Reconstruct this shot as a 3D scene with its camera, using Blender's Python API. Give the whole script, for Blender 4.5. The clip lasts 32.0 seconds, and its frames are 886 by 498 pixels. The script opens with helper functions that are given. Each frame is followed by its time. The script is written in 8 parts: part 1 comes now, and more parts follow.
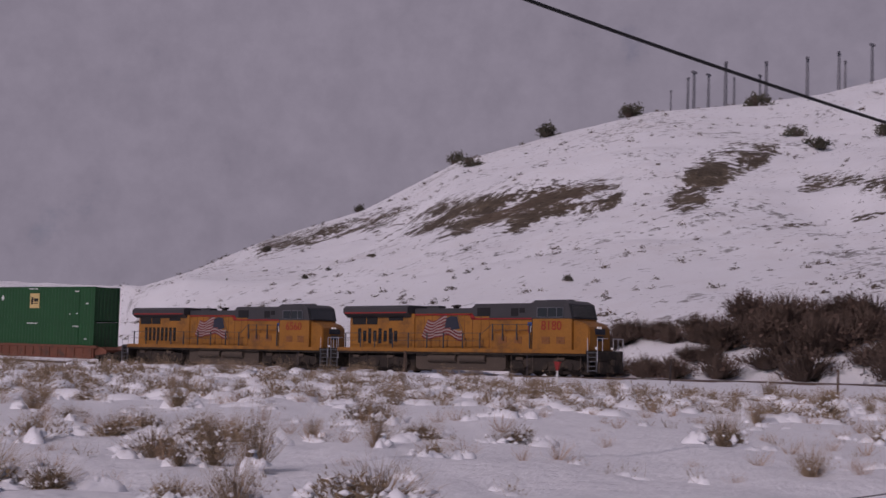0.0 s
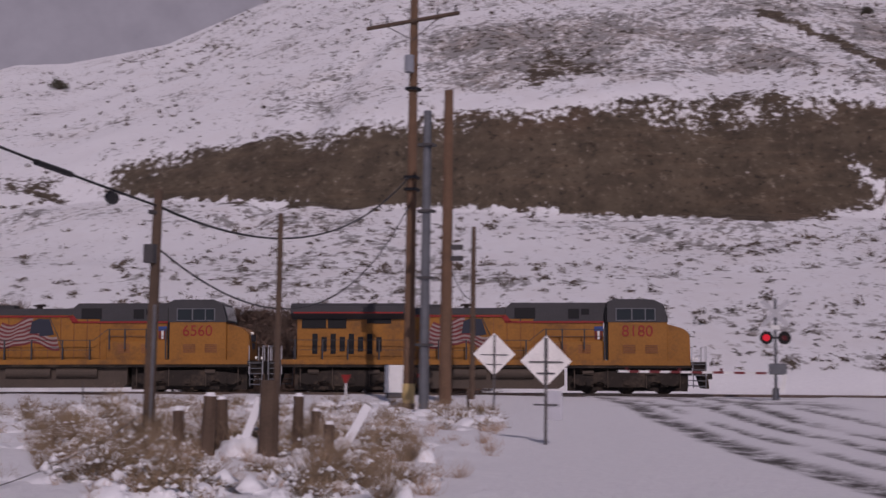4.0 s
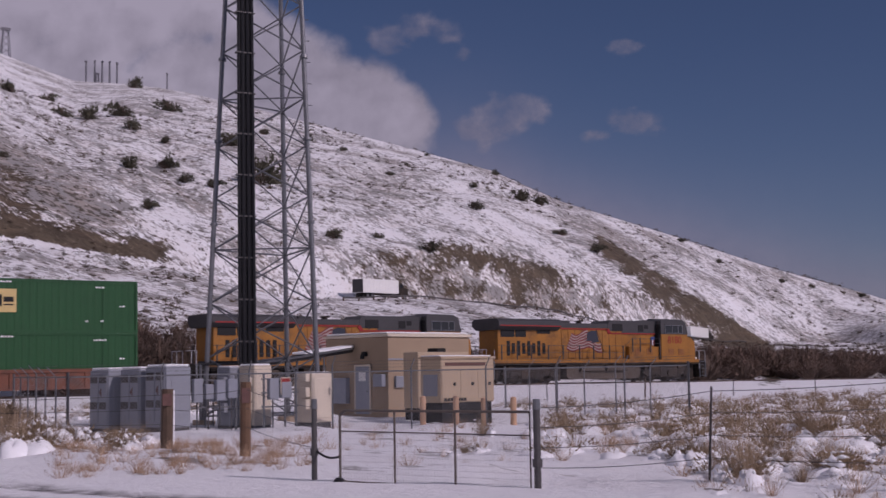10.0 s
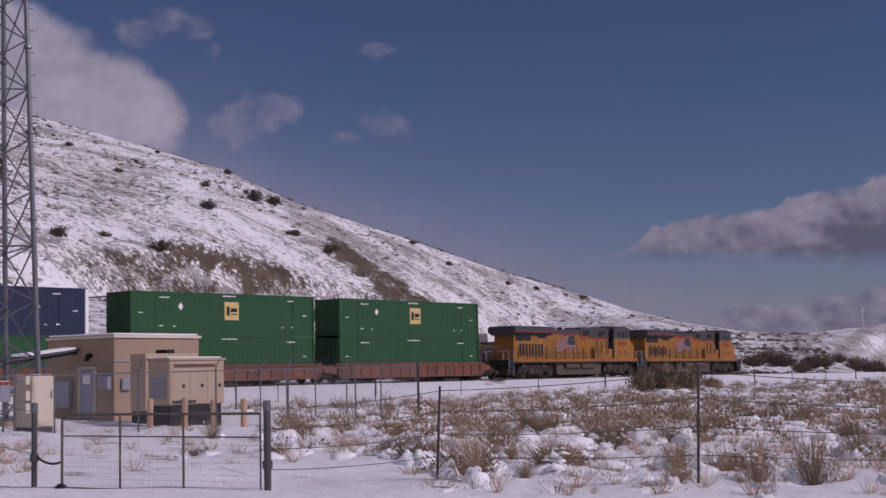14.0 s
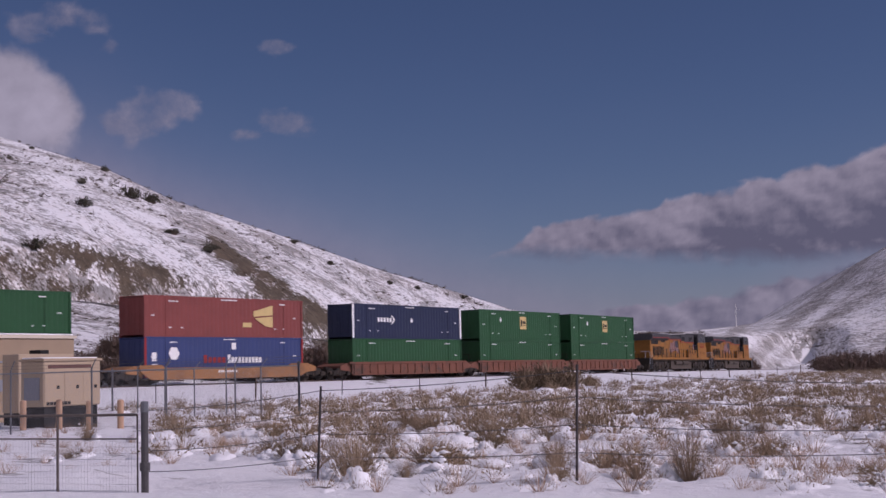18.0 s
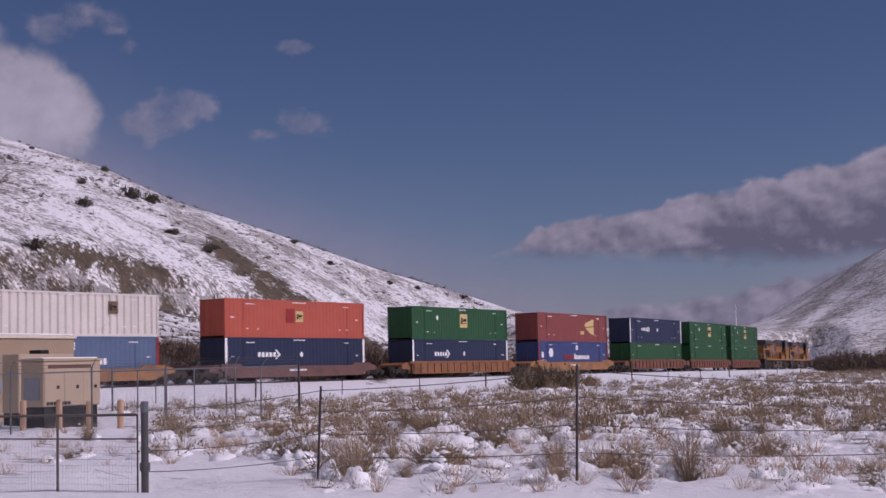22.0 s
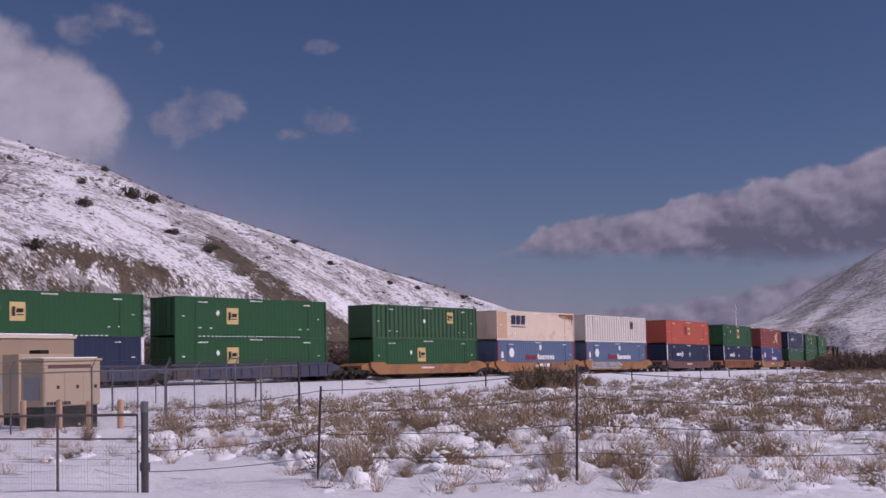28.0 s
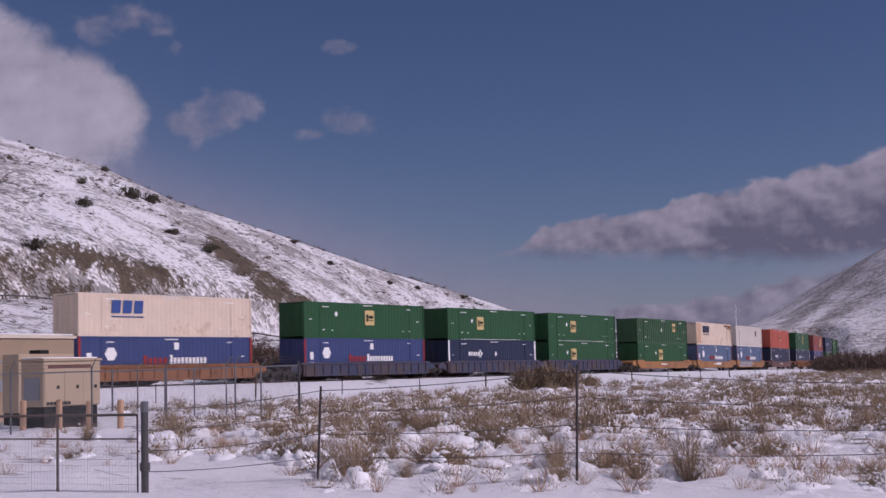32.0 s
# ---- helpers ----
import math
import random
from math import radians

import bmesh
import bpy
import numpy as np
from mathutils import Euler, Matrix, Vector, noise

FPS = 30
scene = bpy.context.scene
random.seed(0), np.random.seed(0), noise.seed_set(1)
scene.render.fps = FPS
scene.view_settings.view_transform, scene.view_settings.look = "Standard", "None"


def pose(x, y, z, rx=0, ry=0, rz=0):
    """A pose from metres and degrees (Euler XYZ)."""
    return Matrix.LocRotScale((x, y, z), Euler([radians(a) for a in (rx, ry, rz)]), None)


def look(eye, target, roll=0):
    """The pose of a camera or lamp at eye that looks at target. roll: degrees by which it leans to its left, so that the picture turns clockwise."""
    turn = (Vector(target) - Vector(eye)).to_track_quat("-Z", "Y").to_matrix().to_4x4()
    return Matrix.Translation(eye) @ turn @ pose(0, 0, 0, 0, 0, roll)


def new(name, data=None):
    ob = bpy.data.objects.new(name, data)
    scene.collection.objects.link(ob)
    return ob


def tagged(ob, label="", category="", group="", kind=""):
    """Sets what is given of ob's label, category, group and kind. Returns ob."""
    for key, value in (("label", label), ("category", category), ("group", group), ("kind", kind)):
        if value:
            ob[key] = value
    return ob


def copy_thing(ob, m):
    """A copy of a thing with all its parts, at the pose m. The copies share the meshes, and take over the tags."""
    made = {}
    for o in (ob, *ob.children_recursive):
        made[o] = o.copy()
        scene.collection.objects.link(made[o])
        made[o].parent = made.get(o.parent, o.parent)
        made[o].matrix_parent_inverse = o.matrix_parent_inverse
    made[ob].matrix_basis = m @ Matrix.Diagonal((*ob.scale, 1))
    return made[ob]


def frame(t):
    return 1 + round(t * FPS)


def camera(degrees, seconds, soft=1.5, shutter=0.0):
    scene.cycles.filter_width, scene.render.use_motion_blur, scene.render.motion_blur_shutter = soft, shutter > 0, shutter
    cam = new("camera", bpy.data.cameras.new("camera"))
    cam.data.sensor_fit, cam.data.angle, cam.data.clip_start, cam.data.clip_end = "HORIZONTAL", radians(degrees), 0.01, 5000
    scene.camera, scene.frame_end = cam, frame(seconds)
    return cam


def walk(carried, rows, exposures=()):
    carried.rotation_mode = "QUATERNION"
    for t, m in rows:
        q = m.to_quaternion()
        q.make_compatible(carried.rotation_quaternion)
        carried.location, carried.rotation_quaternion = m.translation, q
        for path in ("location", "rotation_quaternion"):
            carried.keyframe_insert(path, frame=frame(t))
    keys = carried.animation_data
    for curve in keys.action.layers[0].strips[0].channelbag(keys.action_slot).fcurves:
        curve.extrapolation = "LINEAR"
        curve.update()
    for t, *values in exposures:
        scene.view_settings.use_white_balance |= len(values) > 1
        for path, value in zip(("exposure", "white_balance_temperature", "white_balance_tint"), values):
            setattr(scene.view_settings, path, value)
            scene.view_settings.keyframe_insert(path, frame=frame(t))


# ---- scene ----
# ---------------------------------------------------------------- camera
EYE_Z = 1.9
cam = camera(36.19, 32.0, soft=1.5, shutter=0.3)
# seconds, bearing (clockwise from +y), tilt up, lean to the left
PAN = [(0.0, -60.556, 3.889, 1.801), (0.5, -57.038, 4.0, 1.723), (1.0, -53.154, 4.144, 1.558), (1.5, -49.337, 4.265, 1.408),
       (2.0, -45.762, 4.397, 1.401), (2.5, -41.289, 4.547, 1.21), (3.0, -35.108, 4.715, 1.028), (3.5, -28.361, 4.91, 0.942),
       (5.5, -5.669, 5.209, 0.09), (6.0, 0.0, 5.265, -0.037), (6.5, 5.375, 5.298, -0.115), (7.0, 11.488, 5.319, -0.215),
       (7.5, 16.635, 5.316, -0.516), (8.0, 19.655, 5.306, -0.618), (8.5, 22.394, 5.286, -0.687), (9.0, 24.549, 5.271, -0.757),
       (9.5, 26.916, 5.243, -0.809), (10.0, 28.876, 5.23, -0.871), (10.5, 30.904, 5.204, -0.911), (11.0, 32.882, 5.171, -1.023),
       (11.5, 34.589, 5.144, -1.05), (12.0, 35.803, 5.132, -1.075), (12.5, 36.987, 5.114, -1.128), (13.0, 38.14, 5.097, -1.165),
       (13.5, 39.18, 5.083, -1.236), (14.0, 40.182, 5.062, -1.25), (14.5, 41.174, 5.038, -1.305), (15.0, 42.335, 5.021, -1.354),
       (15.5, 43.312, 4.993, -1.38), (16.4, 44.75, 4.945, -1.45), (17.5, 45.195, 4.924, -1.472), (32.0, 45.195, 4.924, -1.472)]
EXPOSURES = [(0.0, -1.52, 6250, 35), (2.5, -1.58, 6250, 35), (3.5, -1.53, 6300, 36), (5.5, -1.38, 6300, 36), (8.0, -1.22, 6200, 36),
             (11.0, -1.07, 6080, 36), (14.0, -1.0, 6030, 36), (18.0, -0.88, 6010, 36), (26.0, -0.84, 5990, 36), (32.0, -0.84, 5970, 36)]
walk(cam, [(t, pose(0, 0, EYE_Z, 90 + p, 0, -b) @ pose(0, 0, 0, 0, 0, r)) for t, b, p, r in PAN], EXPOSURES)

# ---------------------------------------------------------------- sky and sun
SUN_BEARING, SUN_HEIGHT = 148.0, 36.0
world = bpy.data.worlds.new("sky")
scene.world = world
world.use_nodes = True
wn = world.node_tree
sky = wn.nodes.new("ShaderNodeTexSky")
sky.sky_type = "NISHITA"
sky.sun_disc = False
sky.sun_elevation = radians(SUN_HEIGHT)
sky.sun_rotation = radians(SUN_BEARING)
sky.altitude = 1200
sky.air_density, sky.dust_density, sky.ozone_density = 1.0, 0.25, 4.5
back = wn.nodes["Background"]
back.inputs["Strength"].default_value = 0.066
wn.links.new(sky.outputs["Color"], back.inputs["Color"])
sun = new("sun", bpy.data.lights.new("sun", "SUN"))
sun.data.energy, sun.data.angle, sun.data.color = 4.5, radians(0.6), (1.0, 0.93, 0.84)
b, h = radians(SUN_BEARING), radians(SUN_HEIGHT)
sun.matrix_world = look((60 * math.sin(b) * math.cos(h), 60 * math.cos(b) * math.cos(h), 60 * math.sin(h)), (0, 0, 0))


# ---------------------------------------------------------------- materials
def material(name, color, rough=0.6, metal=0.0, vary=0.12, scale=3.0, fine=40.0, bump=0.0, dirt=None, dirt_amount=0.0,
             island=False, spec=0.4):
    """A principled material with variation at two scales, optional dirt patches and fine relief."""
    m = bpy.data.materials.new(name)
    m.use_nodes = True
    nt = m.node_tree
    bsdf = nt.nodes["Principled BSDF"]
    bsdf.inputs["Roughness"].default_value = rough
    bsdf.inputs["Metallic"].default_value = metal
    bsdf.inputs["Specular IOR Level"].default_value = spec
    tc = nt.nodes.new("ShaderNodeTexCoord")
    n1 = nt.nodes.new("ShaderNodeTexNoise")
    n1.inputs["Scale"].default_value, n1.inputs["Detail"].default_value = scale, 4
    n2 = nt.nodes.new("ShaderNodeTexNoise")
    n2.inputs["Scale"].default_value, n2.inputs["Detail"].default_value = fine, 3
    nt.links.new(tc.outputs["Object"], n1.inputs["Vector"])
    nt.links.new(tc.outputs["Object"], n2.inputs["Vector"])
    add = nt.nodes.new("ShaderNodeMath")
    add.operation = "ADD"
    nt.links.new(n1.outputs["Fac"], add.inputs[0])
    nt.links.new(n2.outputs["Fac"], add.inputs[1])
    ramp = nt.nodes.new("ShaderNodeMapRange")
    ramp.inputs["From Min"].default_value, ramp.inputs["From Max"].default_value = 0.6, 1.4
    ramp.inputs["To Min"].default_value, ramp.inputs["To Max"].default_value = 1 - vary, 1 + vary
    nt.links.new(add.outputs[0], ramp.inputs["Value"])
    mul = nt.nodes.new("ShaderNodeMix")
    mul.data_type, mul.blend_type = "RGBA", "MULTIPLY"
    mul.inputs["Factor"].default_value = 1
    mul.inputs["A"].default_value = (*color, 1)
    nt.links.new(ramp.outputs[0], mul.inputs["B"])
    out = mul.outputs["Result"]
    if island:
        info = nt.nodes.new("ShaderNodeObjectInfo")
        mr = nt.nodes.new("ShaderNodeMapRange")
        mr.inputs["To Min"].default_value, mr.inputs["To Max"].default_value = 0.75, 1.2
        nt.links.new(info.outputs["Random"], mr.inputs["Value"])
        mm = nt.nodes.new("ShaderNodeMix")
        mm.data_type, mm.blend_type = "RGBA", "MULTIPLY"
        mm.inputs["Factor"].default_value = 1
        nt.links.new(out, mm.inputs["A"])
        nt.links.new(mr.outputs[0], mm.inputs["B"])
        out = mm.outputs["Result"]
    if dirt:
        n3 = nt.nodes.new("ShaderNodeTexNoise")
        n3.inputs["Scale"].default_value, n3.inputs["Detail"].default_value = scale * 0.6, 8
        n3.inputs["Roughness"].default_value = 0.7
        nt.links.new(tc.outputs["Object"], n3.inputs["Vector"])
        dm = nt.nodes.new("ShaderNodeMapRange")
        dm.inputs["From Min"].default_value, dm.inputs["From Max"].default_value = 0.62 - dirt_amount * 0.3, 0.75 - dirt_amount * 0.2
        dm.inputs["To Max"].default_value = 0.85
        nt.links.new(n3.outputs["Fac"], dm.inputs["Value"])
        dx = nt.nodes.new("ShaderNodeMix")
        dx.data_type = "RGBA"
        nt.links.new(dm.outputs[0], dx.inputs["Factor"])
        nt.links.new(out, dx.inputs["A"])
        dx.inputs["B"].default_value = (*dirt, 1)
        out = dx.outputs["Result"]
    nt.links.new(out, bsdf.inputs["Base Color"])
    if bump:
        bp = nt.nodes.new("ShaderNodeBump")
        bp.inputs["Strength"].default_value = bump
        bp.inputs["Distance"].default_value = 0.03
        nt.links.new(n2.outputs["Fac"], bp.inputs["Height"])
        nt.links.new(bp.outputs["Normal"], bsdf.inputs["Normal"])
    return m


RUST = (0.09, 0.04, 0.022)
GRIME = (0.05, 0.04, 0.033)
SNOW = (0.87, 0.875, 0.895)
M = {
    "yellow": material("armour_yellow", (0.30, 0.125, 0.017), 0.55, 0, 0.22, 0.8, 9, 0.05, (0.11, 0.055, 0.025), 0.42),
    "grey": material("roof_grey", (0.048, 0.047, 0.05), 0.6, 0, 0.15, 1.2, 12, 0.05),
    "red": material("stripe_red", (0.27, 0.022, 0.018), 0.5),
    "black": material("truck_black", (0.024, 0.018, 0.014), 0.85, 0, 0.3, 2, 18, 0.15, (0.085, 0.06, 0.042), 0.4),
    "tank": material("dusty_tank", (0.075, 0.056, 0.042), 0.7, 0, 0.2, 1.5, 14, 0.1),
    "dark": material("opening_dark", (0.012, 0.012, 0.013), 0.8),
    "glass": material("cab_glass", (0.02, 0.025, 0.03), 0.08, 0, 0.02, spec=0.6),
    "rail_steel": material("rail_steel", (0.16, 0.12, 0.10), 0.45, 0.8, 0.2, 4, 30),
    "white": material("white_paint", (0.78, 0.78, 0.76), 0.5),
    "flag_white": material("flag_grey_white", (0.30, 0.235, 0.215), 0.55, 0, 0.15, 1, 10, 0, GRIME, 0.15),
    "navy_flag": material("flag_blue", (0.026, 0.03, 0.045), 0.5),
    "flag_red": material("flag_red", (0.17, 0.028, 0.028), 0.5),
    "c_green": material("container_green", (0.010, 0.070, 0.021), 0.5, 0, 0.12, 0.7, 10, 0.03),
    "c_olive": material("container_olive", (0.030, 0.085, 0.036), 0.55, 0, 0.15, 0.7, 10, 0.03),
    "c_navy": material("container_navy", (0.013, 0.021, 0.055), 0.5, 0, 0.12, 0.7, 10, 0.03),
    "c_royal": material("container_royal", (0.034, 0.052, 0.15), 0.5, 0, 0.12, 0.7, 10, 0.03),
    "c_blue": material("container_blue", (0.085, 0.125, 0.21), 0.5, 0, 0.12, 0.7, 10, 0.03),
    "c_red": material("container_brick", (0.21, 0.05, 0.042), 0.55, 0, 0.15, 0.7, 10, 0.03, (0.2, 0.05, 0.04), 0.2),
    "c_orange": material("container_vermilion", (0.42, 0.085, 0.05), 0.5, 0, 0.12, 0.7, 10, 0.03),
    "c_cream": material("container_cream", (0.66, 0.54, 0.42), 0.55, 0, 0.10, 0.7, 10, 0.03, (0.36, 0.2, 0.11), 0.14),
    "c_white": material("container_white", (0.62, 0.57, 0.51), 0.55, 0, 0.10, 0.7, 10, 0.03, (0.4, 0.28, 0.18), 0.0),
    "car_brown": material("car_oxide", (0.16, 0.06, 0.035), 0.7, 0, 0.25, 1.0, 12, 0.1, GRIME, 0.3),
    "car_rust": material("car_rusty", (0.23, 0.095, 0.04), 0.75, 0, 0.25, 1.0, 12, 0.1, RUST, 0.3),
    "car_maroon": material("car_maroon", (0.13, 0.065, 0.055), 0.7, 0, 0.2, 1.0, 12, 0.1, GRIME, 0.2),
    "car_yellow": material("car_ochre", (0.32, 0.15, 0.055), 0.65, 0, 0.2, 0.7, 10, 0.05, (0.15, 0.08, 0.045), 0.4),
    "car_blue": material("car_dull_blue", (0.04, 0.046, 0.085), 0.7, 0, 0.2, 1.0, 12, 0.1, (0.085, 0.055, 0.042), 0.5),
    "logo_yellow": material("logo_yellow", (0.58, 0.43, 0.18), 0.5),
    "logo_blue": material("logo_blue", (0.03, 0.07, 0.24), 0.5),
    "graffiti": material("graffiti_silver", (0.30, 0.29, 0.30), 0.5, 0, 0.3, 3, 10),
    "wood": material("weathered_wood", (0.105, 0.07, 0.048), 0.85, 0, 0.3, 2, 25, 0.3),
    "wood_tan": material("fresh_wood", (0.15, 0.088, 0.053), 0.85, 0, 0.25, 2, 25, 0.3),
    "galv": material("galvanised_steel", (0.19, 0.195, 0.205), 0.45, 0.7, 0.2, 4, 30),
    "galv_dull": material("dull_pipe", (0.095, 0.09, 0.09), 0.6, 0.4, 0.25, 4, 30, 0.05, RUST, 0.1),
    "tpost": material("painted_t_post", (0.06, 0.05, 0.05), 0.7, 0.1, 0.2),
    "wire": material("wire", (0.10, 0.10, 0.10), 0.6, 0.5, 0.1),
    "cable": material("black_cable", (0.010, 0.010, 0.012), 0.5, 0, 0.2),
    "cab_grey": material("cabinet_grey", (0.25, 0.265, 0.30), 0.55, 0, 0.1, 1.5, 20, 0, (0.22, 0.21, 0.22), 0.1),
    "cab_tan": material("cabinet_beige", (0.62, 0.54, 0.43), 0.6, 0, 0.07, 1.5, 20),
    "shelter": material("shelter_tan", (0.33, 0.245, 0.165), 0.8, 0, 0.1, 1.0, 60, 0.2),
    "gen": material("generator_tan", (0.44, 0.34, 0.235), 0.5, 0, 0.05, 1.0, 30),
    "door_grey": material("door_grey", (0.27, 0.29, 0.34), 0.5),
    "bollard": material("bollard_orange", (0.52, 0.33, 0.21), 0.65, 0, 0.12, 3, 20),
    "sign_back": material("sign_aluminium", (0.93, 0.90, 0.85), 0.3, 0.15, 0.15, 2, 20),
    "sign_plate": material("sign_plate", (0.5, 0.5, 0.54), 0.6),
    "gate_pipe": material("gate_pipe", (0.115, 0.095, 0.082), 0.75, 0.0, 0.2, 4, 30, 0.05, RUST, 0.15),
    "rail_pale": material("pale_handrail", (0.5, 0.5, 0.52), 0.5),
    "lamp_red": material("lamp_red_lens", (0.10, 0.01, 0.012), 0.3),
    "snow_cap": material("snow_cap", SNOW, 0.75, 0, 0.04, 3, 20, 0.2),
    "twig": material("sage_twigs", (0.34, 0.25, 0.165), 0.9, 0, 0.3, 3, 20, 0, None, 0, True),
    "bare_twig": material("thicket_twigs", (0.125, 0.088, 0.068), 0.9, 0, 0.3, 3, 20, 0, None, 0, True),
    "sage": material("sage_leaves", (0.24, 0.175, 0.105), 0.9, 0, 0.3, 3, 20, 0, None, 0, True),
    "straw": material("straw_grass", (0.46, 0.31, 0.20), 0.9, 0, 0.25, 3, 20, 0, None, 0, True),
    "juniper": material("juniper_green", (0.085, 0.08, 0.055), 0.9, 0, 0.4, 1, 12, 0, None, 0, True),
    "thicket": material("bare_thicket", (0.12, 0.078, 0.058), 0.9, 0, 0.35, 1, 12, 0, None, 0, True),
    "hill_scrub": material("hill_scrub", (0.105, 0.08, 0.056), 0.9, 0, 0.5, 0.05, 1, 0),
    "turbine": material("turbine_grey", (0.17, 0.17, 0.19), 0.5, 0.2, 0.1),
    "plank": material("crossing_timber", (0.05, 0.04, 0.035), 0.85, 0, 0.3, 3, 20, 0.2),
}
lamp = bpy.data.materials.new("lit_lamp_red")
lamp.use_nodes = True
lamp.node_tree.nodes["Principled BSDF"].inputs["Base Color"].default_value = (0.6, 0.01, 0.02, 1)
lamp.node_tree.nodes["Principled BSDF"].inputs["Emission Color"].default_value = (1, 0.01, 0.03, 1)
lamp.node_tree.nodes["Principled BSDF"].inputs["Emission Strength"].default_value = 0.9
M["lamp_lit"] = lamp
head = bpy.data.materials.new("lit_headlight")
head.use_nodes = True
head.node_tree.nodes["Principled BSDF"].inputs["Emission Color"].default_value = (1, 0.9, 0.7, 1)
head.node_tree.nodes["Principled BSDF"].inputs["Emission Strength"].default_value = 0.35
M["headlight"] = head
mesh_net = bpy.data.materials.new("chain_link")
mesh_net.use_nodes = True
_n = mesh_net.node_tree
_p = _n.nodes["Principled BSDF"]
_p.inputs["Base Color"].default_value = (0.33, 0.33, 0.34, 1)
_p.inputs["Roughness"].default_value, _p.inputs["Metallic"].default_value = 0.5, 0.6
M["net"] = mesh_net


# ---------------------------------------------------------------- mesh helpers
def box(bm, x0, x1, y0, y1, z0, z1, bevel=0.0, mat=0):
    g = bmesh.ops.create_cube(bm, size=1.0, matrix=Matrix.LocRotScale(((x0 + x1) / 2, (y0 + y1) / 2, (z0 + z1) / 2), None,
                                                                      (abs(x1 - x0), abs(y1 - y0), abs(z1 - z0))))
    for v in g["verts"]:
        for fc in v.link_faces:
            fc.material_index = mat
    if bevel:
        edges = list({e for v in g["verts"] for e in v.link_edges})
        bmesh.ops.bevel(bm, geom=edges, offset=bevel, segments=1, affect="EDGES")
    return g["verts"]


def rod(bm, p, q, r0, r1=None, seg=8, mat=0):
    p, q = Vector(p), Vector(q)
    d = q - p
    if d.length < 1e-6:
        return
    m = Matrix.Translation((p + q) / 2) @ d.to_track_quat("Z", "Y").to_matrix().to_4x4()
    g = bmesh.ops.create_cone(bm, cap_ends=True, segments=seg, radius1=r0, radius2=r0 if r1 is None else r1, depth=d.length, matrix=m)
    for v in g["verts"]:
        for fc in v.link_faces:
            fc.material_index = mat


def tube(bm, pts, r, seg=6):
    """One continuous round tube through the points."""
    rings = []
    for k, p in enumerate(pts):
        d = (pts[min(k + 1, len(pts) - 1)] - pts[max(k - 1, 0)]).normalized()
        u = d.orthogonal().normalized() if abs(d.z) > 0.95 else Vector((-d.y, d.x, 0)).normalized()
        w = d.cross(u)
        rings.append([bm.verts.new(p + (u * math.cos(a) + w * math.sin(a)) * r) for a in (2 * math.pi * j / seg for j in range(seg))])
    for a, c in zip(rings, rings[1:]):
        for j in range(seg):
            bm.faces.new((a[j], a[(j + 1) % seg], c[(j + 1) % seg], c[j]))
    bm.faces.new(rings[0][::-1])
    bm.faces.new(rings[-1])


def prism(bm, pts, y0, y1, mat=0):
    """A solid with outline pts (x, z), from y0 to y1."""
    a = [bm.verts.new((x, y0, z)) for x, z in pts]
    c = [bm.verts.new((x, y1, z)) for x, z in pts]
    n = len(pts)
    fs = [bm.faces.new(a[::-1]), bm.faces.new(c)]
    for i in range(n):
        fs.append(bm.faces.new((a[i], a[(i + 1) % n], c[(i + 1) % n], c[i])))
    for fc in fs:
        fc.material_index = mat
    bmesh.ops.recalc_face_normals(bm, faces=fs)


def part(name, bm, mats, parent=None, label=""):
    me = bpy.data.meshes.new(name)
    bm.to_mesh(me)
    bm.free()
    for m in (mats if isinstance(mats, (list, tuple)) else [mats]):
        me.materials.append(M[m] if isinstance(m, str) else m)
    ob = new(name, me)
    if parent:
        ob.parent = parent
    if label:
        tagged(ob, label)
    return ob


def raw(name, verts, faces, mats, parent=None, smooth=False):
    me = bpy.data.meshes.new(name)
    me.from_pydata(verts, [], faces)
    for m in (mats if isinstance(mats, (list, tuple)) else [mats]):
        me.materials.append(M[m] if isinstance(m, str) else m)
    if smooth:
        me.polygons.foreach_set("use_smooth", [True] * len(me.polygons))
    me.update()
    ob = new(name, me)
    if parent:
        ob.parent = parent
    return ob


def thing(name, label, category, m=None, group="", kind=""):
    ob = new(name)
    ob.empty_display_size = 0.3
    tagged(ob, label, category, group, kind)
    if m is not None:
        ob.matrix_world = m
    return ob


def lettering(name, text, size, mat, parent, m, label=""):
    cu = bpy.data.curves.new(name, "FONT")
    cu.body, cu.size, cu.extrude, cu.align_x, cu.align_y = text, size, 0.004, "CENTER", "CENTER"
    tmp = bpy.data.objects.new(name, cu)
    me = bpy.data.meshes.new_from_object(tmp)
    bpy.data.objects.remove(tmp)
    me.materials.append(M[mat])
    ob = new(name, me)
    ob.parent = parent
    ob.matrix_basis = m
    if label:
        tagged(ob, label)
    return ob


# value noise over the plan, in numpy
def _hash(ix, iy, seed):
    n = (ix.astype(np.int64) * 374761393 + iy.astype(np.int64) * 668265263 + seed * 1442695041) & 0x7FFFFFFF
    n = ((n ^ (n >> 13)) * 1274126177) & 0x7FFFFFFF
    return ((n ^ (n >> 16)) & 0xFFFF) / 65535.0


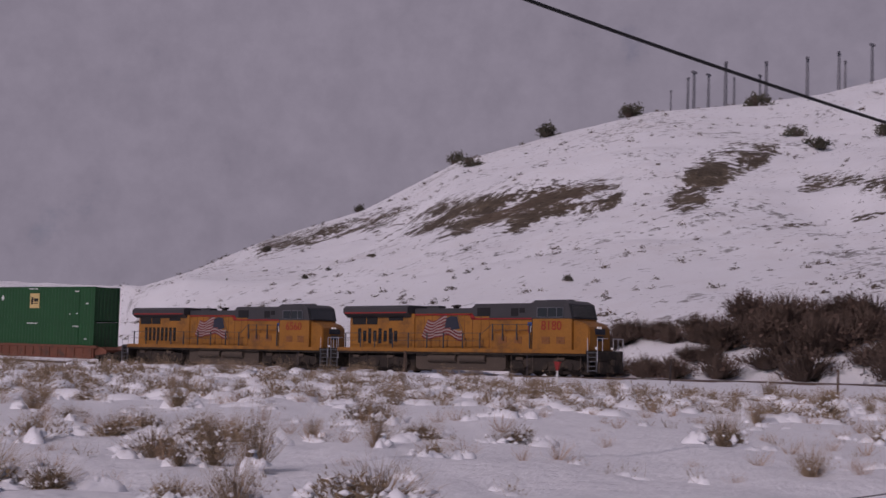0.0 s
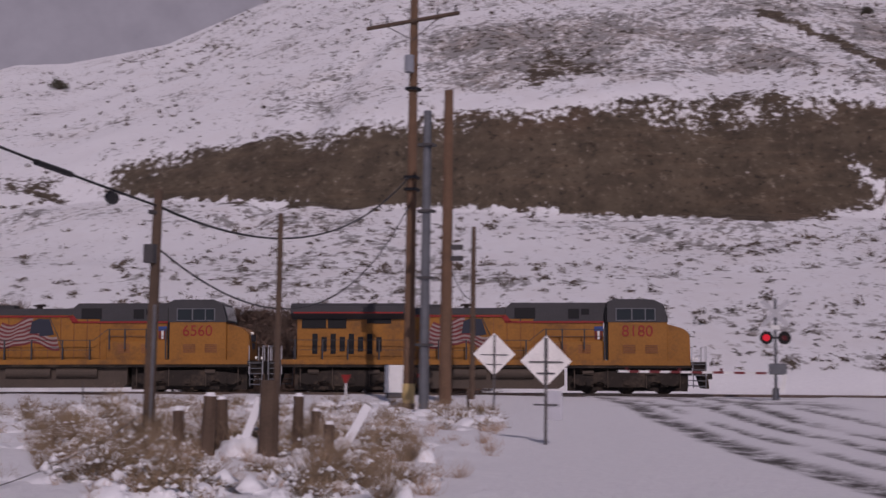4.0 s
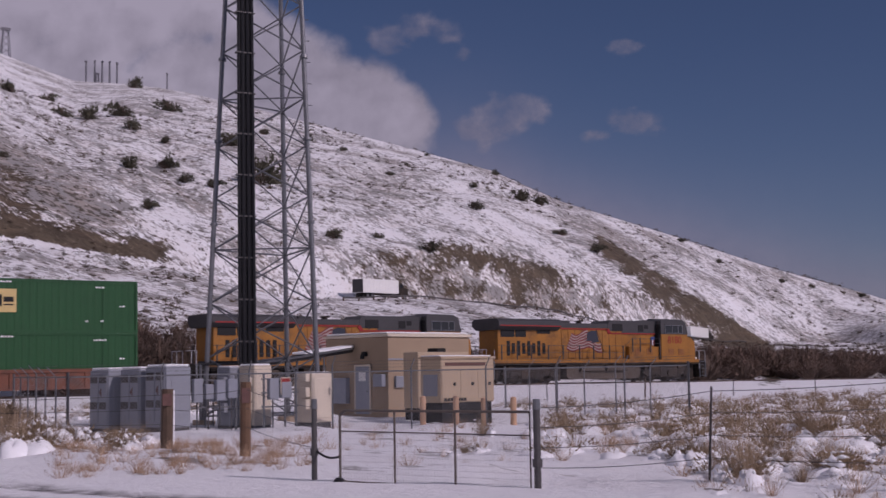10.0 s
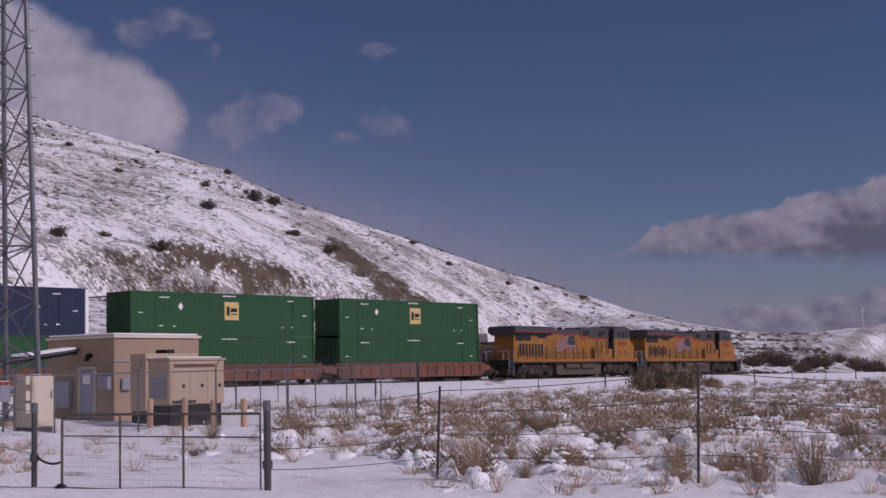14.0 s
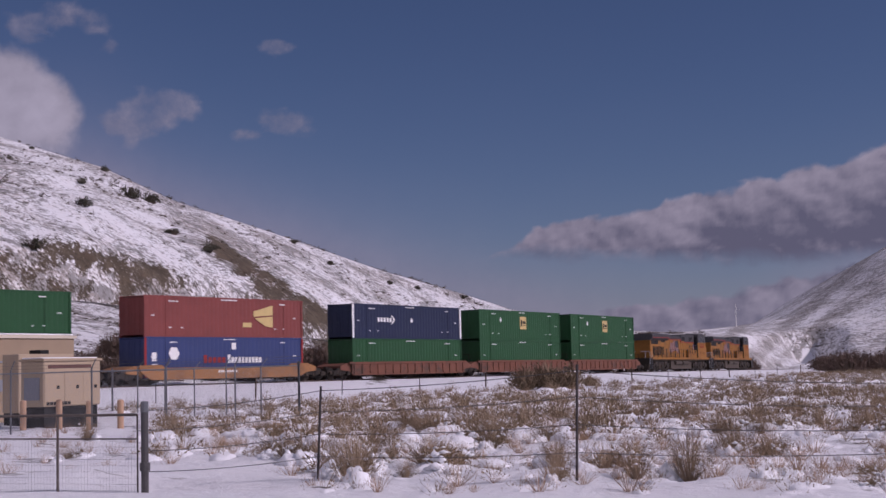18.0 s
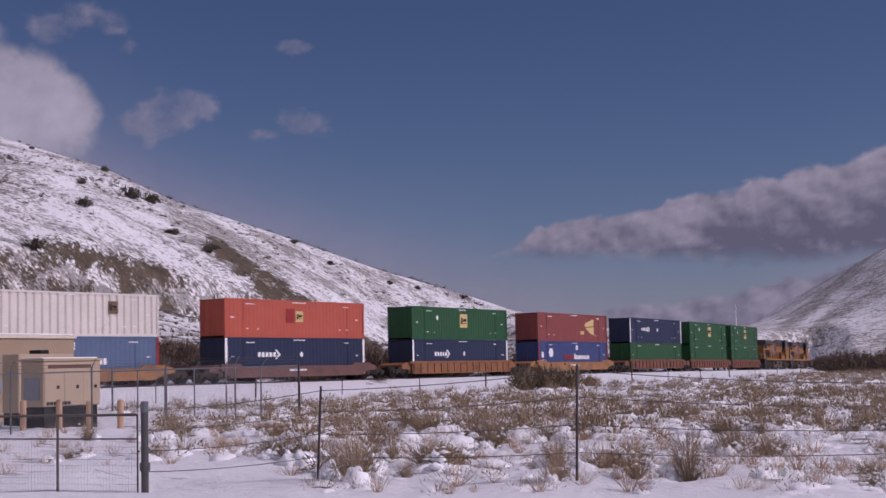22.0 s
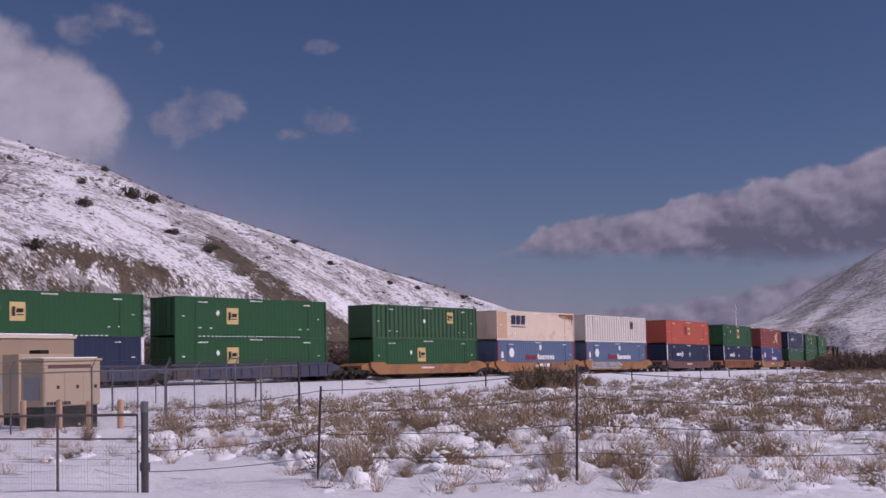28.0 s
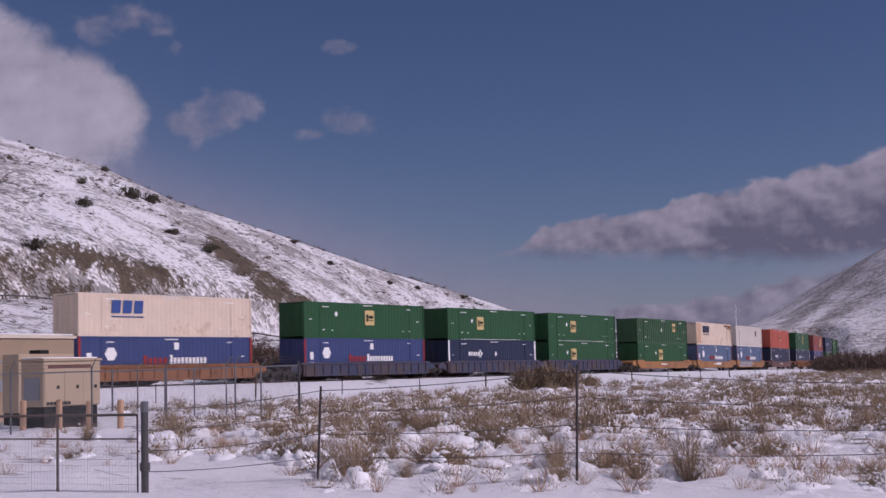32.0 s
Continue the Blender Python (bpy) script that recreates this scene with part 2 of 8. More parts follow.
def vnoise(x, y, seed=0):
    x, y = np.asarray(x, float), np.asarray(y, float)
    ix, iy = np.floor(x), np.floor(y)
    fx, fy = x - ix, y - iy
    fx, fy = fx * fx * (3 - 2 * fx), fy * fy * (3 - 2 * fy)
    a, b_ = _hash(ix, iy, seed), _hash(ix + 1, iy, seed)
    c, d = _hash(ix, iy + 1, seed), _hash(ix + 1, iy + 1, seed)
    return (a * (1 - fx) + b_ * fx) * (1 - fy) + (c * (1 - fx) + d * fx) * fy


def fbm(x, y, seed=0, octaves=4):
    v, amp, tot = 0, 1.0, 0.0
    for k in range(octaves):
        v = v + amp * vnoise(np.asarray(x) * 2 ** k, np.asarray(y) * 2 ** k, seed + k)
        tot += amp
        amp *= 0.5
    return v / tot


def smooth(x, lo, hi):
    t = np.clip((np.asarray(x, float) - lo) / (hi - lo), 0, 1)
    return t * t * (3 - 2 * t)


# ---------------------------------------------------------------- the railway line
KNOTS = [-60.0, -24.55, 10.91, 46.36, 81.82, 117.27, 152.73, 188.18, 223.64, 259.09, 294.55, 330.0, 420.0]
HEADING = [65.33, 68.29, 69.5, 75.37, 78.48, 82.0, 78.15, 76.75, 71.52, 69.23, 67.06, 64.88, 58.0]
S = np.arange(-380.0, 561.0, 2.0)
_h = np.radians(np.interp(S, KNOTS, HEADING))
_mid = (_h[1:] + _h[:-1]) / 2
TX = np.concatenate([[0], np.cumsum(np.sin(_mid) * 2)])
TY = np.concatenate([[0], np.cumsum(np.cos(_mid) * 2)])
_i0 = int(np.argmin(abs(S)))
TX, TY = TX - TX[_i0] - 54.308, TY - TY[_i0] + 54.69
_zk = np.interp(S, [-60, 18, 96, 174, 252, 330], [-0.876, 0.619, 1.174, 0.774, 0.026, -0.725])
TZ = np.convolve(np.pad(_zk, 12, mode="edge"), np.ones(25) / 25, "valid")


def on_track(s):
    """Plan place and height of the rail tops at s metres along the line."""
    return float(np.interp(s, S, TX)), float(np.interp(s, S, TY)), float(np.interp(s, S, TZ))


def ride(s, half=6.5):
    """Pose of a vehicle whose middle is at s; local x ahead, z up from the rail tops."""
    a, c, m = on_track(s - half), on_track(s + half), on_track(s)
    d = Vector(c) - Vector(a)
    mid = (Vector(a) + Vector(c) + Vector(m) * 2) / 4
    return Matrix.Translation(mid) @ Euler((0, -math.asin(d.z / d.length), math.atan2(d.y, d.x))).to_matrix().to_4x4()


def beside(x, y):
    """Distance from the line (positive on the hill's side), and the rail height there."""
    x, y = np.atleast_1d(np.asarray(x, float)), np.atleast_1d(np.asarray(y, float))
    best = np.full(x.shape, 1e9)
    zr = np.zeros(x.shape)
    side = np.zeros(x.shape)
    sx, sy, sz = TX[::3], TY[::3], TZ[::3]
    hx, hy = np.gradient(sx), np.gradient(sy)
    ln = np.hypot(hx, hy)
    hx, hy = hx / ln, hy / ln
    near = np.hypot(x, y) < 900
    xi, yi = x[near], y[near]
    bb, zz, ss = np.full(xi.shape, 1e9), np.zeros(xi.shape), np.zeros(xi.shape)
    for k in range(len(sx)):
        dx, dy = xi - sx[k], yi - sy[k]
        al = np.clip(dx * hx[k] + dy * hy[k], -3.1, 3.1)
        d2 = np.hypot(dx - al * hx[k], dy - al * hy[k])
        m = d2 < bb
        bb[m] = d2[m]
        zz[m] = sz[k]
        ss[m] = np.sign(hx[k] * dy[m] - hy[k] * dx[m])
    best[near], zr[near], side[near] = bb, zz, ss
    return best * np.where(side == 0, 1, side), zr


# ---------------------------------------------------------------- the land
AZ = [-180, -110, -90, -79, -74, -73, -71, -68, -64, -60, -56, -52, -48, -45, -42, -40, -38, -34, -30, -25, -20, -12, -4, 0, 2, 5, 8, 10,
      12, 13.5, 16, 18, 21, 24, 27.5, 31, 34, 37, 39, 42.5, 46, 48, 50, 52.5, 55.5, 58, 59.5, 61.3, 63.3, 70, 85, 110, 180]
CREST = [1, 1, 1.5, 1.8, 1.85, 1.74, 2.6, 4.0, 5.4, 7.6, 8.8, 9.8, 10.15, 10.5, 11.2, 11.95, 12.15, 13.2, 15.1, 17, 18, 18.3, 16.4, 15.7, 14.9,
         14.2, 13.7, 13.26, 12.6, 12.1, 12.05, 11.8, 11.15, 10.4, 9.5, 8.5, 7.1, 6.1, 5.4, 4.1, 3.0, 2.3, 1.75, 1.3, 1.08, 1.4, 2.3, 3.25,
         4.3, 6, 7, 5, 1]
FAR_AZ = [-180, -79, -73, -60, -50, -45, -38, -30, -20, 0, 6, 11, 14, 25, 35, 45, 50, 57, 60, 70, 180]
FAR_D = [900, 900, 330, 300, 330, 400, 520, 430, 380, 360, 420, 640, 640, 520, 460, 520, 640, 900, 800, 650, 900]
BENCH_AZ = [-180, -75, -66, -60, -52, -44, -39, -35, -23, -11, -4, 5, 9.5, 13, 17.5, 22, 25.6, 30.2, 35.8, 38.5, 40, 46, 52, 58, 61, 180]
BENCH = [0.5, 0.4, 1.5, 3.0, 4.6, 5.2, 6.4, 6.85, 6.7, 6.4, 6.2, 6.1, 5.9, 5.3, 4.6, 3.65, 3.25, 2.78, 1.78, 1.25, 1.1, 0.9, 0.6, 0.4, 0.4, 0.4]
CUT_AZ = [-180, -66, -52, -45, -40, -35.2, -28, -23, -9, -5, -1.4, 1, 6, 12, 17, 24, 30, 36, 42, 50, 180]
CUT = [0.6, 2.4, 5.6, 6.4, 7.0, 8.4, 9.8, 10.6, 11.6, 11.2, 10.1, 8.8, 7.6, 6.4, 5.6, 5.4, 5.2, 3.6, 1.6, 0.8, 0.6]


ROAD_TURN, ROAD_NEAR = 66.0, 157.5     # bearing of the hillside highway and its least distance


def highway_range(az):
    """Distance at which the hillside highway is crossed, by bearing."""
    return ROAD_NEAR / np.sin(np.radians(ROAD_TURN - np.clip(az, -40, 50)))


def track_range(az):
    """Distance at which the line is crossed, by bearing."""
    tb = np.degrees(np.arctan2(TX, TY))
    td = np.hypot(TX, TY)
    o = (S > -80) & (S < 400)
    return np.interp(az, tb[o], td[o])


def land(az, d):
    """Height of the land, and its cover: bare earth 0..1, scrub 0..1, at bearing az (degrees) and distance d. Both
    masks also darken some shaded slopes.
    """
    az, d = np.asarray(az, float), np.asarray(d, float)
    x, y = d * np.sin(np.radians(az)), d * np.cos(np.radians(az))
    wob = (fbm(x / 55, y / 55, 3) - 0.5) * 3.0
    azw = az + wob * 0.25
    g0 = 0.1 - 0.0055 * np.clip(d - 100, 0, 260) - 1.6 * smooth(-x, 60, 112)
    g0 = g0 + (fbm(x / 9, y / 9, 11) - 0.5) * 0.34 * smooth(d, 8, 24) + (fbm(x / 1.6, y / 1.6, 12, 4) - 0.5) * 0.30 * smooth(d, 6, 14) * (1 - smooth(d, 120, 200)) * (0.3 + 0.7 * smooth(np.abs(road_offset(x, y)), 7, 10))
    lat, zr = beside(x.ravel(), y.ravel())
    lat, zr = lat.reshape(x.shape), zr.reshape(x.shape)
    dt = track_range(az)
    right = smooth(az, 56.5, 59.5)
    left = smooth(-az, 72, 78)
    toe = (dt + 9) * (1 - right) + 420 * right
    toe = toe * (1 - left) + 350 * left
    dc = np.interp(az, FAR_AZ, FAR_D)
    ec = np.radians(np.interp(az, AZ, CREST))
    eb = np.radians(np.interp(azw, BENCH_AZ, BENCH))
    ek = np.radians(np.interp(azw, CUT_AZ, CUT))
    ec = np.maximum(ec, np.radians(0.5))
    ek = np.minimum(ek, ec * 0.92)
    eb = np.minimum(eb, ek * 0.92)
    d1 = toe + (dc - toe) * 0.16 + 18
    hw = smooth(az, 12, 19) * (1 - smooth(az, 44, 50))
    d1 = d1 * (1 - hw) + (highway_range(az) - 5) * hw
    d2 = d1 + 7 + 4 * hw
    d3 = d2 + np.maximum(12.0, (np.tan(ek) - np.tan(eb)) * d2 * 1.15)
    dc = np.maximum(dc, d3 + 60)
    z0 = EYE_Z + toe * np.tan(np.radians(-0.55))
    z1, z2, z3, zc = (EYE_Z + q * np.tan(e) for q, e in ((d1, eb), (d2, eb * 1.0), (d3, ek), (dc, ec)))
    z2 = z1 + 0.2
    def seg(a, c, za, zc_, ease=1.0):
        t = np.clip((d - a) / (c - a), 0, 1)
        return za + (zc_ - za) * t ** ease
    hill = np.where(d < d1, seg(toe, d1, z0, z1, 0.92), np.where(d < d2, seg(d1, d2, z1, z2), np.where(d < d3, seg(d2, d3, z2, z3, 0.9),
                    np.where(d < dc, seg(d3, dc, z3, zc, 0.93), EYE_Z + d * np.tan(ec * (1 - 0.02 * smooth(d, dc, dc * 1.1)))))))
    inside = smooth(d, toe, toe + 25)
    rough = (fbm(x / 30, y / 30, 21, 5) - 0.5) * 5.0 * inside * (1 - smooth(d, dc * 0.82, dc * 0.98)) * smooth(hill, 1, 14)
    gul = np.abs(fbm((x + y * 0.35) / 46, (y - x * 0.35) / 120, 31, 3) - 0.5) * 2
    rough = rough - (1 - smooth(gul, 0.0, 0.14)) * 1.5 * smooth(hill, 8, 24) * (1 - smooth(d, dc * 0.8, dc * 0.95))
    z = np.where(d > toe, np.maximum(hill, g0) + rough, g0)
    far = smooth(d, 1250, 1900)
    z = z * (1 - far) + (-6.0) * far
    # the bank that carries the line
    bed = zr - 0.10
    a = np.abs(lat)
    camside = lat < 0
    w = np.where(camside, 1 - smooth(a, 3.4, 15), 1 - smooth(a, 3.6, 11))
    z = z * (1 - w) + bed * w
    # the road climbs to the level crossing
    rd = road_offset(x, y)
    on = (1 - smooth(np.abs(rd), 6.0, 9.5)) * (d < dt + 6) * (d > 9)
    climb = 0.06 + (zr - 0.18) * (1 - smooth(np.abs(lat), 2.5, 30))
    z = z * (1 - on) + climb * on
    # cover
    el = np.degrees(np.arctan2(z - EYE_Z, d))
    n1 = fbm(x / 14, y / 14, 41, 5)
    n2 = fbm(x / 4.0, y / 4.0, 51, 4)
    n3 = fbm(az / 0.55, el / 0.4, 55, 4)
    bare = np.zeros_like(x)
    scrub = np.zeros_like(x)
    e_n = el + (n1 - 0.5) * 1.3
    a_n = az + (n1 - 0.5) * 3.0
    ebd, ekd = np.degrees(eb), np.degrees(ek)
    top_thin = 1 - 0.5 * smooth(e_n + (n2 - 0.5) * 2.0, ebd + 0.45 * (ekd - ebd), ekd)
    cut = top_thin * smooth(np.maximum(el + (n2 - 0.5) * 0.25, e_n - 0.1), ebd + 0.02, ebd + 0.2) * (1 - smooth(e_n, ekd - 0.3, ekd + 0.35))
    bare = np.maximum(bare, cut * smooth(a_n, -39, -34) * (1 - smooth(a_n, -6.5, -3.5)))
    e_s = el + (n1 - 0.5) * 0.7
    edge = np.interp(az, [-12, -7.5, 0.4, 12.1, 14], [16.5, 14.4, 10.4, 7.15, 6.5])
    brow = np.minimum(edge, np.interp(az, [-12, -6, 0.4, 12.1], [11.6, 11.3, 10.2, 7.15]))
    comb = vnoise((az + el) / 0.32, el / 5.0, 61)
    e_s = e_s + (n2 - 0.5) * 0.9
    tri = smooth(e_s, ebd + 0.35, ebd + 0.75) * (1 - smooth(e_s, brow - 0.5, brow + 0.15)) * smooth(a_n, -6.8, -5.6) * (1 - smooth(az, 11.5, 13))
    streaky = smooth(az + el, 2.5, 3.1) * (1 - smooth(e_s - 9.1 + 0.19 * (az + 6.4), -0.4, 0.3)) * (1 - smooth(az, 2, 7))
    bare = np.maximum(bare, tri * (0.48 + 0.12 * streaky + 0.28 * (1 - streaky) * (1 - smooth(az, -1, 4)) + (0.9 * (comb - 0.55)) * (0.25 + streaky)))
    bare = bare * (1 - 0.6 * streaky * (1 - smooth(comb, 0.35, 0.6)) * smooth(az, -7, -6) * (1 - smooth(e_s, 8.8, 9.6)))
    bare = np.maximum(bare, 0.72 * smooth(e_s, edge - 0.55, edge - 0.3) * (1 - smooth(e_s, edge - 0.05, edge + 0.15)) * smooth(az, -11, -9) * (1 - smooth(az, 8, 11)) * smooth(n2, 0.3, 0.45))
    bare = np.maximum(bare, 0.7 * (1 - smooth(np.hypot((az + 9.2 + (n1 - 0.5) * 6) / 1.7, (e_s - 12.7 + 0.35 * (az + 9.2)) / 0.6), 0.4, 1.2)) * smooth(n2, 0.36, 0.5))
    bare = np.maximum(bare, 0.6 * smooth(n2, 0.4, 0.55) * (1 - smooth(np.hypot((az + 17.5) / 2.2, (e_s - 12.6) / 1.2), 0.6, 1.1)))
    bare = np.maximum(bare, 0.95 * cut * smooth(a_n, 8.5, 9.8) * (1 - smooth(a_n, 16.5, 18)))
    for pa, lo_, hi_, amt in (([-69, -62.6, -57.9, -54, -52.6], [3.2, 4.4, 4.85, 5.35, 5.9], [4.0, 5.75, 6.75, 7.2, 6.9], 0.57),
                              ([-51.6, -50.4, -48.6, -46.6, -45.9], [5.6, 5.9, 6.9, 8.0, 8.5], [6.3, 7.75, 8.8, 8.8, 8.5], 0.57),
                              ([-46.3, -45.8, -42, -38, -36], [6.9, 6.4, 6.4, 6.8, 7.2], [7.0, 7.5, 7.5, 7.7, 7.8], 0.52)):
        b_lo, b_hi = np.interp(az, pa, lo_), np.interp(az, pa, hi_)
        bare = np.maximum(bare, (amt + 0.9 * (n2 - 0.52) + 0.5 * (n1 - 0.5)) * smooth(e_s, b_lo - 0.3, b_lo + 0.35) * (1 - smooth(e_s, b_hi - 0.5, b_hi + 0.25)) * smooth(az, pa[0], pa[0] + 0.8) * (1 - smooth(az, pa[-1] - 0.8, pa[-1])))
    bare = np.maximum(bare, 0.5 * (1 - smooth(np.abs(el - ebd - 0.12) / 0.16, 0.4, 1.0)) * smooth(n2, 0.3, 0.5) * smooth(az, -49, -46) * (1 - smooth(az, -38, -35)))
    e_r = el + (n1 - 0.5) * 0.3 + (n3 - 0.5) * 0.9
    ridge = 4.9 - (az - 29.5) * 0.22
    bare = np.maximum(bare, (0.66 + 0.9 * (n3 - 0.5)) * smooth(e_r, ridge - 0.85 + 0.08 * (az - 28), ridge - 0.3 + 0.05 * (az - 28)) * (1 - smooth(e_r, ridge + 0.3, ridge + 0.8)) * smooth(az, 27.5, 29) * (1 - smooth(az, 33, 36)))
    # shaded, scrubby side of a spur, its shade painted in through the bare mask
    spur_shade = 5.8 - (az - 35.3) * 0.68
    bare = np.maximum(bare, (0.74 + 0.9 * (n3 - 0.5)) * smooth(e_r, spur_shade - 0.7 - 0.42 * np.clip(az - 35, 0, 4), spur_shade - 0.15 - 0.14 * np.clip(az - 35, 0, 4)) * (1 - smooth(el + (n3 - 0.5) * 0.2, spur_shade - 0.05, spur_shade + 0.12)) * smooth(az, 34.6, 35.6) * (1 - smooth(az, 42, 43.5)))
    fall = vnoise((az * 0.75 + el) / 0.42, az / 3.0, 64)
    east = smooth(az, 6, 16)
    scrub = np.where(d > toe + 4, 0.318 + 0.045 * smooth(az, -36, -28) + 0.085 * east + 0.30 * (n1 - 0.5) + 0.05 * (fall - 0.5) * (0.3 + east), 0.0)
    lower = smooth(el, -0.3, 0.3) * (1 - smooth(e_n, ebd - 0.4, ebd + 0.1))
    scrub = np.maximum(scrub, lower * (0.24 + 0.35 * (n1 - 0.5) + 0.13 * smooth(az + (n1 - 0.5) * 20, -20, 0) * (1 - smooth(az, 26, 36))))
    scrub = np.maximum(scrub, (0.46 + 0.08 * (1 - smooth(az, -10, -4)) + 0.4 * (n1 - 0.5)) * smooth(e_n, ekd, ekd + 1.0) * (1 - smooth(e_n, ekd + 3, ekd + 6)) * smooth(az, -30, -20) * (1 - smooth(az, 10, 14)))
    # far right slope: speckle and streaks, with scrub raised to paint its shaded face
    scrub = np.where((az > 54.5) & (d > 235), 0.43 + 0.22 * (n1 - 0.5) + 0.09 * smooth(vnoise((el - az * 0.85) / 0.30, az / 6, 63), 0.45, 0.8) + 0.06 * smooth(vnoise((el - az * 0.85) / 0.9, az / 8, 65), 0.5, 0.7), scrub)
    spur = 13.9 - 0.69 * (az - 6.4)
    scrub = scrub + 0.14 * smooth(spur - e_s, 0.1, 1.2) * smooth(az, 4, 7) * (1 - smooth(az, 14, 16.5)) * smooth(el, ebd, ebd + 0.6)
    bare = np.maximum(bare, (0.5 + 1.0 * (n2 - 0.5)) * (1 - smooth(np.abs(e_s - 8.2 + 0.3 * (az - 9.3)) / 1.3, 0.5, 1.1)) * smooth(az, 5, 7) * (1 - smooth(a_n, 11.5, 13)))
    bare = np.maximum(bare, 0.42 * (1 - smooth(np.abs(el - spur) / 0.3, 0.3, 1.0)) * smooth(n2, 0.35, 0.6) * smooth(az, 9, 10.5) * (1 - smooth(az, 15, 16.5)))
    flank = smooth(az, 22, 27) * (1 - smooth(az, 36, 39)) * smooth(el, ebd, ebd + 0.4) * (1 - smooth(e_s, 4.4 - 0.18 * (az - 29), 5.2 - 0.18 * (az - 29)))
    scrub = scrub + 0.10 * flank
    bare = np.maximum(bare, flank * (0.34 + 1.2 * (n1 - 0.5) + 1.3 * (n3 - 0.5)))
    field = (1 - smooth(d, dt * 0.66, dt * 0.76)) * smooth(d, 12, 20)
    scrub = np.where(d < dt - 6, field * np.where(az < 0, 0.18, 0.33) * (1 - on), scrub)
    scrub = np.where(np.abs(lat) < 4.4, 0.02, scrub)
    rut = np.zeros_like(x)
    for off, wide, part_ in ((-2.6, 0.52, 1.2), (-1.0, 0.2, 0.5), (0.7, 0.36, 0.85), (2.5, 0.42, 0.95), (4.4, 0.26, 0.6)):
        wav = (vnoise(d / 12, d * 0 + off, 71) - 0.5) * 0.7
        rag = (fbm(x / 1.1, y / 1.1, 73, 3) - 0.5) * 0.35
        rut = np.maximum(rut, (1 - smooth(np.abs(rd - off - wav) + rag, wide * 0.45, wide + 0.16)) * smooth(vnoise(rd * 0.6, d / 5.0, 72 + int(off * 10)), 0.72 - part_ * 0.75, 0.9 - part_ * 0.6))
    rut = np.maximum(rut, 0.9 * smooth(fbm(rd / 3.0, lat / 1.6, 75, 4), 0.5, 0.62) * (1 - smooth(np.abs(lat + 7), 3, 8)) * (1 - smooth(np.abs(rd - 2.0), 3.5, 6)))
    rut = rut * on * (d < dt - 2)
    z = z - 0.05 * rut
    return z, bare, scrub, rut


ROAD_Y = [0, 10, 15, 22.5, 30, 36, 42.9, 52, 62, 72, 85]
ROAD_X = [11, 6.8, 4.5, 1.1, -1.6, -3.6, -6.1, -9.9, -14.2, -18.6, -24]


def road_offset(x, y):
    return (x - np.interp(y, ROAD_Y, ROAD_X)) * 0.94


def height(x, y):
    d = max(math.hypot(x, y), 0.5)
    return float(land(np.array([math.degrees(math.atan2(x, y))]), np.array([d]))[0][0])


def spot(az, d):
    """A point of the land at a bearing and distance."""
    z = float(land(np.array([az]), np.array([d]))[0][0])
    return Vector((d * math.sin(radians(az)), d * math.cos(radians(az)), z))


def build_land():
    az = np.concatenate([np.arange(-180, -82, 2.0), np.arange(-82, 66, 0.19), np.arange(66, 180, 2.0)])
    d = [2.0]
    while d[-1] < 4600:
        d.append(d[-1] * (1.0085 if 150 < d[-1] < 560 else 1.0195) + 0.02 if d[-1] < 900 else d[-1] * 1.08)
    d = np.array(d)
    A, D = np.meshgrid(az, d, indexing="ij")
    z, bare, scrub, rut = land(A, D)
    x, y = D * np.sin(np.radians(A)), D * np.cos(np.radians(A))
    na, nd = len(az), len(d)
    co = np.stack([x, y, z], -1).reshape(-1, 3)
    co = np.concatenate([co, [[0, 0, float(z[:, 0].mean())]]])
    i, j = np.meshgrid(np.arange(na), np.arange(nd - 1), indexing="ij")
    i2 = (i + 1) % na
    quads = np.stack([i * nd + j, i * nd + j + 1, i2 * nd + j + 1, i2 * nd + j], -1).reshape(-1, 4)
    k = np.arange(na)
    tris = np.stack([np.full(na, na * nd), k * nd, ((k + 1) % na) * nd], -1)
    me = bpy.data.meshes.new("ground")
    nq, ntri = len(quads), len(tris)
    me.vertices.add(len(co))
    me.vertices.foreach_set("co", co.ravel())
    me.loops.add(nq * 4 + ntri * 3)
    me.loops.foreach_set("vertex_index", np.concatenate([quads.ravel(), tris.ravel()]).astype(np.int32))
    me.polygons.add(nq + ntri)
    me.polygons.foreach_set("loop_start", np.concatenate([np.arange(nq) * 4, nq * 4 + np.arange(ntri) * 3]).astype(np.int32))
    me.polygons.foreach_set("use_smooth", np.ones(nq + ntri, bool))
    me.update(calc_edges=True)
    for name, val in (("bare", bare), ("scrub", scrub), ("rut", rut)):
        at = me.attributes.new(name, "FLOAT", "POINT")
        at.data.foreach_set("value", np.concatenate([val.ravel(), [0.0]]).astype(np.float32))
    me.materials.append(ground_material())
    return tagged(new("ground", me), "snow-dusted ground with bare earth cuts, scrub and a rutted road", "ground", kind="structure")


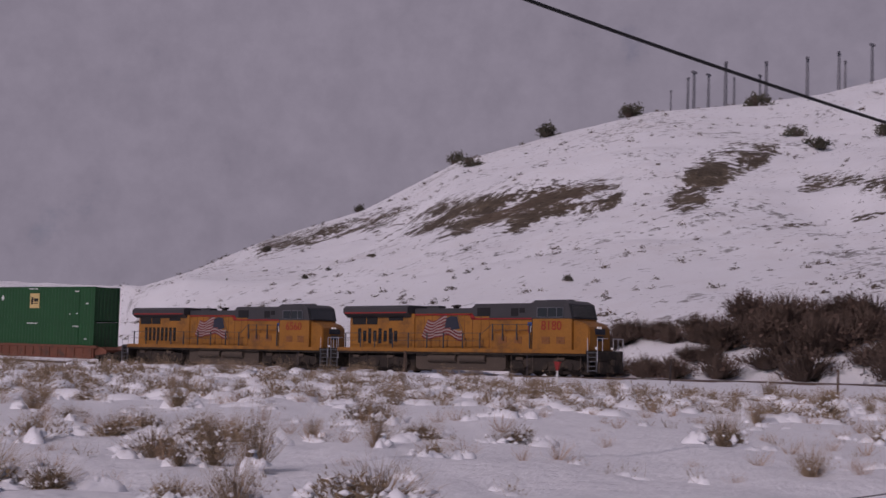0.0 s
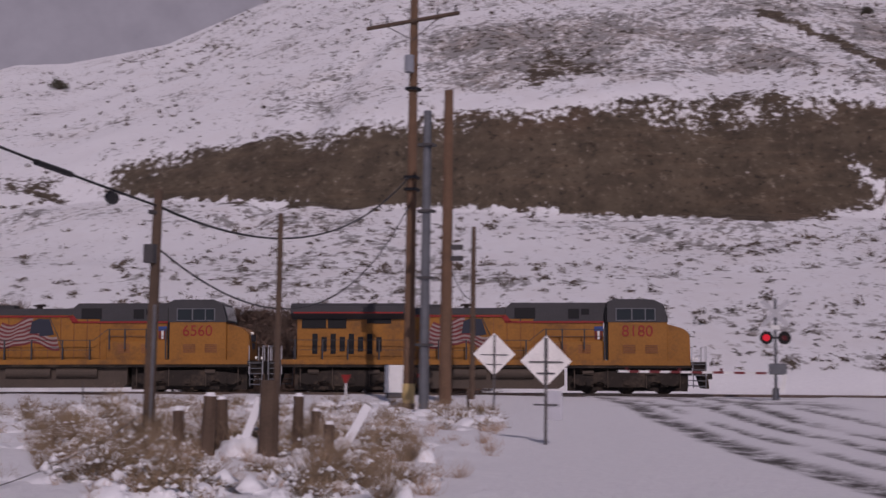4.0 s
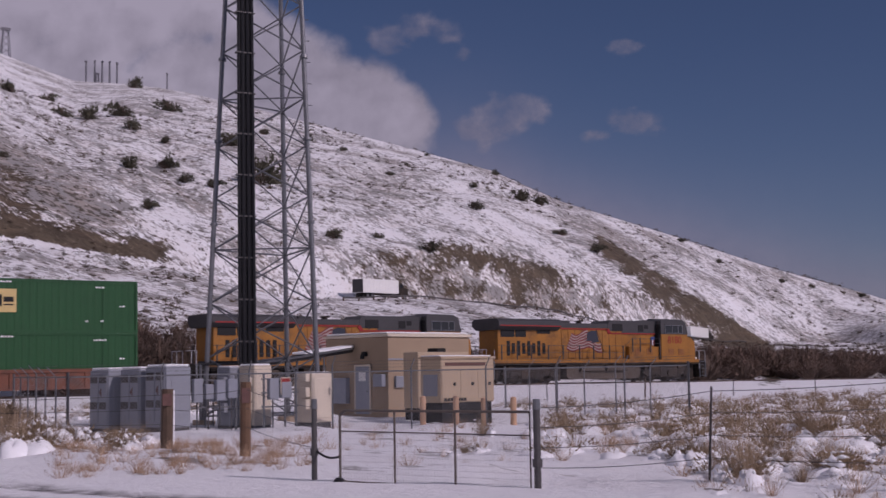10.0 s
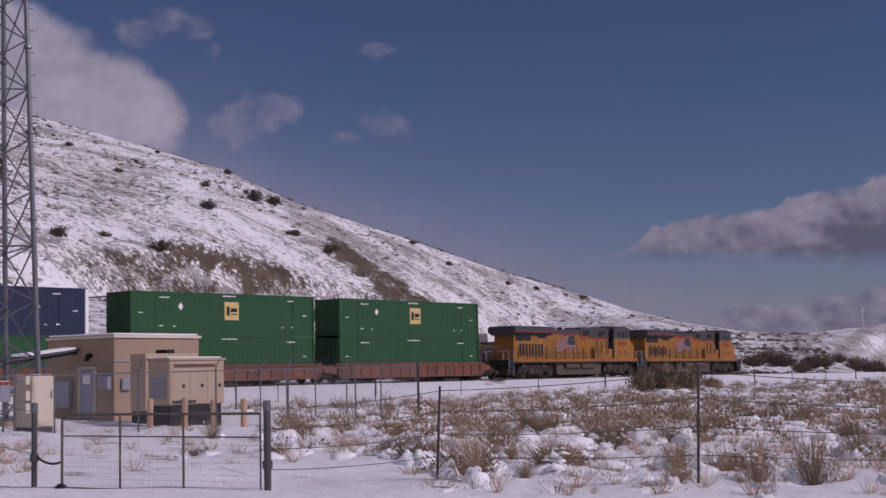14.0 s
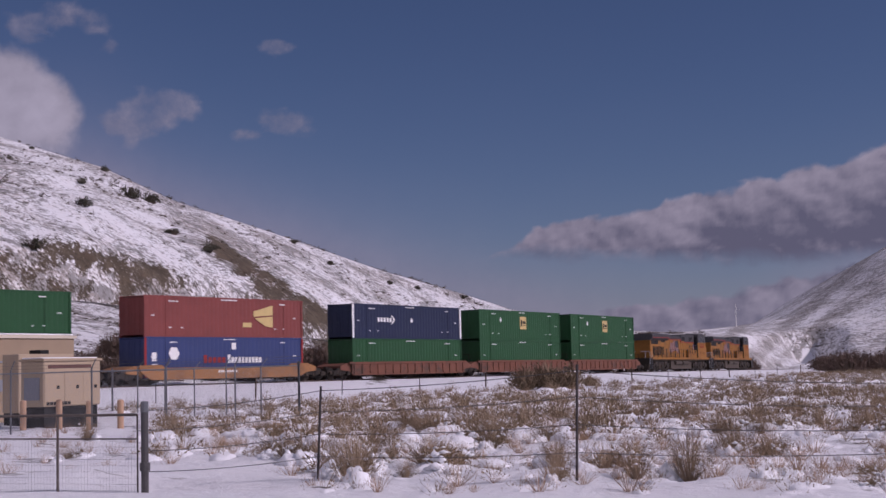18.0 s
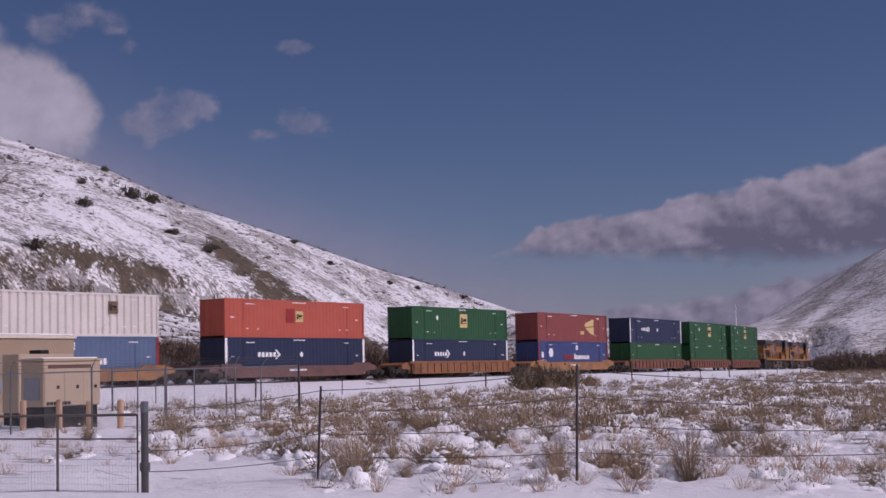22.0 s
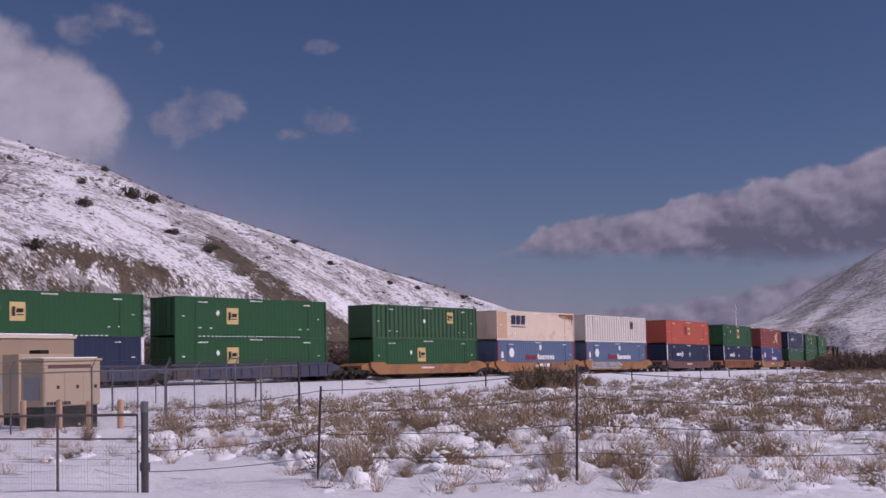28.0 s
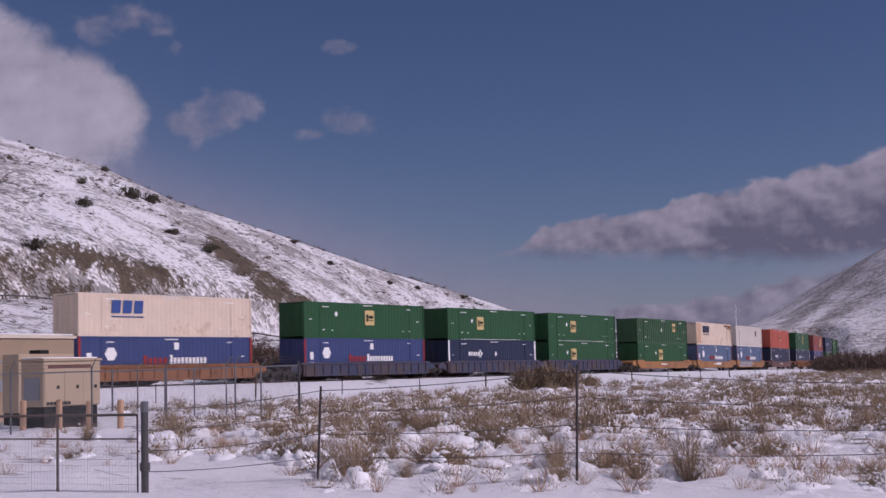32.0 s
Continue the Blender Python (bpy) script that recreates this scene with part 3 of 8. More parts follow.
def ground_material():
    m = bpy.data.materials.new("snowy_ground")
    m.use_nodes = True
    nt = m.node_tree
    L = nt.links.new
    bsdf = nt.nodes["Principled BSDF"]
    bsdf.inputs["Roughness"].default_value = 0.8
    bsdf.inputs["Specular IOR Level"].default_value = 0.25
    tc = nt.nodes.new("ShaderNodeTexCoord")

    def attr(name):
        n = nt.nodes.new("ShaderNodeAttribute")
        n.attribute_name = name
        return n.outputs["Fac"]

    # grain that runs along the valley and up the slope rather than away from the line
    turn_ = nt.nodes.new("ShaderNodeMapping")
    turn_.inputs["Rotation"].default_value = (0, 0, radians(-18))
    L(tc.outputs["Object"], turn_.inputs["Vector"])
    squeeze = nt.nodes.new("ShaderNodeMapping")
    squeeze.inputs["Scale"].default_value = (0.95, 0.48, 0.92)
    L(turn_.outputs["Vector"], squeeze.inputs["Vector"])

    def tex(scale, detail=4.0, rough=0.6):
        n = nt.nodes.new("ShaderNodeTexNoise")
        n.inputs["Scale"].default_value, n.inputs["Detail"].default_value, n.inputs["Roughness"].default_value = scale, detail, rough
        L(squeeze.outputs["Vector"], n.inputs["Vector"])
        return n.outputs["Fac"]

    def calc(op, a, c):
        n = nt.nodes.new("ShaderNodeMath")
        n.operation = op
        for sock, v in zip(n.inputs, (a, c)):
            if isinstance(v, (int, float)):
                sock.default_value = v
            else:
                L(v, sock)
        return n.outputs[0]

    def span(v, lo, hi, a=0.0, c=1.0):
        n = nt.nodes.new("ShaderNodeMapRange")
        n.interpolation_type = "SMOOTHSTEP"
        n.inputs["From Min"].default_value, n.inputs["From Max"].default_value = lo, hi
        n.inputs["To Min"].default_value, n.inputs["To Max"].default_value = a, c
        L(v, n.inputs["Value"])
        return n.outputs[0]

    def mix(f, a, c):
        n = nt.nodes.new("ShaderNodeMix")
        n.data_type = "RGBA"
        L(f, n.inputs["Factor"])
        for key, v in (("A", a), ("B", c)):
            if isinstance(v, tuple):
                n.inputs[key].default_value = (*v, 1)
            else:
                L(v, n.inputs[key])
        return n.outputs["Result"]

    fine, mid, big, grain = tex(1.3, 6, 0.72), tex(0.32, 5, 0.65), tex(0.045, 3), tex(9, 4, 0.7)
    bare, scrub, rut = attr("bare"), attr("scrub"), attr("rut")
    # earth that shows: solid in the cuts, flecks among the scrub
    fleck = span(calc("ADD", calc("MULTIPLY", fine, 0.72), calc("MULTIPLY", mid, 0.28)), 0.40, 0.62)
    show = span(calc("ADD", calc("MULTIPLY", bare, 1.25), calc("MULTIPLY", fleck, -0.55)), 0.18, 0.42)
    spots = span(calc("ADD", calc("MULTIPLY", scrub, 0.62), calc("MULTIPLY", calc("ADD", calc("MULTIPLY", fine, 0.6), calc("MULTIPLY", mid, 0.4)), -1.0)), -0.245, -0.185)
    earth = mix(span(mid, 0.35, 0.65), (0.075, 0.058, 0.040), (0.125, 0.097, 0.066))
    mp = nt.nodes.new("ShaderNodeMapping")
    mp.inputs["Scale"].default_value = (0.12, 0.12, 0.9)
    L(tc.outputs["Object"], mp.inputs["Vector"])
    strata = nt.nodes.new("ShaderNodeTexNoise")
    strata.inputs["Scale"].default_value, strata.inputs["Detail"].default_value = 1.0, 6
    L(mp.outputs["Vector"], strata.inputs["Vector"])
    earth = mix(span(strata.outputs["Fac"], 0.50, 0.70, 0.0, 0.5), earth, (0.16, 0.115, 0.075))
    earth = mix(span(big, 0.54, 0.72, 0.0, 0.5), earth, (0.15, 0.095, 0.06))
    earth = mix(span(fine, 0.56, 0.66), earth, (0.20, 0.16, 0.115))
    earth = mix(span(fine, 0.68, 0.71), earth, (0.62, 0.60, 0.60))
    earth = mix(span(fine, 0.34, 0.45, 1.0, 0.0), earth, (0.038, 0.030, 0.022))
    brush = mix(span(mid, 0.4, 0.6), (0.075, 0.06, 0.042), (0.17, 0.12, 0.08))
    snow = mix(span(grain, 0.3, 0.7), (0.83, 0.835, 0.855), (0.89, 0.895, 0.91))
    thin = calc("MULTIPLY", span(mid, 0.42, 0.68), span(scrub, 0.15, 0.6, 0.0, 0.28))
    snow = mix(thin, snow, (0.52, 0.42, 0.35))
    dots = span(calc("ADD", calc("MULTIPLY", scrub, 0.43), calc("MULTIPLY", tex(1.0, 3, 0.6), -1.0)), -0.205, -0.17)
    col = mix(calc("MULTIPLY", spots, 0.7), snow, brush)
    col = mix(calc("MULTIPLY", dots, 0.9), col, (0.07, 0.056, 0.04))
    col = mix(show, col, earth)
    col = mix(calc("MULTIPLY", rut, span(fine, 0.3, 0.6)), col, (0.085, 0.075, 0.072))
    L(col, bsdf.inputs["Base Color"])
    bp = nt.nodes.new("ShaderNodeBump")
    bp.inputs["Strength"].default_value, bp.inputs["Distance"].default_value = 0.8, 0.25
    L(calc("ADD", calc("ADD", calc("MULTIPLY", fine, 0.75), calc("MULTIPLY", tex(3.6, 5, 0.75), 0.45)), calc("MULTIPLY", grain, 0.22)), bp.inputs["Height"])
    L(bp.outputs["Normal"], bsdf.inputs["Normal"])
    return m


ground = build_land()


# ---------------------------------------------------------------- the train
NUMBER_S = [(0.0, -17.0), (1.5, 4.23), (2.5, 18.37), (3.5, 32.5), (5.5, 60.78), (7.0, 82.0), (9.0, 110.1), (11.0, 137.3), (13.0, 164.2),
            (16.0, 204.3), (19.0, 243.9), (23.0, 296.8), (28.0, 362.1), (32.0, 414.4)]
TIMES = [0.5 * k for k in range(65)]
_t, _s = zip(*NUMBER_S)
_slope = np.gradient(np.array(_s), np.array(_t))


def train_s(t):
    """How far along the line the leading road number is, smooth in time."""
    k = min(max(int(np.searchsorted(_t, t)) - 1, 0), len(_t) - 2)
    w = _t[k + 1] - _t[k]
    u = (t - _t[k]) / w
    return ((2 * u ** 3 - 3 * u ** 2 + 1) * _s[k] + (u ** 3 - 2 * u ** 2 + u) * w * _slope[k]
            + (-2 * u ** 3 + 3 * u ** 2) * _s[k + 1] + (u ** 3 - u ** 2) * w * _slope[k + 1])


MOVERS = []      # (thing, metres behind the leading number, lift)


def truck(parent, x, axles, wheel=0.5):
    """A bogie: side frames, bolster, springs, axle boxes and wheels."""
    span_ = 1.85 * (axles - 1) if axles == 3 else 1.78
    bm = bmesh.new()
    for sy in (-1, 1):
        y = sy * 1.08
        prism(bm, [(x - span_ / 2 - 0.45, 0.42), (x - span_ / 2 - 0.45, 0.66), (x - span_ / 2 + 0.35, 0.78), (x - 0.5, 0.92), (x + 0.5, 0.92),
                   (x + span_ / 2 - 0.35, 0.78), (x + span_ / 2 + 0.45, 0.66), (x + span_ / 2 + 0.45, 0.42), (x + span_ / 2 - 0.35, 0.5),
                   (x, 0.3), (x - span_ / 2 + 0.35, 0.5)], y - 0.09, y + 0.09)
        for k in range(axles):
            ax = x - span_ / 2 + span_ * k / (axles - 1)
            box(bm, ax - 0.19, ax + 0.19, y - 0.16 + 0.04 * sy, y + 0.16 + 0.04 * sy, 0.34, 0.68, 0.03)
        for k in range(axles - 1):
            cx = x - span_ / 2 + span_ * (k + 0.5) / (axles - 1)
            for q in (-0.14, 0.14):
                rod(bm, (cx + q, y + 0.05 * sy, 0.34), (cx + q, y + 0.05 * sy, 0.72), 0.085, seg=8)
    box(bm, x - 0.3, x + 0.3, -1.0, 1.0, 0.55, 0.9)
    tr = part("truck_frame", bm, "black", parent, "dark dusty truck side frames")
    for k in range(axles):
        ax = x - span_ / 2 + span_ * k / (axles - 1)
        bm = bmesh.new()
        for sy in (-1, 1):
            rod(bm, (ax, sy * 0.68, wheel), (ax, sy * 0.82, wheel), wheel, seg=20)
            rod(bm, (ax, sy * 0.66, wheel), (ax, sy * 0.70, wheel), wheel + 0.03, seg=20)
        rod(bm, (ax, -0.7, wheel), (ax, 0.7, wheel), 0.09, seg=8)
        part("wheelset", bm, "black", tr)
    return tr


def container(color, ribs=True, stripes=None):
    """A 53 foot container, corrugated, with corner posts and door bars; local origin under its middle."""
    L, W, H = 16.15, 2.6, 2.9
    name, label = {"c_green": ("green", "dark green painted steel"), "c_olive": ("olive", "faded olive green corrugated steel"),
                   "c_navy": ("navy", "navy blue painted steel"), "c_blue": ("blue", "mid blue painted steel"), "c_royal": ("blue", "deep blue painted steel"),
                   "c_red": ("red", "faded brick red steel"), "c_orange": ("orange", "vermilion painted steel"),
                   "c_cream": ("cream", "rust-streaked cream painted steel"), "c_white": ("white", "dirty white corrugated steel")}[color]
    th = thing("shipping_container", label + " intermodal shipping container, 53 feet long", "container", group="containers on the train")
    deep = 0.10 if ribs == 2 else 0.018
    pitch = 0.62 if ribs == 2 else 0.42
    for sy in (-1, 1):
        bm = bmesh.new()
        y0 = sy * (W / 2 - 0.03)
        pts, x = [], -L / 2 + 0.12
        while x < L / 2 - 0.2:
            pts += [(x, 0.0), (x + pitch * 0.55, 0.0), (x + pitch * 0.68, deep), (x + pitch * 0.87, deep)]
            x += pitch
        pts.append((L / 2 - 0.1, 0.0))
        lo = [bm.verts.new((px, y0 - sy * q, 0.16)) for px, q in pts]
        hi = [bm.verts.new((px, y0 - sy * q, H - 0.1)) for px, q in pts]
        for k in range(len(pts) - 1):
            bm.faces.new((lo[k], lo[k + 1], hi[k + 1], hi[k]))
        part("side_panel", bm, color, th)
    bm = bmesh.new()
    box(bm, -L / 2 + 0.05, L / 2 - 0.05, -W / 2 + 0.04, W / 2 - 0.04, H - 0.09, H - 0.03)
    part("roof", bm, color, th)
    bm = bmesh.new()
    for sy in (-1, 1):
        y = sy * (W / 2 - 0.05)
        box(bm, -L / 2, L / 2, y - 0.05, y + 0.05, 0.0, 0.17)
        box(bm, -L / 2, L / 2, y - 0.05, y + 0.05, H - 0.12, H)
        for x in (-L / 2 + 0.07, L / 2 - 0.07):
            box(bm, x - 0.07, x + 0.07, y - 0.06, y + 0.06, 0, H)
        for x in (-L / 2 + 2.05, L / 2 - 2.05):
            box(bm, x - 0.09, x + 0.09, y - 0.055, y + 0.055, 0, H)
    part("corner_frame", bm, color, th)
    bm = bmesh.new()
    zig = [(L / 2 - 0.06, -W / 2 + 0.1)]
    for k in range(6):
        q = -W / 2 + 0.22 + k * 0.38
        zig += [(L / 2 - 0.045, q), (L / 2 - 0.005, q + 0.04), (L / 2 - 0.005, q + 0.19), (L / 2 - 0.045, q + 0.23)]
    zig.append((L / 2 - 0.06, W / 2 - 0.1))
    lo = [bm.verts.new((px, py, 0.1)) for px, py in zig]
    hi = [bm.verts.new((px, py, H - 0.1)) for px, py in zig]
    for k in range(len(zig) - 1):
        bm.faces.new((lo[k], lo[k + 1], hi[k + 1], hi[k]))
    part("front_wall", bm, color, th)
    doors = []
    for sy in (-1, 1):
        bm = bmesh.new()
        box(bm, -L / 2 + 0.02, -L / 2 + 0.07, sy * 0.02, sy * (W / 2 - 0.12), 0.14, H - 0.14)
        for q in (0.3, 0.85):
            rod(bm, (-L / 2, sy * q, 0.1), (-L / 2, sy * q, H - 0.1), 0.022, seg=6)
        doors.append(part("door", bm, color, th))
    return th, L, W, H


def decal(name, parent, mat, x0, x1, z0, z1, y, label=""):
    bm = bmesh.new()
    box(bm, x0, x1, y - 0.006, y + 0.003, z0, z1)
    return part(name, bm, mat, parent, label)


def diamond(name, parent, mat, x, z, r, y, label=""):
    bm = bmesh.new()
    prism(bm, [(x - r * 0.8, z), (x, z + r), (x + r * 0.8, z), (x, z - r)], y - 0.006, y + 0.003)
    return part(name, bm, mat, parent, label)


def small_marks(th, mat, L, H, y, rnd):
    """Unreadable reporting marks and data panels, as short bars."""
    bm = bmesh.new()
    for x, z, w in ((-L / 2 + 2.7, H - 0.42, 0.9), (L / 2 - 2.3, H - 0.42, 0.7), (0.1, H - 0.22, 1.4), (-L / 2 + 0.8, 1.45, 0.35), (L / 2 - 0.95, 1.45, 0.32),
                    (-L / 2 + 2.4, 0.62, 0.28), (L / 2 - 2.2, 0.62, 0.22), (-L / 2 + 3.5, 0.6, 0.22), (L / 2 - 3.1, 0.6, 0.22)):
        w *= rnd.uniform(0.8, 1.2)
        n = max(2, int(w / 0.16))
        for k in range(n):
            box(bm, x - w / 2 + k * w / n, x - w / 2 + (k + 0.72) * w / n, y - 0.006, y + 0.003, z, z + rnd.choice((0.07, 0.09)))
    return tagged(part("lettering_bars", bm, mat, th, "small white marks"), kind="stuff")


def square_logo(th, x, z, y, r=0.6, ground="logo_yellow"):
    """A yellow panel with dark strokes."""
    pn = decal("logo_panel", th, ground, x - r, x + r, z - r, z + r, y, "yellow square emblem panel")
    bm = bmesh.new()
    f = y - 0.008
    box(bm, x - 0.74 * r, x - 0.3 * r, f - 0.006, f + 0.004, z - 0.5 * r, z + 0.5 * r)
    box(bm, x - 0.16 * r, x + 0.74 * r, f - 0.006, f + 0.004, z - 0.12 * r, z + 0.32 * r)
    box(bm, x - 0.16 * r, x + 0.74 * r, f - 0.006, f + 0.004, z - 0.42 * r, z - 0.3 * r)
    part("logo_strokes", bm, "dark", th)
    return pn


def dress(th, color, L, W, H, style, rnd):
    """Marks on the side towards the road (local -y)."""
    y = -(W / 2) - 0.004
    small_marks(th, "white", L, H, y, rnd)
    if style == "square":
        square_logo(th, rnd.choice((-0.2, 0.3)), 1.72, y, 0.62)
        diamond("diamond_mark", th, "white", -L / 2 + 4.0, 1.95, 0.26, y)
    elif style in ("square_rear", "square_mid"):
        square_logo(th, -2.4 if style == "square_rear" else -1.0, 1.55, y, 0.6)
        diamond("diamond_mark", th, "white", -3.9 if style == "square_rear" else -2.6, 1.75, 0.24, y)
        bm = bmesh.new()
        for k in range(26):
            box(bm, -L / 2 + 2.2 + k * 0.42, -L / 2 + 2.42 + k * 0.42, y - 0.06, y - 0.045, 0.02, 0.08)
        tagged(part("dash_row", bm, "white", th, "row of small white dashes"), kind="stuff")
    elif style == "square_low":
        square_logo(th, 3.2, 1.4, y, 0.62)
        diamond("diamond_mark", th, "white", 0.4, 1.3, 0.22, y)
    elif style == "square_high":
        square_logo(th, 3.6, 1.95, y, 0.5)
        diamond("diamond_mark", th, "white", -0.5, 1.6, 0.24, y)
    elif style == "arrow":
        bm = bmesh.new()
        for k in range(5):
            box(bm, -4.6 + k * 0.42, -4.32 + k * 0.42, y - 0.006, y + 0.003, 1.42, 1.78)
        prism(bm, [(-2.55, 1.25), (-2.1, 1.95 - 0.33), (-2.55, 1.98), (-2.75, 1.98), (-2.35, 1.62), (-2.75, 1.25)], y - 0.006, y + 0.003)
        part("arrow_emblem", bm, "white", th, "white arrow emblem and bars")
        diamond("diamond_mark", th, "white", 0.3, 1.6, 0.26, y)
        for x in (-L / 2 + 0.12, L / 2 - 0.12):
            decal("white_edge_post", th, "white", x - 0.12, x + 0.12, 0.05, H - 0.05, y - 0.004, "white painted corner post")
    elif style == "stack":
        for k in range(5):
            decal("letter_bar", th, "red", -2.5 + k * 0.46, -2.18 + k * 0.46, 1.02, 1.44 + (0.16 if k == 0 else 0), y, "red lettering bar")
        for k in range(10):
            decal("letter_bar", th, "white", -0.1 + k * 0.36, 0.16 + k * 0.36, 1.02, 1.44 + (0.18 if k == 0 else 0), y, "white lettering bar")
        bm = bmesh.new()
        prism(bm, [(-5.35 + 0.52 * math.cos(a), 1.72 + 0.5 * math.sin(a)) for a in (i * math.pi / 3 for i in range(6))], y - 0.006, y + 0.003)
        part("hexagon_emblem", bm, "white", th, "white hexagonal emblem")
        decal("data_panel", th, "white", 0.3, 0.75, 2.0, 2.5, y)
        decal("data_panel", th, "white", -L / 2 + 0.7, -L / 2 + 1.2, 0.7, 1.0, y)
        decal("data_panel", th, "white", -L / 2 + 0.7, -L / 2 + 1.1, 1.2, 1.8, y)
        for x in (-L / 2 + 0.1, L / 2 - 0.1):
            decal("red_edge_post", th, "red", x - 0.1, x + 0.1, 0.05, H - 0.05, y - 0.004, "red painted corner post")
    elif style == "fan":
        bm = bmesh.new()
        prism(bm, [(2.6, 1.55), (2.6, 1.95), (4.7, 2.45), (4.7, 1.7)], y - 0.006, y + 0.003)
        prism(bm, [(2.7, 1.45), (4.7, 1.6), (4.7, 0.75), (3.9, 0.85)], y - 0.006, y + 0.003)
        box(bm, 1.5, 2.4, y - 0.006, y + 0.003, 0.75, 1.1)
        part("fan_emblem", bm, "logo_yellow", th, "yellow fan-shaped emblem")
    elif style in ("big_word", "rusty_word"):
        ink = "c_navy" if style == "rusty_word" else "logo_blue"
        for x in (-5.3, -4.32, -3.34):
            bm = bmesh.new()
            prism(bm, [(x, 1.58), (x + 0.78, 1.58), (x + 0.86, 2.46), (x + 0.08, 2.46)], y - 0.006, y + 0.003)
            part("emblem_shape", bm, ink, th, "large dark blue emblem shape")
        decal("underline_bar", th, ink, -5.3, -2.45, 1.3, 1.38, y)
        if style == "rusty_word":
            decal("end_panel", th, "bollard", -L / 2 + 0.16, -L / 2 + 1.95, 0.2, H - 0.15, y + 0.002, "tan weathered end panel")
            bm = bmesh.new()
            r3 = random.Random(12)
            for q in range(16):
                x = L / 2 - 3.4 + q * 0.2
                prism(bm, [(x, H - 0.12), (x + 0.2, H - 0.12), (x + 0.17, H - 0.3 - r3.uniform(0.1, 0.5) * (0.4 + q / 9)), (x + 0.03, H - 0.3 - r3.uniform(0.0, 0.4) * (0.4 + q / 9))], y - 0.004, y + 0.003)
            tagged(part("rust_streaks", bm, "car_rust", th, "brown rust streaks"), kind="stuff")
    elif style == "patch":
        square_logo(th, 4.0, 1.95, y, 0.42, "wood_tan")
    elif style == "red_patch":
        decal("repaint_patch", th, "red", -1.4, -0.5, 1.15, 2.25, y + 0.003, "bright red repainted patch")
        square_logo(th, 0.1, 1.65, y, 0.42)


def well_car(mat, ribbed, ends, first=True, last=True, trucks=(True, True), length=16.6, words=False):
    """A double-stack well car body: deep side sills, end platforms, trucks. Local origin on the rails under its middle."""
    look_ = {"car_brown": "oxide brown ribbed", "car_rust": "rusty orange-brown ribbed", "car_maroon": "dull maroon smooth-sided",
             "car_yellow": "ochre yellow smooth-sided", "car_blue": "dull blue and brown ribbed"}[mat]
    th = thing("well_car", look_ + " double-stack container well car", "rail car", group="well cars of the train")
    half = length / 2
    for sy in (-1, 1):
        bm = bmesh.new()
        y = sy * 1.38
        if ribbed:
            box(bm, -half, half, y - 0.03, y + 0.03, 0.38, 1.28)
            box(bm, -half - 0.35, half + 0.35, y - 0.09, y + 0.10, 1.22, 1.42, 0.02)
            box(bm, -half + 0.2, half - 0.2, y - 0.07, y + 0.07, 0.32, 0.45)
        else:
            prism(bm, [(-half - 0.3, 1.38), (-half - 0.3, 0.98), (-half + 0.6, 0.42), (-half + 0.9, 0.34), (half - 0.9, 0.34), (half - 0.6, 0.42), (half + 0.3, 0.98),
                       (half + 0.3, 1.38), (half - 1.7, 1.38), (half - 2.0, 1.18), (-half + 2.0, 1.18), (-half + 1.7, 1.38)], y - 0.06, y + 0.06)
        part("side_sill", bm, mat, th)
    if ribbed:
        n = 15
        for sy in (-1, 1):
            for k in range(n + 1):
                x = -half + 0.25 + (length - 0.5) * k / n
                bm = bmesh.new()
                box(bm, x - 0.05, x + 0.05, sy * 1.38 - 0.1, sy * 1.38 + 0.1, 0.44, 1.23)
                part("side_rib", bm, mat, th)
    bm = bmesh.new()
    box(bm, -half, half, -1.3, 1.3, 0.36, 0.44)
    part("well_floor", bm, "black", th)
    for sx in (-1, 1):
        bm = bmesh.new()
        xe = half + ends
        prism(bm, [(sx * (half - 0.1), 0.5), (sx * (half - 0.1), 1.32), (sx * (half + 0.5), 1.32), (sx * xe, 1.1), (sx * xe, 0.78), (sx * (half + 0.4), 0.7)], -1.25, 1.25)
        part("end_platform", bm, mat, th)
        bm = bmesh.new()
        rod(bm, (sx * xe, 0, 0.88), (sx * (xe + 0.35), 0, 0.88), 0.12, seg=8)
        box(bm, sx * (xe + 0.25), sx * (xe + 0.5), -0.15, 0.15, 0.72, 1.05)
        part("coupler", bm, "black", th)
    if first:
        bm = bmesh.new()
        for sy in (-1, 1):
            rod(bm, (half + ends - 0.2, sy * 1.2, 1.1), (half + ends - 0.2, sy * 1.2, 2.0), 0.02, seg=5)
            rod(bm, (half + ends - 0.2, sy * 1.2, 2.0), (half + ends - 0.2, sy * 0.5, 2.0), 0.02, seg=5)
            for k in range(4):
                rod(bm, (half + ends - 0.2, sy * 1.25, 0.5 + 0.3 * k), (half + ends - 0.2, sy * 0.85, 0.5 + 0.3 * k), 0.015, seg=5)
        part("end_ladder", bm, "black", th)
    for flag, sx in zip(trucks, (1, -1)):
        if flag:
            truck(th, sx * (half + ends - 0.15), 2, 0.48)
    if words:
        bm = bmesh.new()
        for k in range(9):
            box(bm, -1.2 + k * 0.22, -1.04 + k * 0.22, -1.45, -1.438, 0.78, 0.93)
        part("lettering_bars", bm, "white", th)
    return th


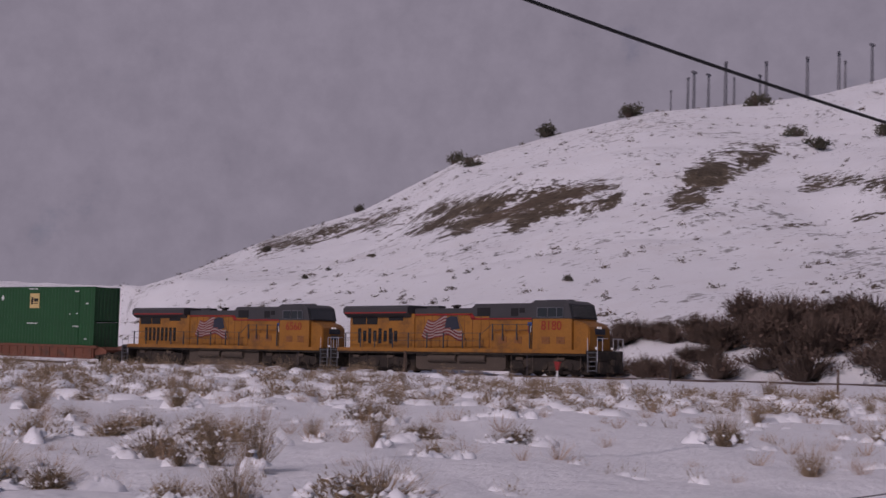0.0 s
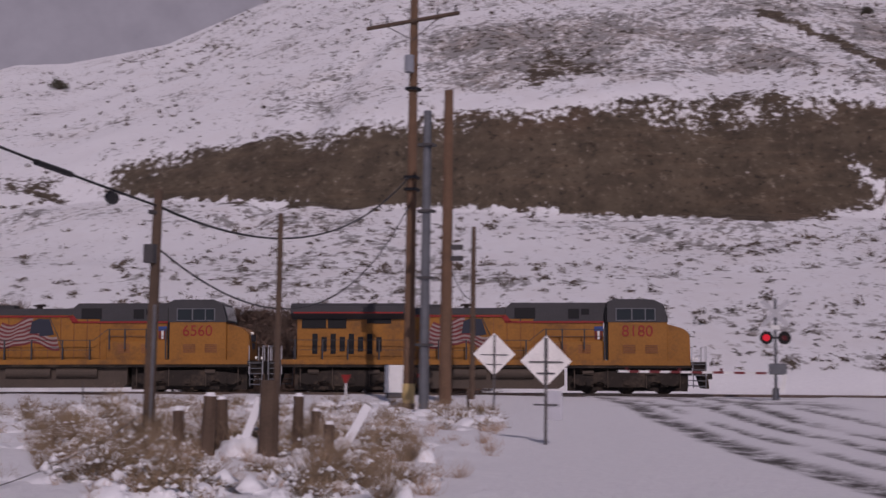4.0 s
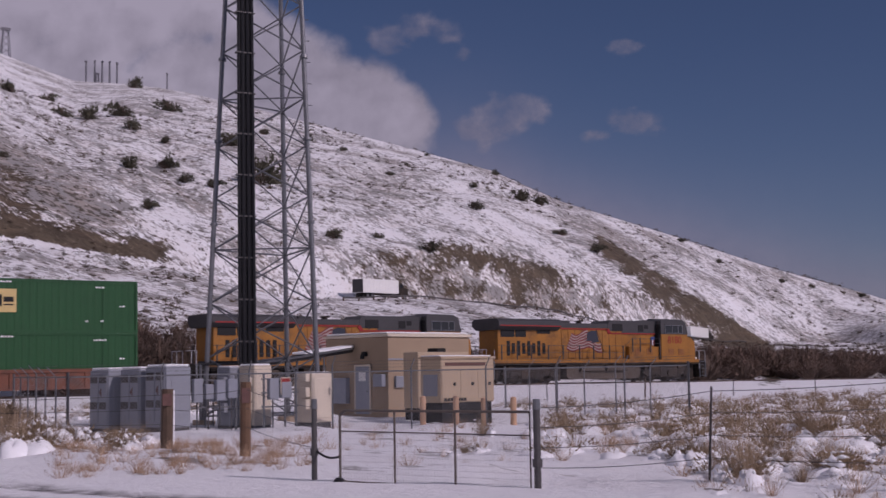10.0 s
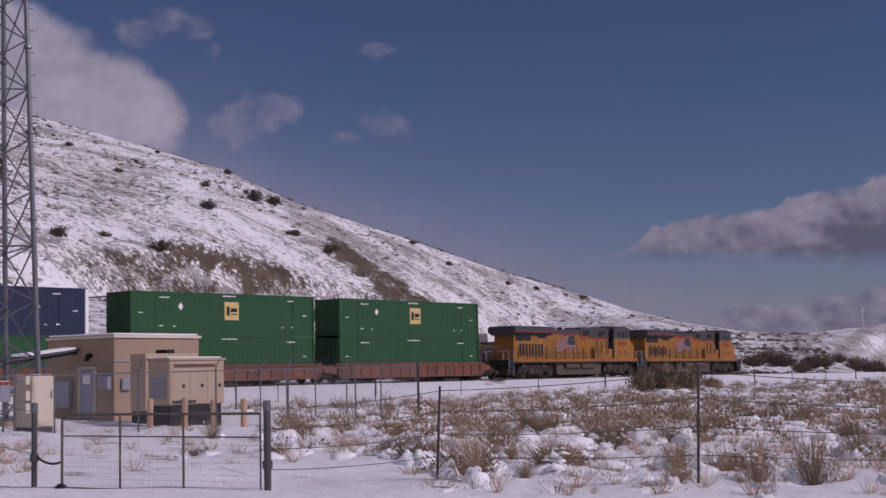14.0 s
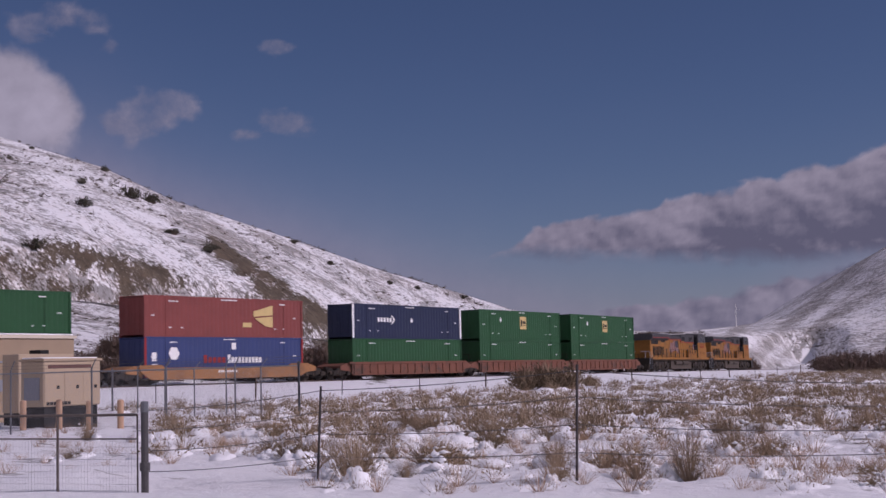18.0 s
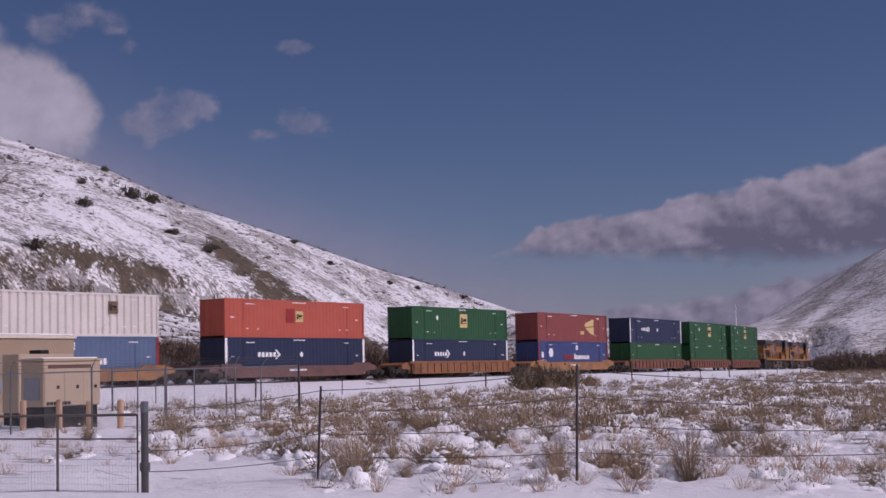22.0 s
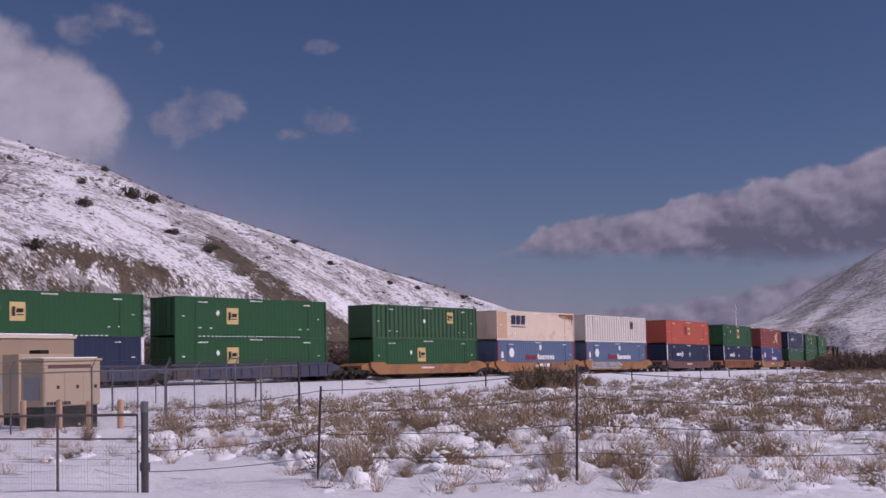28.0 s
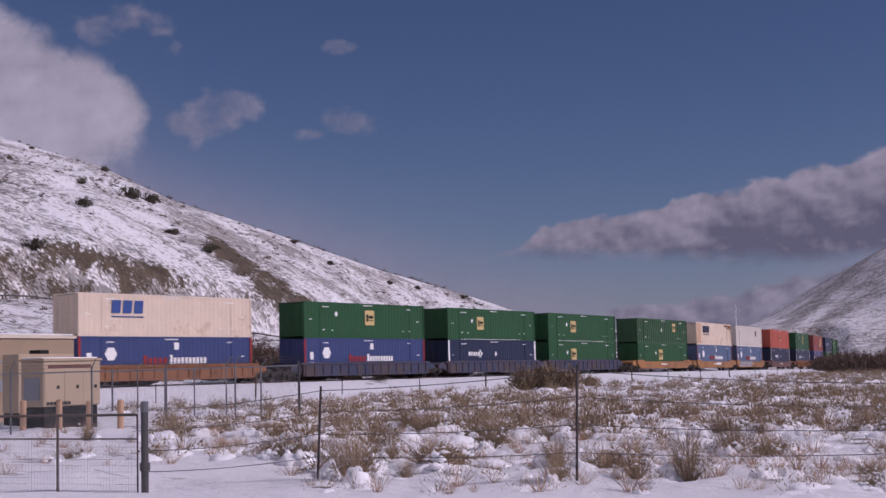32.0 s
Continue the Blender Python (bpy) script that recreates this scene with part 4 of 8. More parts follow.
# behind the leading number; car material, ribbed, lower and upper container with their marks
U = [-43.6, -62.21, -81.57, -103.78, -126.16, -149.04, -171.49, -190.37, -210.24, -232.34, -251.33, -271.22, -293.12]
CARS = [("car_brown", True, "c_green", "plain", "c_green", "square"), ("car_brown", True, "c_green", "plain", "c_green", "square"),
        ("car_brown", True, "c_green", "plain", "c_navy", "arrow"), ("car_yellow", False, "c_royal", "stack", "c_red", "fan"),
        ("car_rust", True, "c_navy", "arrow", "c_green", "square"), ("car_maroon", False, "c_navy", "arrow", "c_orange", "red_patch"),
        ("car_yellow", False, "c_blue", "stack", "c_white", "patch"), ("car_yellow", False, "c_blue", "stack", "c_cream", "rusty_word"),
        ("car_yellow", False, "c_green", "square_mid", "c_olive", "square_high"), ("car_blue", True, "c_green", "square_rear", "c_green", "square_rear"),
        ("car_blue", True, "c_navy", "arrow", "c_green", "square_rear"), ("car_blue", True, "c_royal", "stack", "c_green", "square"),
        ("car_rust", True, "c_royal", "stack", "c_cream", "big_word")]
JOINT = {0: (False, True), 1: (True, True), 2: (True, False), 6: (False, True), 7: (True, True), 8: (True, False), 9: (False, True), 10: (True, True), 11: (True, False)}


def build_cars():
    rnd = random.Random(5)
    proto_c = {}
    for k, (mat, ribbed, low, low_mark, top, top_mark) in enumerate(CARS):
        mid = U[k] - 9.1
        front_joint, rear_joint = JOINT.get(k, (False, False))
        ends = 1.35
        car = well_car(mat, ribbed, ends, trucks=(True, not rear_joint), words=not ribbed)
        MOVERS.append((car, mid, 0.0))
        for color, mark, z in ((low, low_mark, 0.45), (top, top_mark, 3.36)):
            key = (color, mark)
            ribs = 2 if color in ("c_white", "c_olive") else 1
            if key in proto_c:
                th = copy_thing(proto_c[key], Matrix())
            else:
                th, L, W, H = container(color, ribs)
                dress(th, color, L, W, H, mark, rnd)
                proto_c[key] = th
            MOVERS.append((th, mid, z))
    # graffiti panel on the sill of one ochre car, large white letters on the next
    car = MOVERS[2 + 6 * 3][0]
    decal("graffiti_panel", car, "graffiti", -7.1, 0.4, 0.46, 1.14, -1.446, "grey graffiti panel")
    bm = bmesh.new()
    r2 = random.Random(9)
    for q in range(22):
        x, z = r2.uniform(-6.8, 0.1), r2.uniform(0.58, 1.0)
        a = r2.uniform(-0.9, 0.9)
        w, hh = r2.uniform(0.15, 0.4), r2.uniform(0.03, 0.06)
        p0, p1 = (x - w * math.cos(a), z - w * math.sin(a) * 0.35), (x + w * math.cos(a), z + w * math.sin(a) * 0.35)
        prism(bm, [p0, p1, (p1[0], p1[1] + hh), (p0[0], p0[1] + hh)], -1.458 - q * 0.0006, -1.449)
    tagged(part("graffiti_strokes", bm, "tank", car, "dark graffiti strokes"), kind="stuff")
    car = MOVERS[2 + 7 * 3][0]
    for k in range(3):
        decal("letter_bar", car, "white", 0.1 + k * 0.72, 0.68 + k * 0.72, 0.72, 1.06, -1.446)


def locomotive(number, newer):
    """A six-axle road diesel; local origin on the rails under its middle, x ahead, -y towards the road."""
    th = thing("locomotive", "yellow and grey six-axle diesel freight locomotive with a painted flag" if newer else "older yellow and grey six-axle diesel freight locomotive, dusty", "locomotive", group="locomotives of the train")
    SILL = 1.62
    # frame and walkway
    bm = bmesh.new()
    box(bm, -10.9, 10.7, -1.5, 1.5, 1.28, 1.50, 0.02)
    part("frame", bm, "black", th)
    for sy in (-1, 1):
        bm = bmesh.new()
        box(bm, -10.3, 10.2, sy * 1.53 - 0.03, sy * 1.53 + 0.03, 1.42, 1.66)
        part("sill_stripe", bm, "yellow", th, "yellow walkway sill")
    bm = bmesh.new()
    box(bm, -10.4, 10.3, -1.5, 1.5, 1.5, 1.6)
    part("walkway", bm, "grey", th)
    # hood
    bm = bmesh.new()
    box(bm, -3.8, 5.95, -0.95, 0.95, 1.6, 4.02, 0.03)
    box(bm, 2.9, 6.05, -1.32, 1.32, 1.6, 2.62, 0.03)
    part("hood", bm, "yellow", th)
    bm = bmesh.new()
    z = 4.02
    box(bm, -3.8, 1.05, -0.96, 0.96, 3.93, 4.3, 0.03)
    prism(bm, [(1.05, 3.62), (6.1, 3.62), (6.1, 4.56), (1.35, 4.56), (1.05, 4.3)], -0.97, 0.97)
    part("hood_top", bm, "grey", th, "grey hood roof band")
    for sy in (-1, 1):
        bm = bmesh.new()
        box(bm, -3.9, 1.0, sy * 0.99 - 0.02, sy * 0.99 + 0.02, 3.84, 3.93)
        box(bm, 1.0, 6.0, sy * 0.99 - 0.02, sy * 0.99 + 0.02, 3.54, 3.63)
        prism(bm, [(0.8, 3.93), (1.1, 3.93), (1.4, 3.56), (1.05, 3.56)], sy * 0.99 - 0.02, sy * 0.99 + 0.02)
        part("red_stripe", bm, "red", th, "red dividing stripe")
    # hood doors as raised panels
    x = -3.6
    while x < 2.0:
        for sy in (-1, 1):
            bm = bmesh.new()
            box(bm, x, x + 0.62, sy * 0.955 - 0.02, sy * 0.955 + 0.02, 1.72, 3.75, 0.008)
            part("hood_door", bm, "yellow", th)
        bm = bmesh.new()
        box(bm, x + 0.635, x + 0.665, -0.958, -0.94, 1.72, 3.8)
        part("panel_seam", bm, "car_rust", th)
        x += 0.68
    for x0, x1, z0, z1 in ((1.5, 2.55, 3.75, 4.3), (4.2, 4.75, 3.75, 4.25), (4.85, 5.25, 3.95, 4.25)):
        for sy in (-1, 1):
            bm = bmesh.new()
            box(bm, x0, x1, sy * 0.975 - 0.02, sy * 0.975 + 0.02, z0, z1)
            part("intake_grille", bm, "dark", th)
    # radiator section with flared roof
    bm = bmesh.new()
    box(bm, -9.6, -3.75, -1.05, 1.05, 1.6, 3.95, 0.03)
    part("radiator_section", bm, "yellow", th)
    bm = bmesh.new()
    flare = 1.5 if newer else 1.45
    for seg_ in ((-9.85 if newer else -9.95, -4.0),):
        a = [(-1.05, 3.72), (-flare, 4.02), (-flare, 4.36), (-flare + 0.25, 4.52), (flare - 0.25, 4.52), (flare, 4.36), (flare, 4.02), (1.05, 3.72)]
        lo = [bm.verts.new((seg_[0], yy, zz)) for yy, zz in a]
        hi = [bm.verts.new((seg_[1], yy, zz)) for yy, zz in a]
        bm.faces.new(lo)
        bm.faces.new(hi[::-1])
        for k in range(len(a)):
            bm.faces.new((lo[k], hi[k], hi[(k + 1) % len(a)], lo[(k + 1) % len(a)]))
    bmesh.ops.recalc_face_normals(bm, faces=bm.faces)
    part("radiator_roof", bm, "grey", th, "grey overhanging radiator roof")
    for sy in (-1, 1):
        bm = bmesh.new()
        box(bm, -9.7, -4.1, sy * (flare + 0.005) - 0.012, sy * (flare + 0.005) + 0.012, 3.99, 4.07)
        part("roof_stripe", bm, "red", th)
    for x0, x1 in ((-9.35, -8.1), (-8.0, -7.05), (-6.0, -4.75)):
        for sy in (-1, 1):
            bm = bmesh.new()
            box(bm, x0, x1, sy * 1.06 - 0.02, sy * 1.06 + 0.02, 3.25 if x0 < -6.5 else 3.5, 3.75)
            part("radiator_grille", bm, "dark", th)
    for k in range(8):
        x0 = -8.8 + k * 0.47
        for sy in (-1, 1):
            bm = bmesh.new()
            zt = 2.98 - 0.16 * (k % 2 if newer else 0)
            box(bm, x0, x0 + 0.27, sy * 1.06 - 0.02, sy * 1.06 + 0.02, 1.95 + 0.13 * (k % 2 if newer else 0), zt)
            part("louvre_slot", bm, "dark", th)
    # roof fittings
    bm = bmesh.new()
    box(bm, -3.2, -2.2, -0.4, 0.4, 4.28, 4.5, 0.03)
    part("exhaust_stack", bm, "grey", th)
    bm = bmesh.new()
    box(bm, -1.1, -0.9, -0.2, 0.2, 4.28, 4.43)
    for q in (-0.16, 0.0, 0.16):
        rod(bm, (-1.3, q, 4.48), (-0.75, q, 4.5), 0.03, 0.07, 8)
    part("air_horn", bm, "black", th)
    # cab
    bm = bmesh.new()
    prism(bm, [(6.18, 1.6), (6.18, 4.55), (6.43, 4.68), (8.4, 4.66), (8.85, 4.45), (9.1, 3.45), (9.1, 1.6)], -1.45, 1.45)
    bmesh.ops.bevel(bm, geom=list(bm.edges), offset=0.03, segments=1, affect="EDGES")
    cab = part("cab", bm, "yellow", th)
    bm = bmesh.new()
    prism(bm, [(6.13, 3.56), (6.13, 4.57), (6.41, 4.71), (8.42, 4.69), (8.88, 4.47), (9.13, 3.56)], -1.47, 1.47)
    part("cab_roof", bm, "grey", cab, "grey upper cab and roof")
    # near-black slab stands in for the shade behind the cab
    bm = bmesh.new()
    box(bm, 6.06, 6.2, -1.35, 1.35, 1.7, 4.3)
    part("cab_rear_shade", bm, "dark", cab)
    for x0, x1 in ((6.6, 7.3), (7.4, 7.98), (8.05, 8.45)):
        for sy in (-1, 1):
            bm = bmesh.new()
            box(bm, x0, x1, sy * 1.48 - 0.015, sy * 1.48 + 0.015, 3.66, 4.22)
            part("side_window", bm, "glass", cab)
    for sy in (-1, 1):
        bm = bmesh.new()
        for zz in (3.63, 4.22):
            box(bm, 6.55, 8.5, sy * 1.49 - 0.02, sy * 1.49 + 0.02, zz, zz + 0.04)
        for xx in (6.55, 7.33, 7.99, 8.47):
            box(bm, xx, xx + 0.05, sy * 1.49 - 0.02, sy * 1.49 + 0.02, 3.63, 4.26)
        part("window_frame", bm, "galv", cab)
    bm = bmesh.new()
    for y0 in (-1.25, -0.42, 0.42):
        prism(bm, [(8.92, 4.38), (8.96, 4.38), (9.15, 3.66), (9.11, 3.66)], y0, y0 + 0.82)
    part("windscreen", bm, "glass", cab)
    bm = bmesh.new()
    for q in range(5):
        box(bm, 6.5 + q * 0.36, 6.74 + q * 0.36, -0.3, 0.3, 4.66, 4.78)
    part("roof_units", bm, "grey", cab)
    # nose
    bm = bmesh.new()
    for y0, y1, cut_ in ((-1.2, 1.2, 0.0),):
        prism(bm, [(9.0, 1.6), (9.0, 3.5), (9.9, 3.26), (10.2, 3.0), (10.25, 1.6)], y0, y1)
    bmesh.ops.bevel(bm, geom=list(bm.edges), offset=0.06, segments=2, affect="EDGES")
    nose = part("nose", bm, "yellow", th)
    bm = bmesh.new()
    prism(bm, [(10.23, 2.6), (10.27, 2.6), (10.27, 2.95), (10.2, 2.95)], -0.55, 0.55)
    box(bm, 10.24, 10.28, -0.35, 0.35, 2.2, 2.5)
    part("wing_emblem", bm, "navy_flag", nose, "blue winged emblem")
    for yy in (-0.14, 0.14):
        bm = bmesh.new()
        rod(bm, (10.12, yy, 3.0), (10.22, yy, 3.0), 0.09, seg=12)
        part("headlight", bm, "headlight", nose)
    for yy in (-0.9, 0.9):
        bm = bmesh.new()
        rod(bm, (10.5, yy, 1.75), (10.6, yy, 1.75), 0.07, seg=12)
        part("ditch_light", bm, "headlight", nose)
    # ends, steps, pilot
    for sx in (-1, 1):
        bm = bmesh.new()
        box(bm, sx * 10.3, sx * 11.0, -1.45, 1.45, 0.95, 1.6, 0.03)
        prism(bm, [(sx * 10.9, 0.28), (sx * 11.12, 0.28), (sx * 11.05, 0.95), (sx * 10.7, 0.95)], -1.35, 1.35)
        part("pilot", bm, "black", th)
        bm = bmesh.new()
        rod(bm, (sx * 10.9, 0, 0.9), (sx * 11.25, 0, 0.9), 0.13, seg=8)
        box(bm, sx * 11.15, sx * 11.4, -0.16, 0.16, 0.74, 1.08)
        part("coupler", bm, "black", th)
        for sy in (-1, 1):
            bm = bmesh.new()
            for k in range(5):
                zz = 0.38 + 0.27 * k
                xx = sx * (10.35 + 0.0 * k)
                box(bm, xx - sx * 0.0, xx + sx * 0.58, sy * 1.5 - 0.14, sy * 1.5 + 0.04, zz, zz + 0.04)
            for xx in (10.33, 10.95):
                box(bm, sx * xx - 0.02, sx * xx + 0.02, sy * 1.5 - 0.05, sy * 1.5 + 0.05, 0.3, 1.55)
            part("step_ladder", bm, "galv", th, "grey end steps")
            bm = bmesh.new()
            pts = [(10.3, 0.9), (10.28, 2.55), (10.5, 2.6)]
            for xx in (10.28, 10.98):
                rod(bm, (sx * xx, sy * 1.48, 0.9), (sx * xx, sy * 1.48, 2.35), 0.022, seg=6)
            rod(bm, (sx * 10.98, sy * 1.48, 2.35), (sx * 10.98, sy * 0.3, 2.35), 0.02, seg=6)
            rod(bm, (sx * 10.98, sy * 0.9, 1.55), (sx * 10.98, sy * 0.9, 2.35), 0.02, seg=6)
            part("end_handrail", bm, "rail_pale", th)
    # side handrails
    for sy in (-1, 1):
        xs = [-9.6, -8.2, -6.9, -5.3, -3.9, -2.3, -0.9, 0.7, 2.1]
        bm = bmesh.new()
        rod(bm, (-9.9, sy * 1.47, 2.65), (2.3, sy * 1.47, 2.65), 0.018, seg=5)
        rod(bm, (-9.9, sy * 1.47, 2.15), (2.3, sy * 1.47, 2.15), 0.014, seg=5)
        rod(bm, (2.3, sy * 1.47, 2.65), (3.0, sy * 1.47, 3.2), 0.018, seg=5)
        rod(bm, (3.0, sy * 1.47, 3.2), (6.05, sy * 1.47, 3.2), 0.018, seg=5)
        rod(bm, (3.0, sy * 1.47, 2.85), (6.05, sy * 1.47, 2.85), 0.014, seg=5)
        part("handrail", bm, "grey", th)
        for x in xs:
            bm = bmesh.new()
            box(bm, x - 0.035, x + 0.035, sy * 1.47 - 0.03, sy * 1.47 + 0.03, 1.55, 2.68)
            part("stanchion", bm, "grey", th)
        for x in (3.1, 3.9, 5.0, 6.0):
            bm = bmesh.new()
            box(bm, x - 0.035, x + 0.035, sy * 1.47 - 0.03, sy * 1.47 + 0.03, 2.2 if x < 5.5 else 1.7, 3.24)
            part("stanchion", bm, "grey", th)
    # small louvres low on the cab and hood
    for x0 in (3.5, 4.7, 6.9, 8.0):
        yb = 1.33 if x0 < 6 else 1.465
        for sy in (-1, 1):
            bm = bmesh.new()
            for k in range(5):
                box(bm, x0, x0 + 0.62, sy * yb - 0.012, sy * yb + 0.012, 2.02 + 0.09 * k, 2.07 + 0.09 * k)
            part("side_louvre", bm, "car_rust", th)
    # fuel tank and air reservoirs
    bm = bmesh.new()
    prism(bm, [(-3.4, 0.42), (-3.4, 1.32), (4.0, 1.32), (4.0, 0.42), (3.7, 0.24), (-3.1, 0.24)], -1.25, 1.25)
    part("fuel_tank", bm, "tank", th, "dusty brown fuel tank")
    for x0, x1 in ((-2.2, 0.1), (0.4, 2.5)):
        for sy in (-1, 1):
            bm = bmesh.new()
            rod(bm, (x0, sy * 1.3, 1.0), (x1, sy * 1.3, 1.0), 0.24, seg=14)
            part("air_reservoir", bm, "tank", th)
    for x in (-6.75, 7.1):
        truck(th, x, 3, 0.53)
        bm = bmesh.new()
        for sy in (-1, 1):
            prism(bm, [(x - 2.75, 0.62), (x - 2.6, 0.95), (x - 1.0, 1.12), (x + 1.0, 1.12), (x + 2.6, 0.95), (x + 2.75, 0.62), (x + 2.3, 0.38), (x + 1.3, 0.62), (x + 0.9, 0.34),
                       (x - 0.9, 0.34), (x - 1.3, 0.62), (x - 2.3, 0.38)], sy * 1.2 - 0.08, sy * 1.2 + 0.08)
        # dark block between the castings, added for running gear and underside shade
        box(bm, x - 2.95, x + 3.0, -0.95, 0.95, 0.14, 1.3)
        part("casting_and_shade_fill", bm, "black", th)
        for q in (-1.85, 0.0, 1.85):
            bm = bmesh.new()
            rod(bm, (x + q, -1.36, 0.62), (x + q, -1.2, 0.62), 0.2, seg=12)
            part("journal_cap", bm, "black", th)
        for q in (-2.2, 0.9):
            bm = bmesh.new()
            rod(bm, (x + q, -1.3, 1.05), (x + q + 0.55, -1.3, 1.05), 0.11, seg=10)
            part("brake_cylinder", bm, "tank", th)
        for q in (-2.6, -0.95, 0.95, 2.6):
            bm = bmesh.new()
            rod(bm, (x + q, -1.32, 0.3), (x + q, -1.32, 1.25), 0.025, seg=5)
            part("sand_pipe", bm, "tank", th)
    # flag on the hood side
    for sy in (-1,):
        y = sy * 0.985
        nst, cols = 13, 22
        x0, x1 = -2.6, 0.05
        for k, mt in ((0, "flag_red"), (1, "flag_white")):
            bm = bmesh.new()
            for st in range(nst):
                if st % 2 != k:
                    continue
                for c_ in range(cols):
                    xa, xb = x0 + (x1 - x0) * c_ / cols, x0 + (x1 - x0) * (c_ + 1) / cols
                    q = lambda xx, r_: (2.42 - 0.18 * math.sin((xx - x0) * 3.2) - 0.05 * (xx - x0) + 1.18 * (1 - r_ / nst) + 0.13 * (xx - x0) * (1 - r_ / nst))
                    sh = lambda xx, r_: xx - 0.55 * ((r_ / nst) if xx < -1.6 else 0) + 0.35 * (r_ / nst) * (xx - x0) / (x1 - x0)
                    if c_ > cols * 0.56 and st < 7:
                        continue
                    v = [bm.verts.new((sh(xx, r_), y - 0.012, q(xx, r_))) for xx, r_ in ((xa, st), (xb, st), (xb, st + 1), (xa, st + 1))]
                    bm.faces.new(v)
            bmesh.ops.recalc_face_normals(bm, faces=bm.faces)
            part("flag_stripes", bm, mt, th, "waving striped flag painted on the hood")
        bm = bmesh.new()
        a_ = x0 + (x1 - x0) * 0.54
        pts = [(a_, 3.0), (a_ + 0.1, 3.62), (a_ + 0.5, 3.78), (x1 - 0.2, 3.74), (x1 + 0.05, 2.95), (x1 - 0.7, 2.86), (a_ + 0.5, 3.02)]
        bm.faces.new([bm.verts.new((px, y - 0.016, pz)) for px, pz in pts])
        part("flag_canton", bm, "navy_flag", th)
        bm = bmesh.new()
        rod(bm, (x1 - 0.2, y - 0.01, 3.85), (x1 + 0.55, y - 0.01, 2.2), 0.02, seg=5)
        part("flag_staff", bm, "galv_dull", th)
        bm = bmesh.new()
        prism(bm, [(5.5, 3.36), (5.95, 3.36), (5.95, 3.14), (5.5, 3.14)], -1.0, -0.985)
        part("shield_emblem", bm, "logo_blue", th)
        for q in range(3):
            decal("shield_stripe", th, "flag_red" if q != 1 else "white", 5.52 + q * 0.14, 5.63 + q * 0.14, 2.72, 3.14, -0.992)
        lettering("road_number", number, 0.78, "red", cab, pose(7.62, -1.475, 3.1, 90, 0, 0), "red painted road number")
    return th


# ---------------------------------------------------------------- the line itself
def build_line():
    n = len(S)
    hx, hy = np.gradient(TX), np.gradient(TY)
    ln = np.hypot(hx, hy)
    nx, ny = -hy / ln, hx / ln
    for off in (-0.7525, 0.7525):
        prof = [(-0.07, -0.18), (-0.07, -0.15), (-0.02, -0.12), (-0.035, -0.03), (-0.035, 0.0), (0.035, 0.0), (0.035, -0.03), (0.02, -0.12), (0.07, -0.15), (0.07, -0.18)]
        verts, faces = [], []
        for k in range(n):
            for a, z in prof:
                verts.append((TX[k] + nx[k] * (off + a), TY[k] + ny[k] * (off + a), TZ[k] + z))
        m = len(prof)
        for k in range(n - 1):
            for j in range(m):
                faces.append((k * m + j, k * m + (j + 1) % m, (k + 1) * m + (j + 1) % m, (k + 1) * m + j))
        tagged(raw("rail", verts, faces, "rail_steel"), "steel running rail on a snowy bed", "rail", "running rails")
    verts, faces = [], []
    s = -200.0
    while s < 420:
        x, y, z = on_track(s)
        i = int(np.argmin(abs(S - s)))
        ux, uy = hx[i] / ln[i], hy[i] / ln[i]
        b0 = len(verts)
        for a, c in ((-0.12, -1.3), (0.12, -1.3), (0.12, 1.3), (-0.12, 1.3)):
            for zz in (-0.36, -0.185):
                verts.append((x + ux * a - uy * c, y + uy * a + ux * c, z + zz))
        for q in ((0, 2, 3, 1), (2, 4, 5, 3), (4, 6, 7, 5), (6, 0, 1, 7), (1, 3, 5, 7)):
            faces.append(tuple(b0 + w for w in q))
        s += 0.6
    tagged(raw("sleepers", verts, faces, "wood"), "dark timber sleepers under the rails", "sleepers", kind="stuff")


build_line()
LOCOS = [(locomotive("8180", True), -7.62), (locomotive("6560", False), -22.3 - 7.62)]
for ob, off in LOCOS:
    MOVERS.append((ob, off, 0.0))
build_cars()


# ---------------------------------------------------------------- poles, wires, signs by the road
def polar(az, d, z=None):
    p = spot(az, d)
    return p if z is None else Vector((p.x, p.y, z))


def utility_pole(name, label, az, d, tall, r0, r1, mat="wood", lean=(0.0, 0.0)):
    p = polar(az, d)
    th = thing(name, label, "pole", Matrix.Translation(p))
    bm = bmesh.new()
    rod(bm, (0, 0, -0.3), (lean[0], lean[1], tall), r0, r1, 12)
    part("shaft", bm, mat, th)
    return th, p + Vector((lean[0], lean[1], tall))


def hang(name, label, a, c, sag, r, mat="cable", n=24, group="overhead cables"):
    """A cable between two points, hanging by sag."""
    a, c = Vector(a), Vector(c)
    cu = [a.lerp(c, k / n) - Vector((0, 0, sag * 4 * (k / n) * (1 - k / n))) for k in range(n + 1)]
    bm = bmesh.new()
    tube(bm, cu, r)
    ob = part(name, bm, mat)
    return tagged(ob, label, "cable", group)


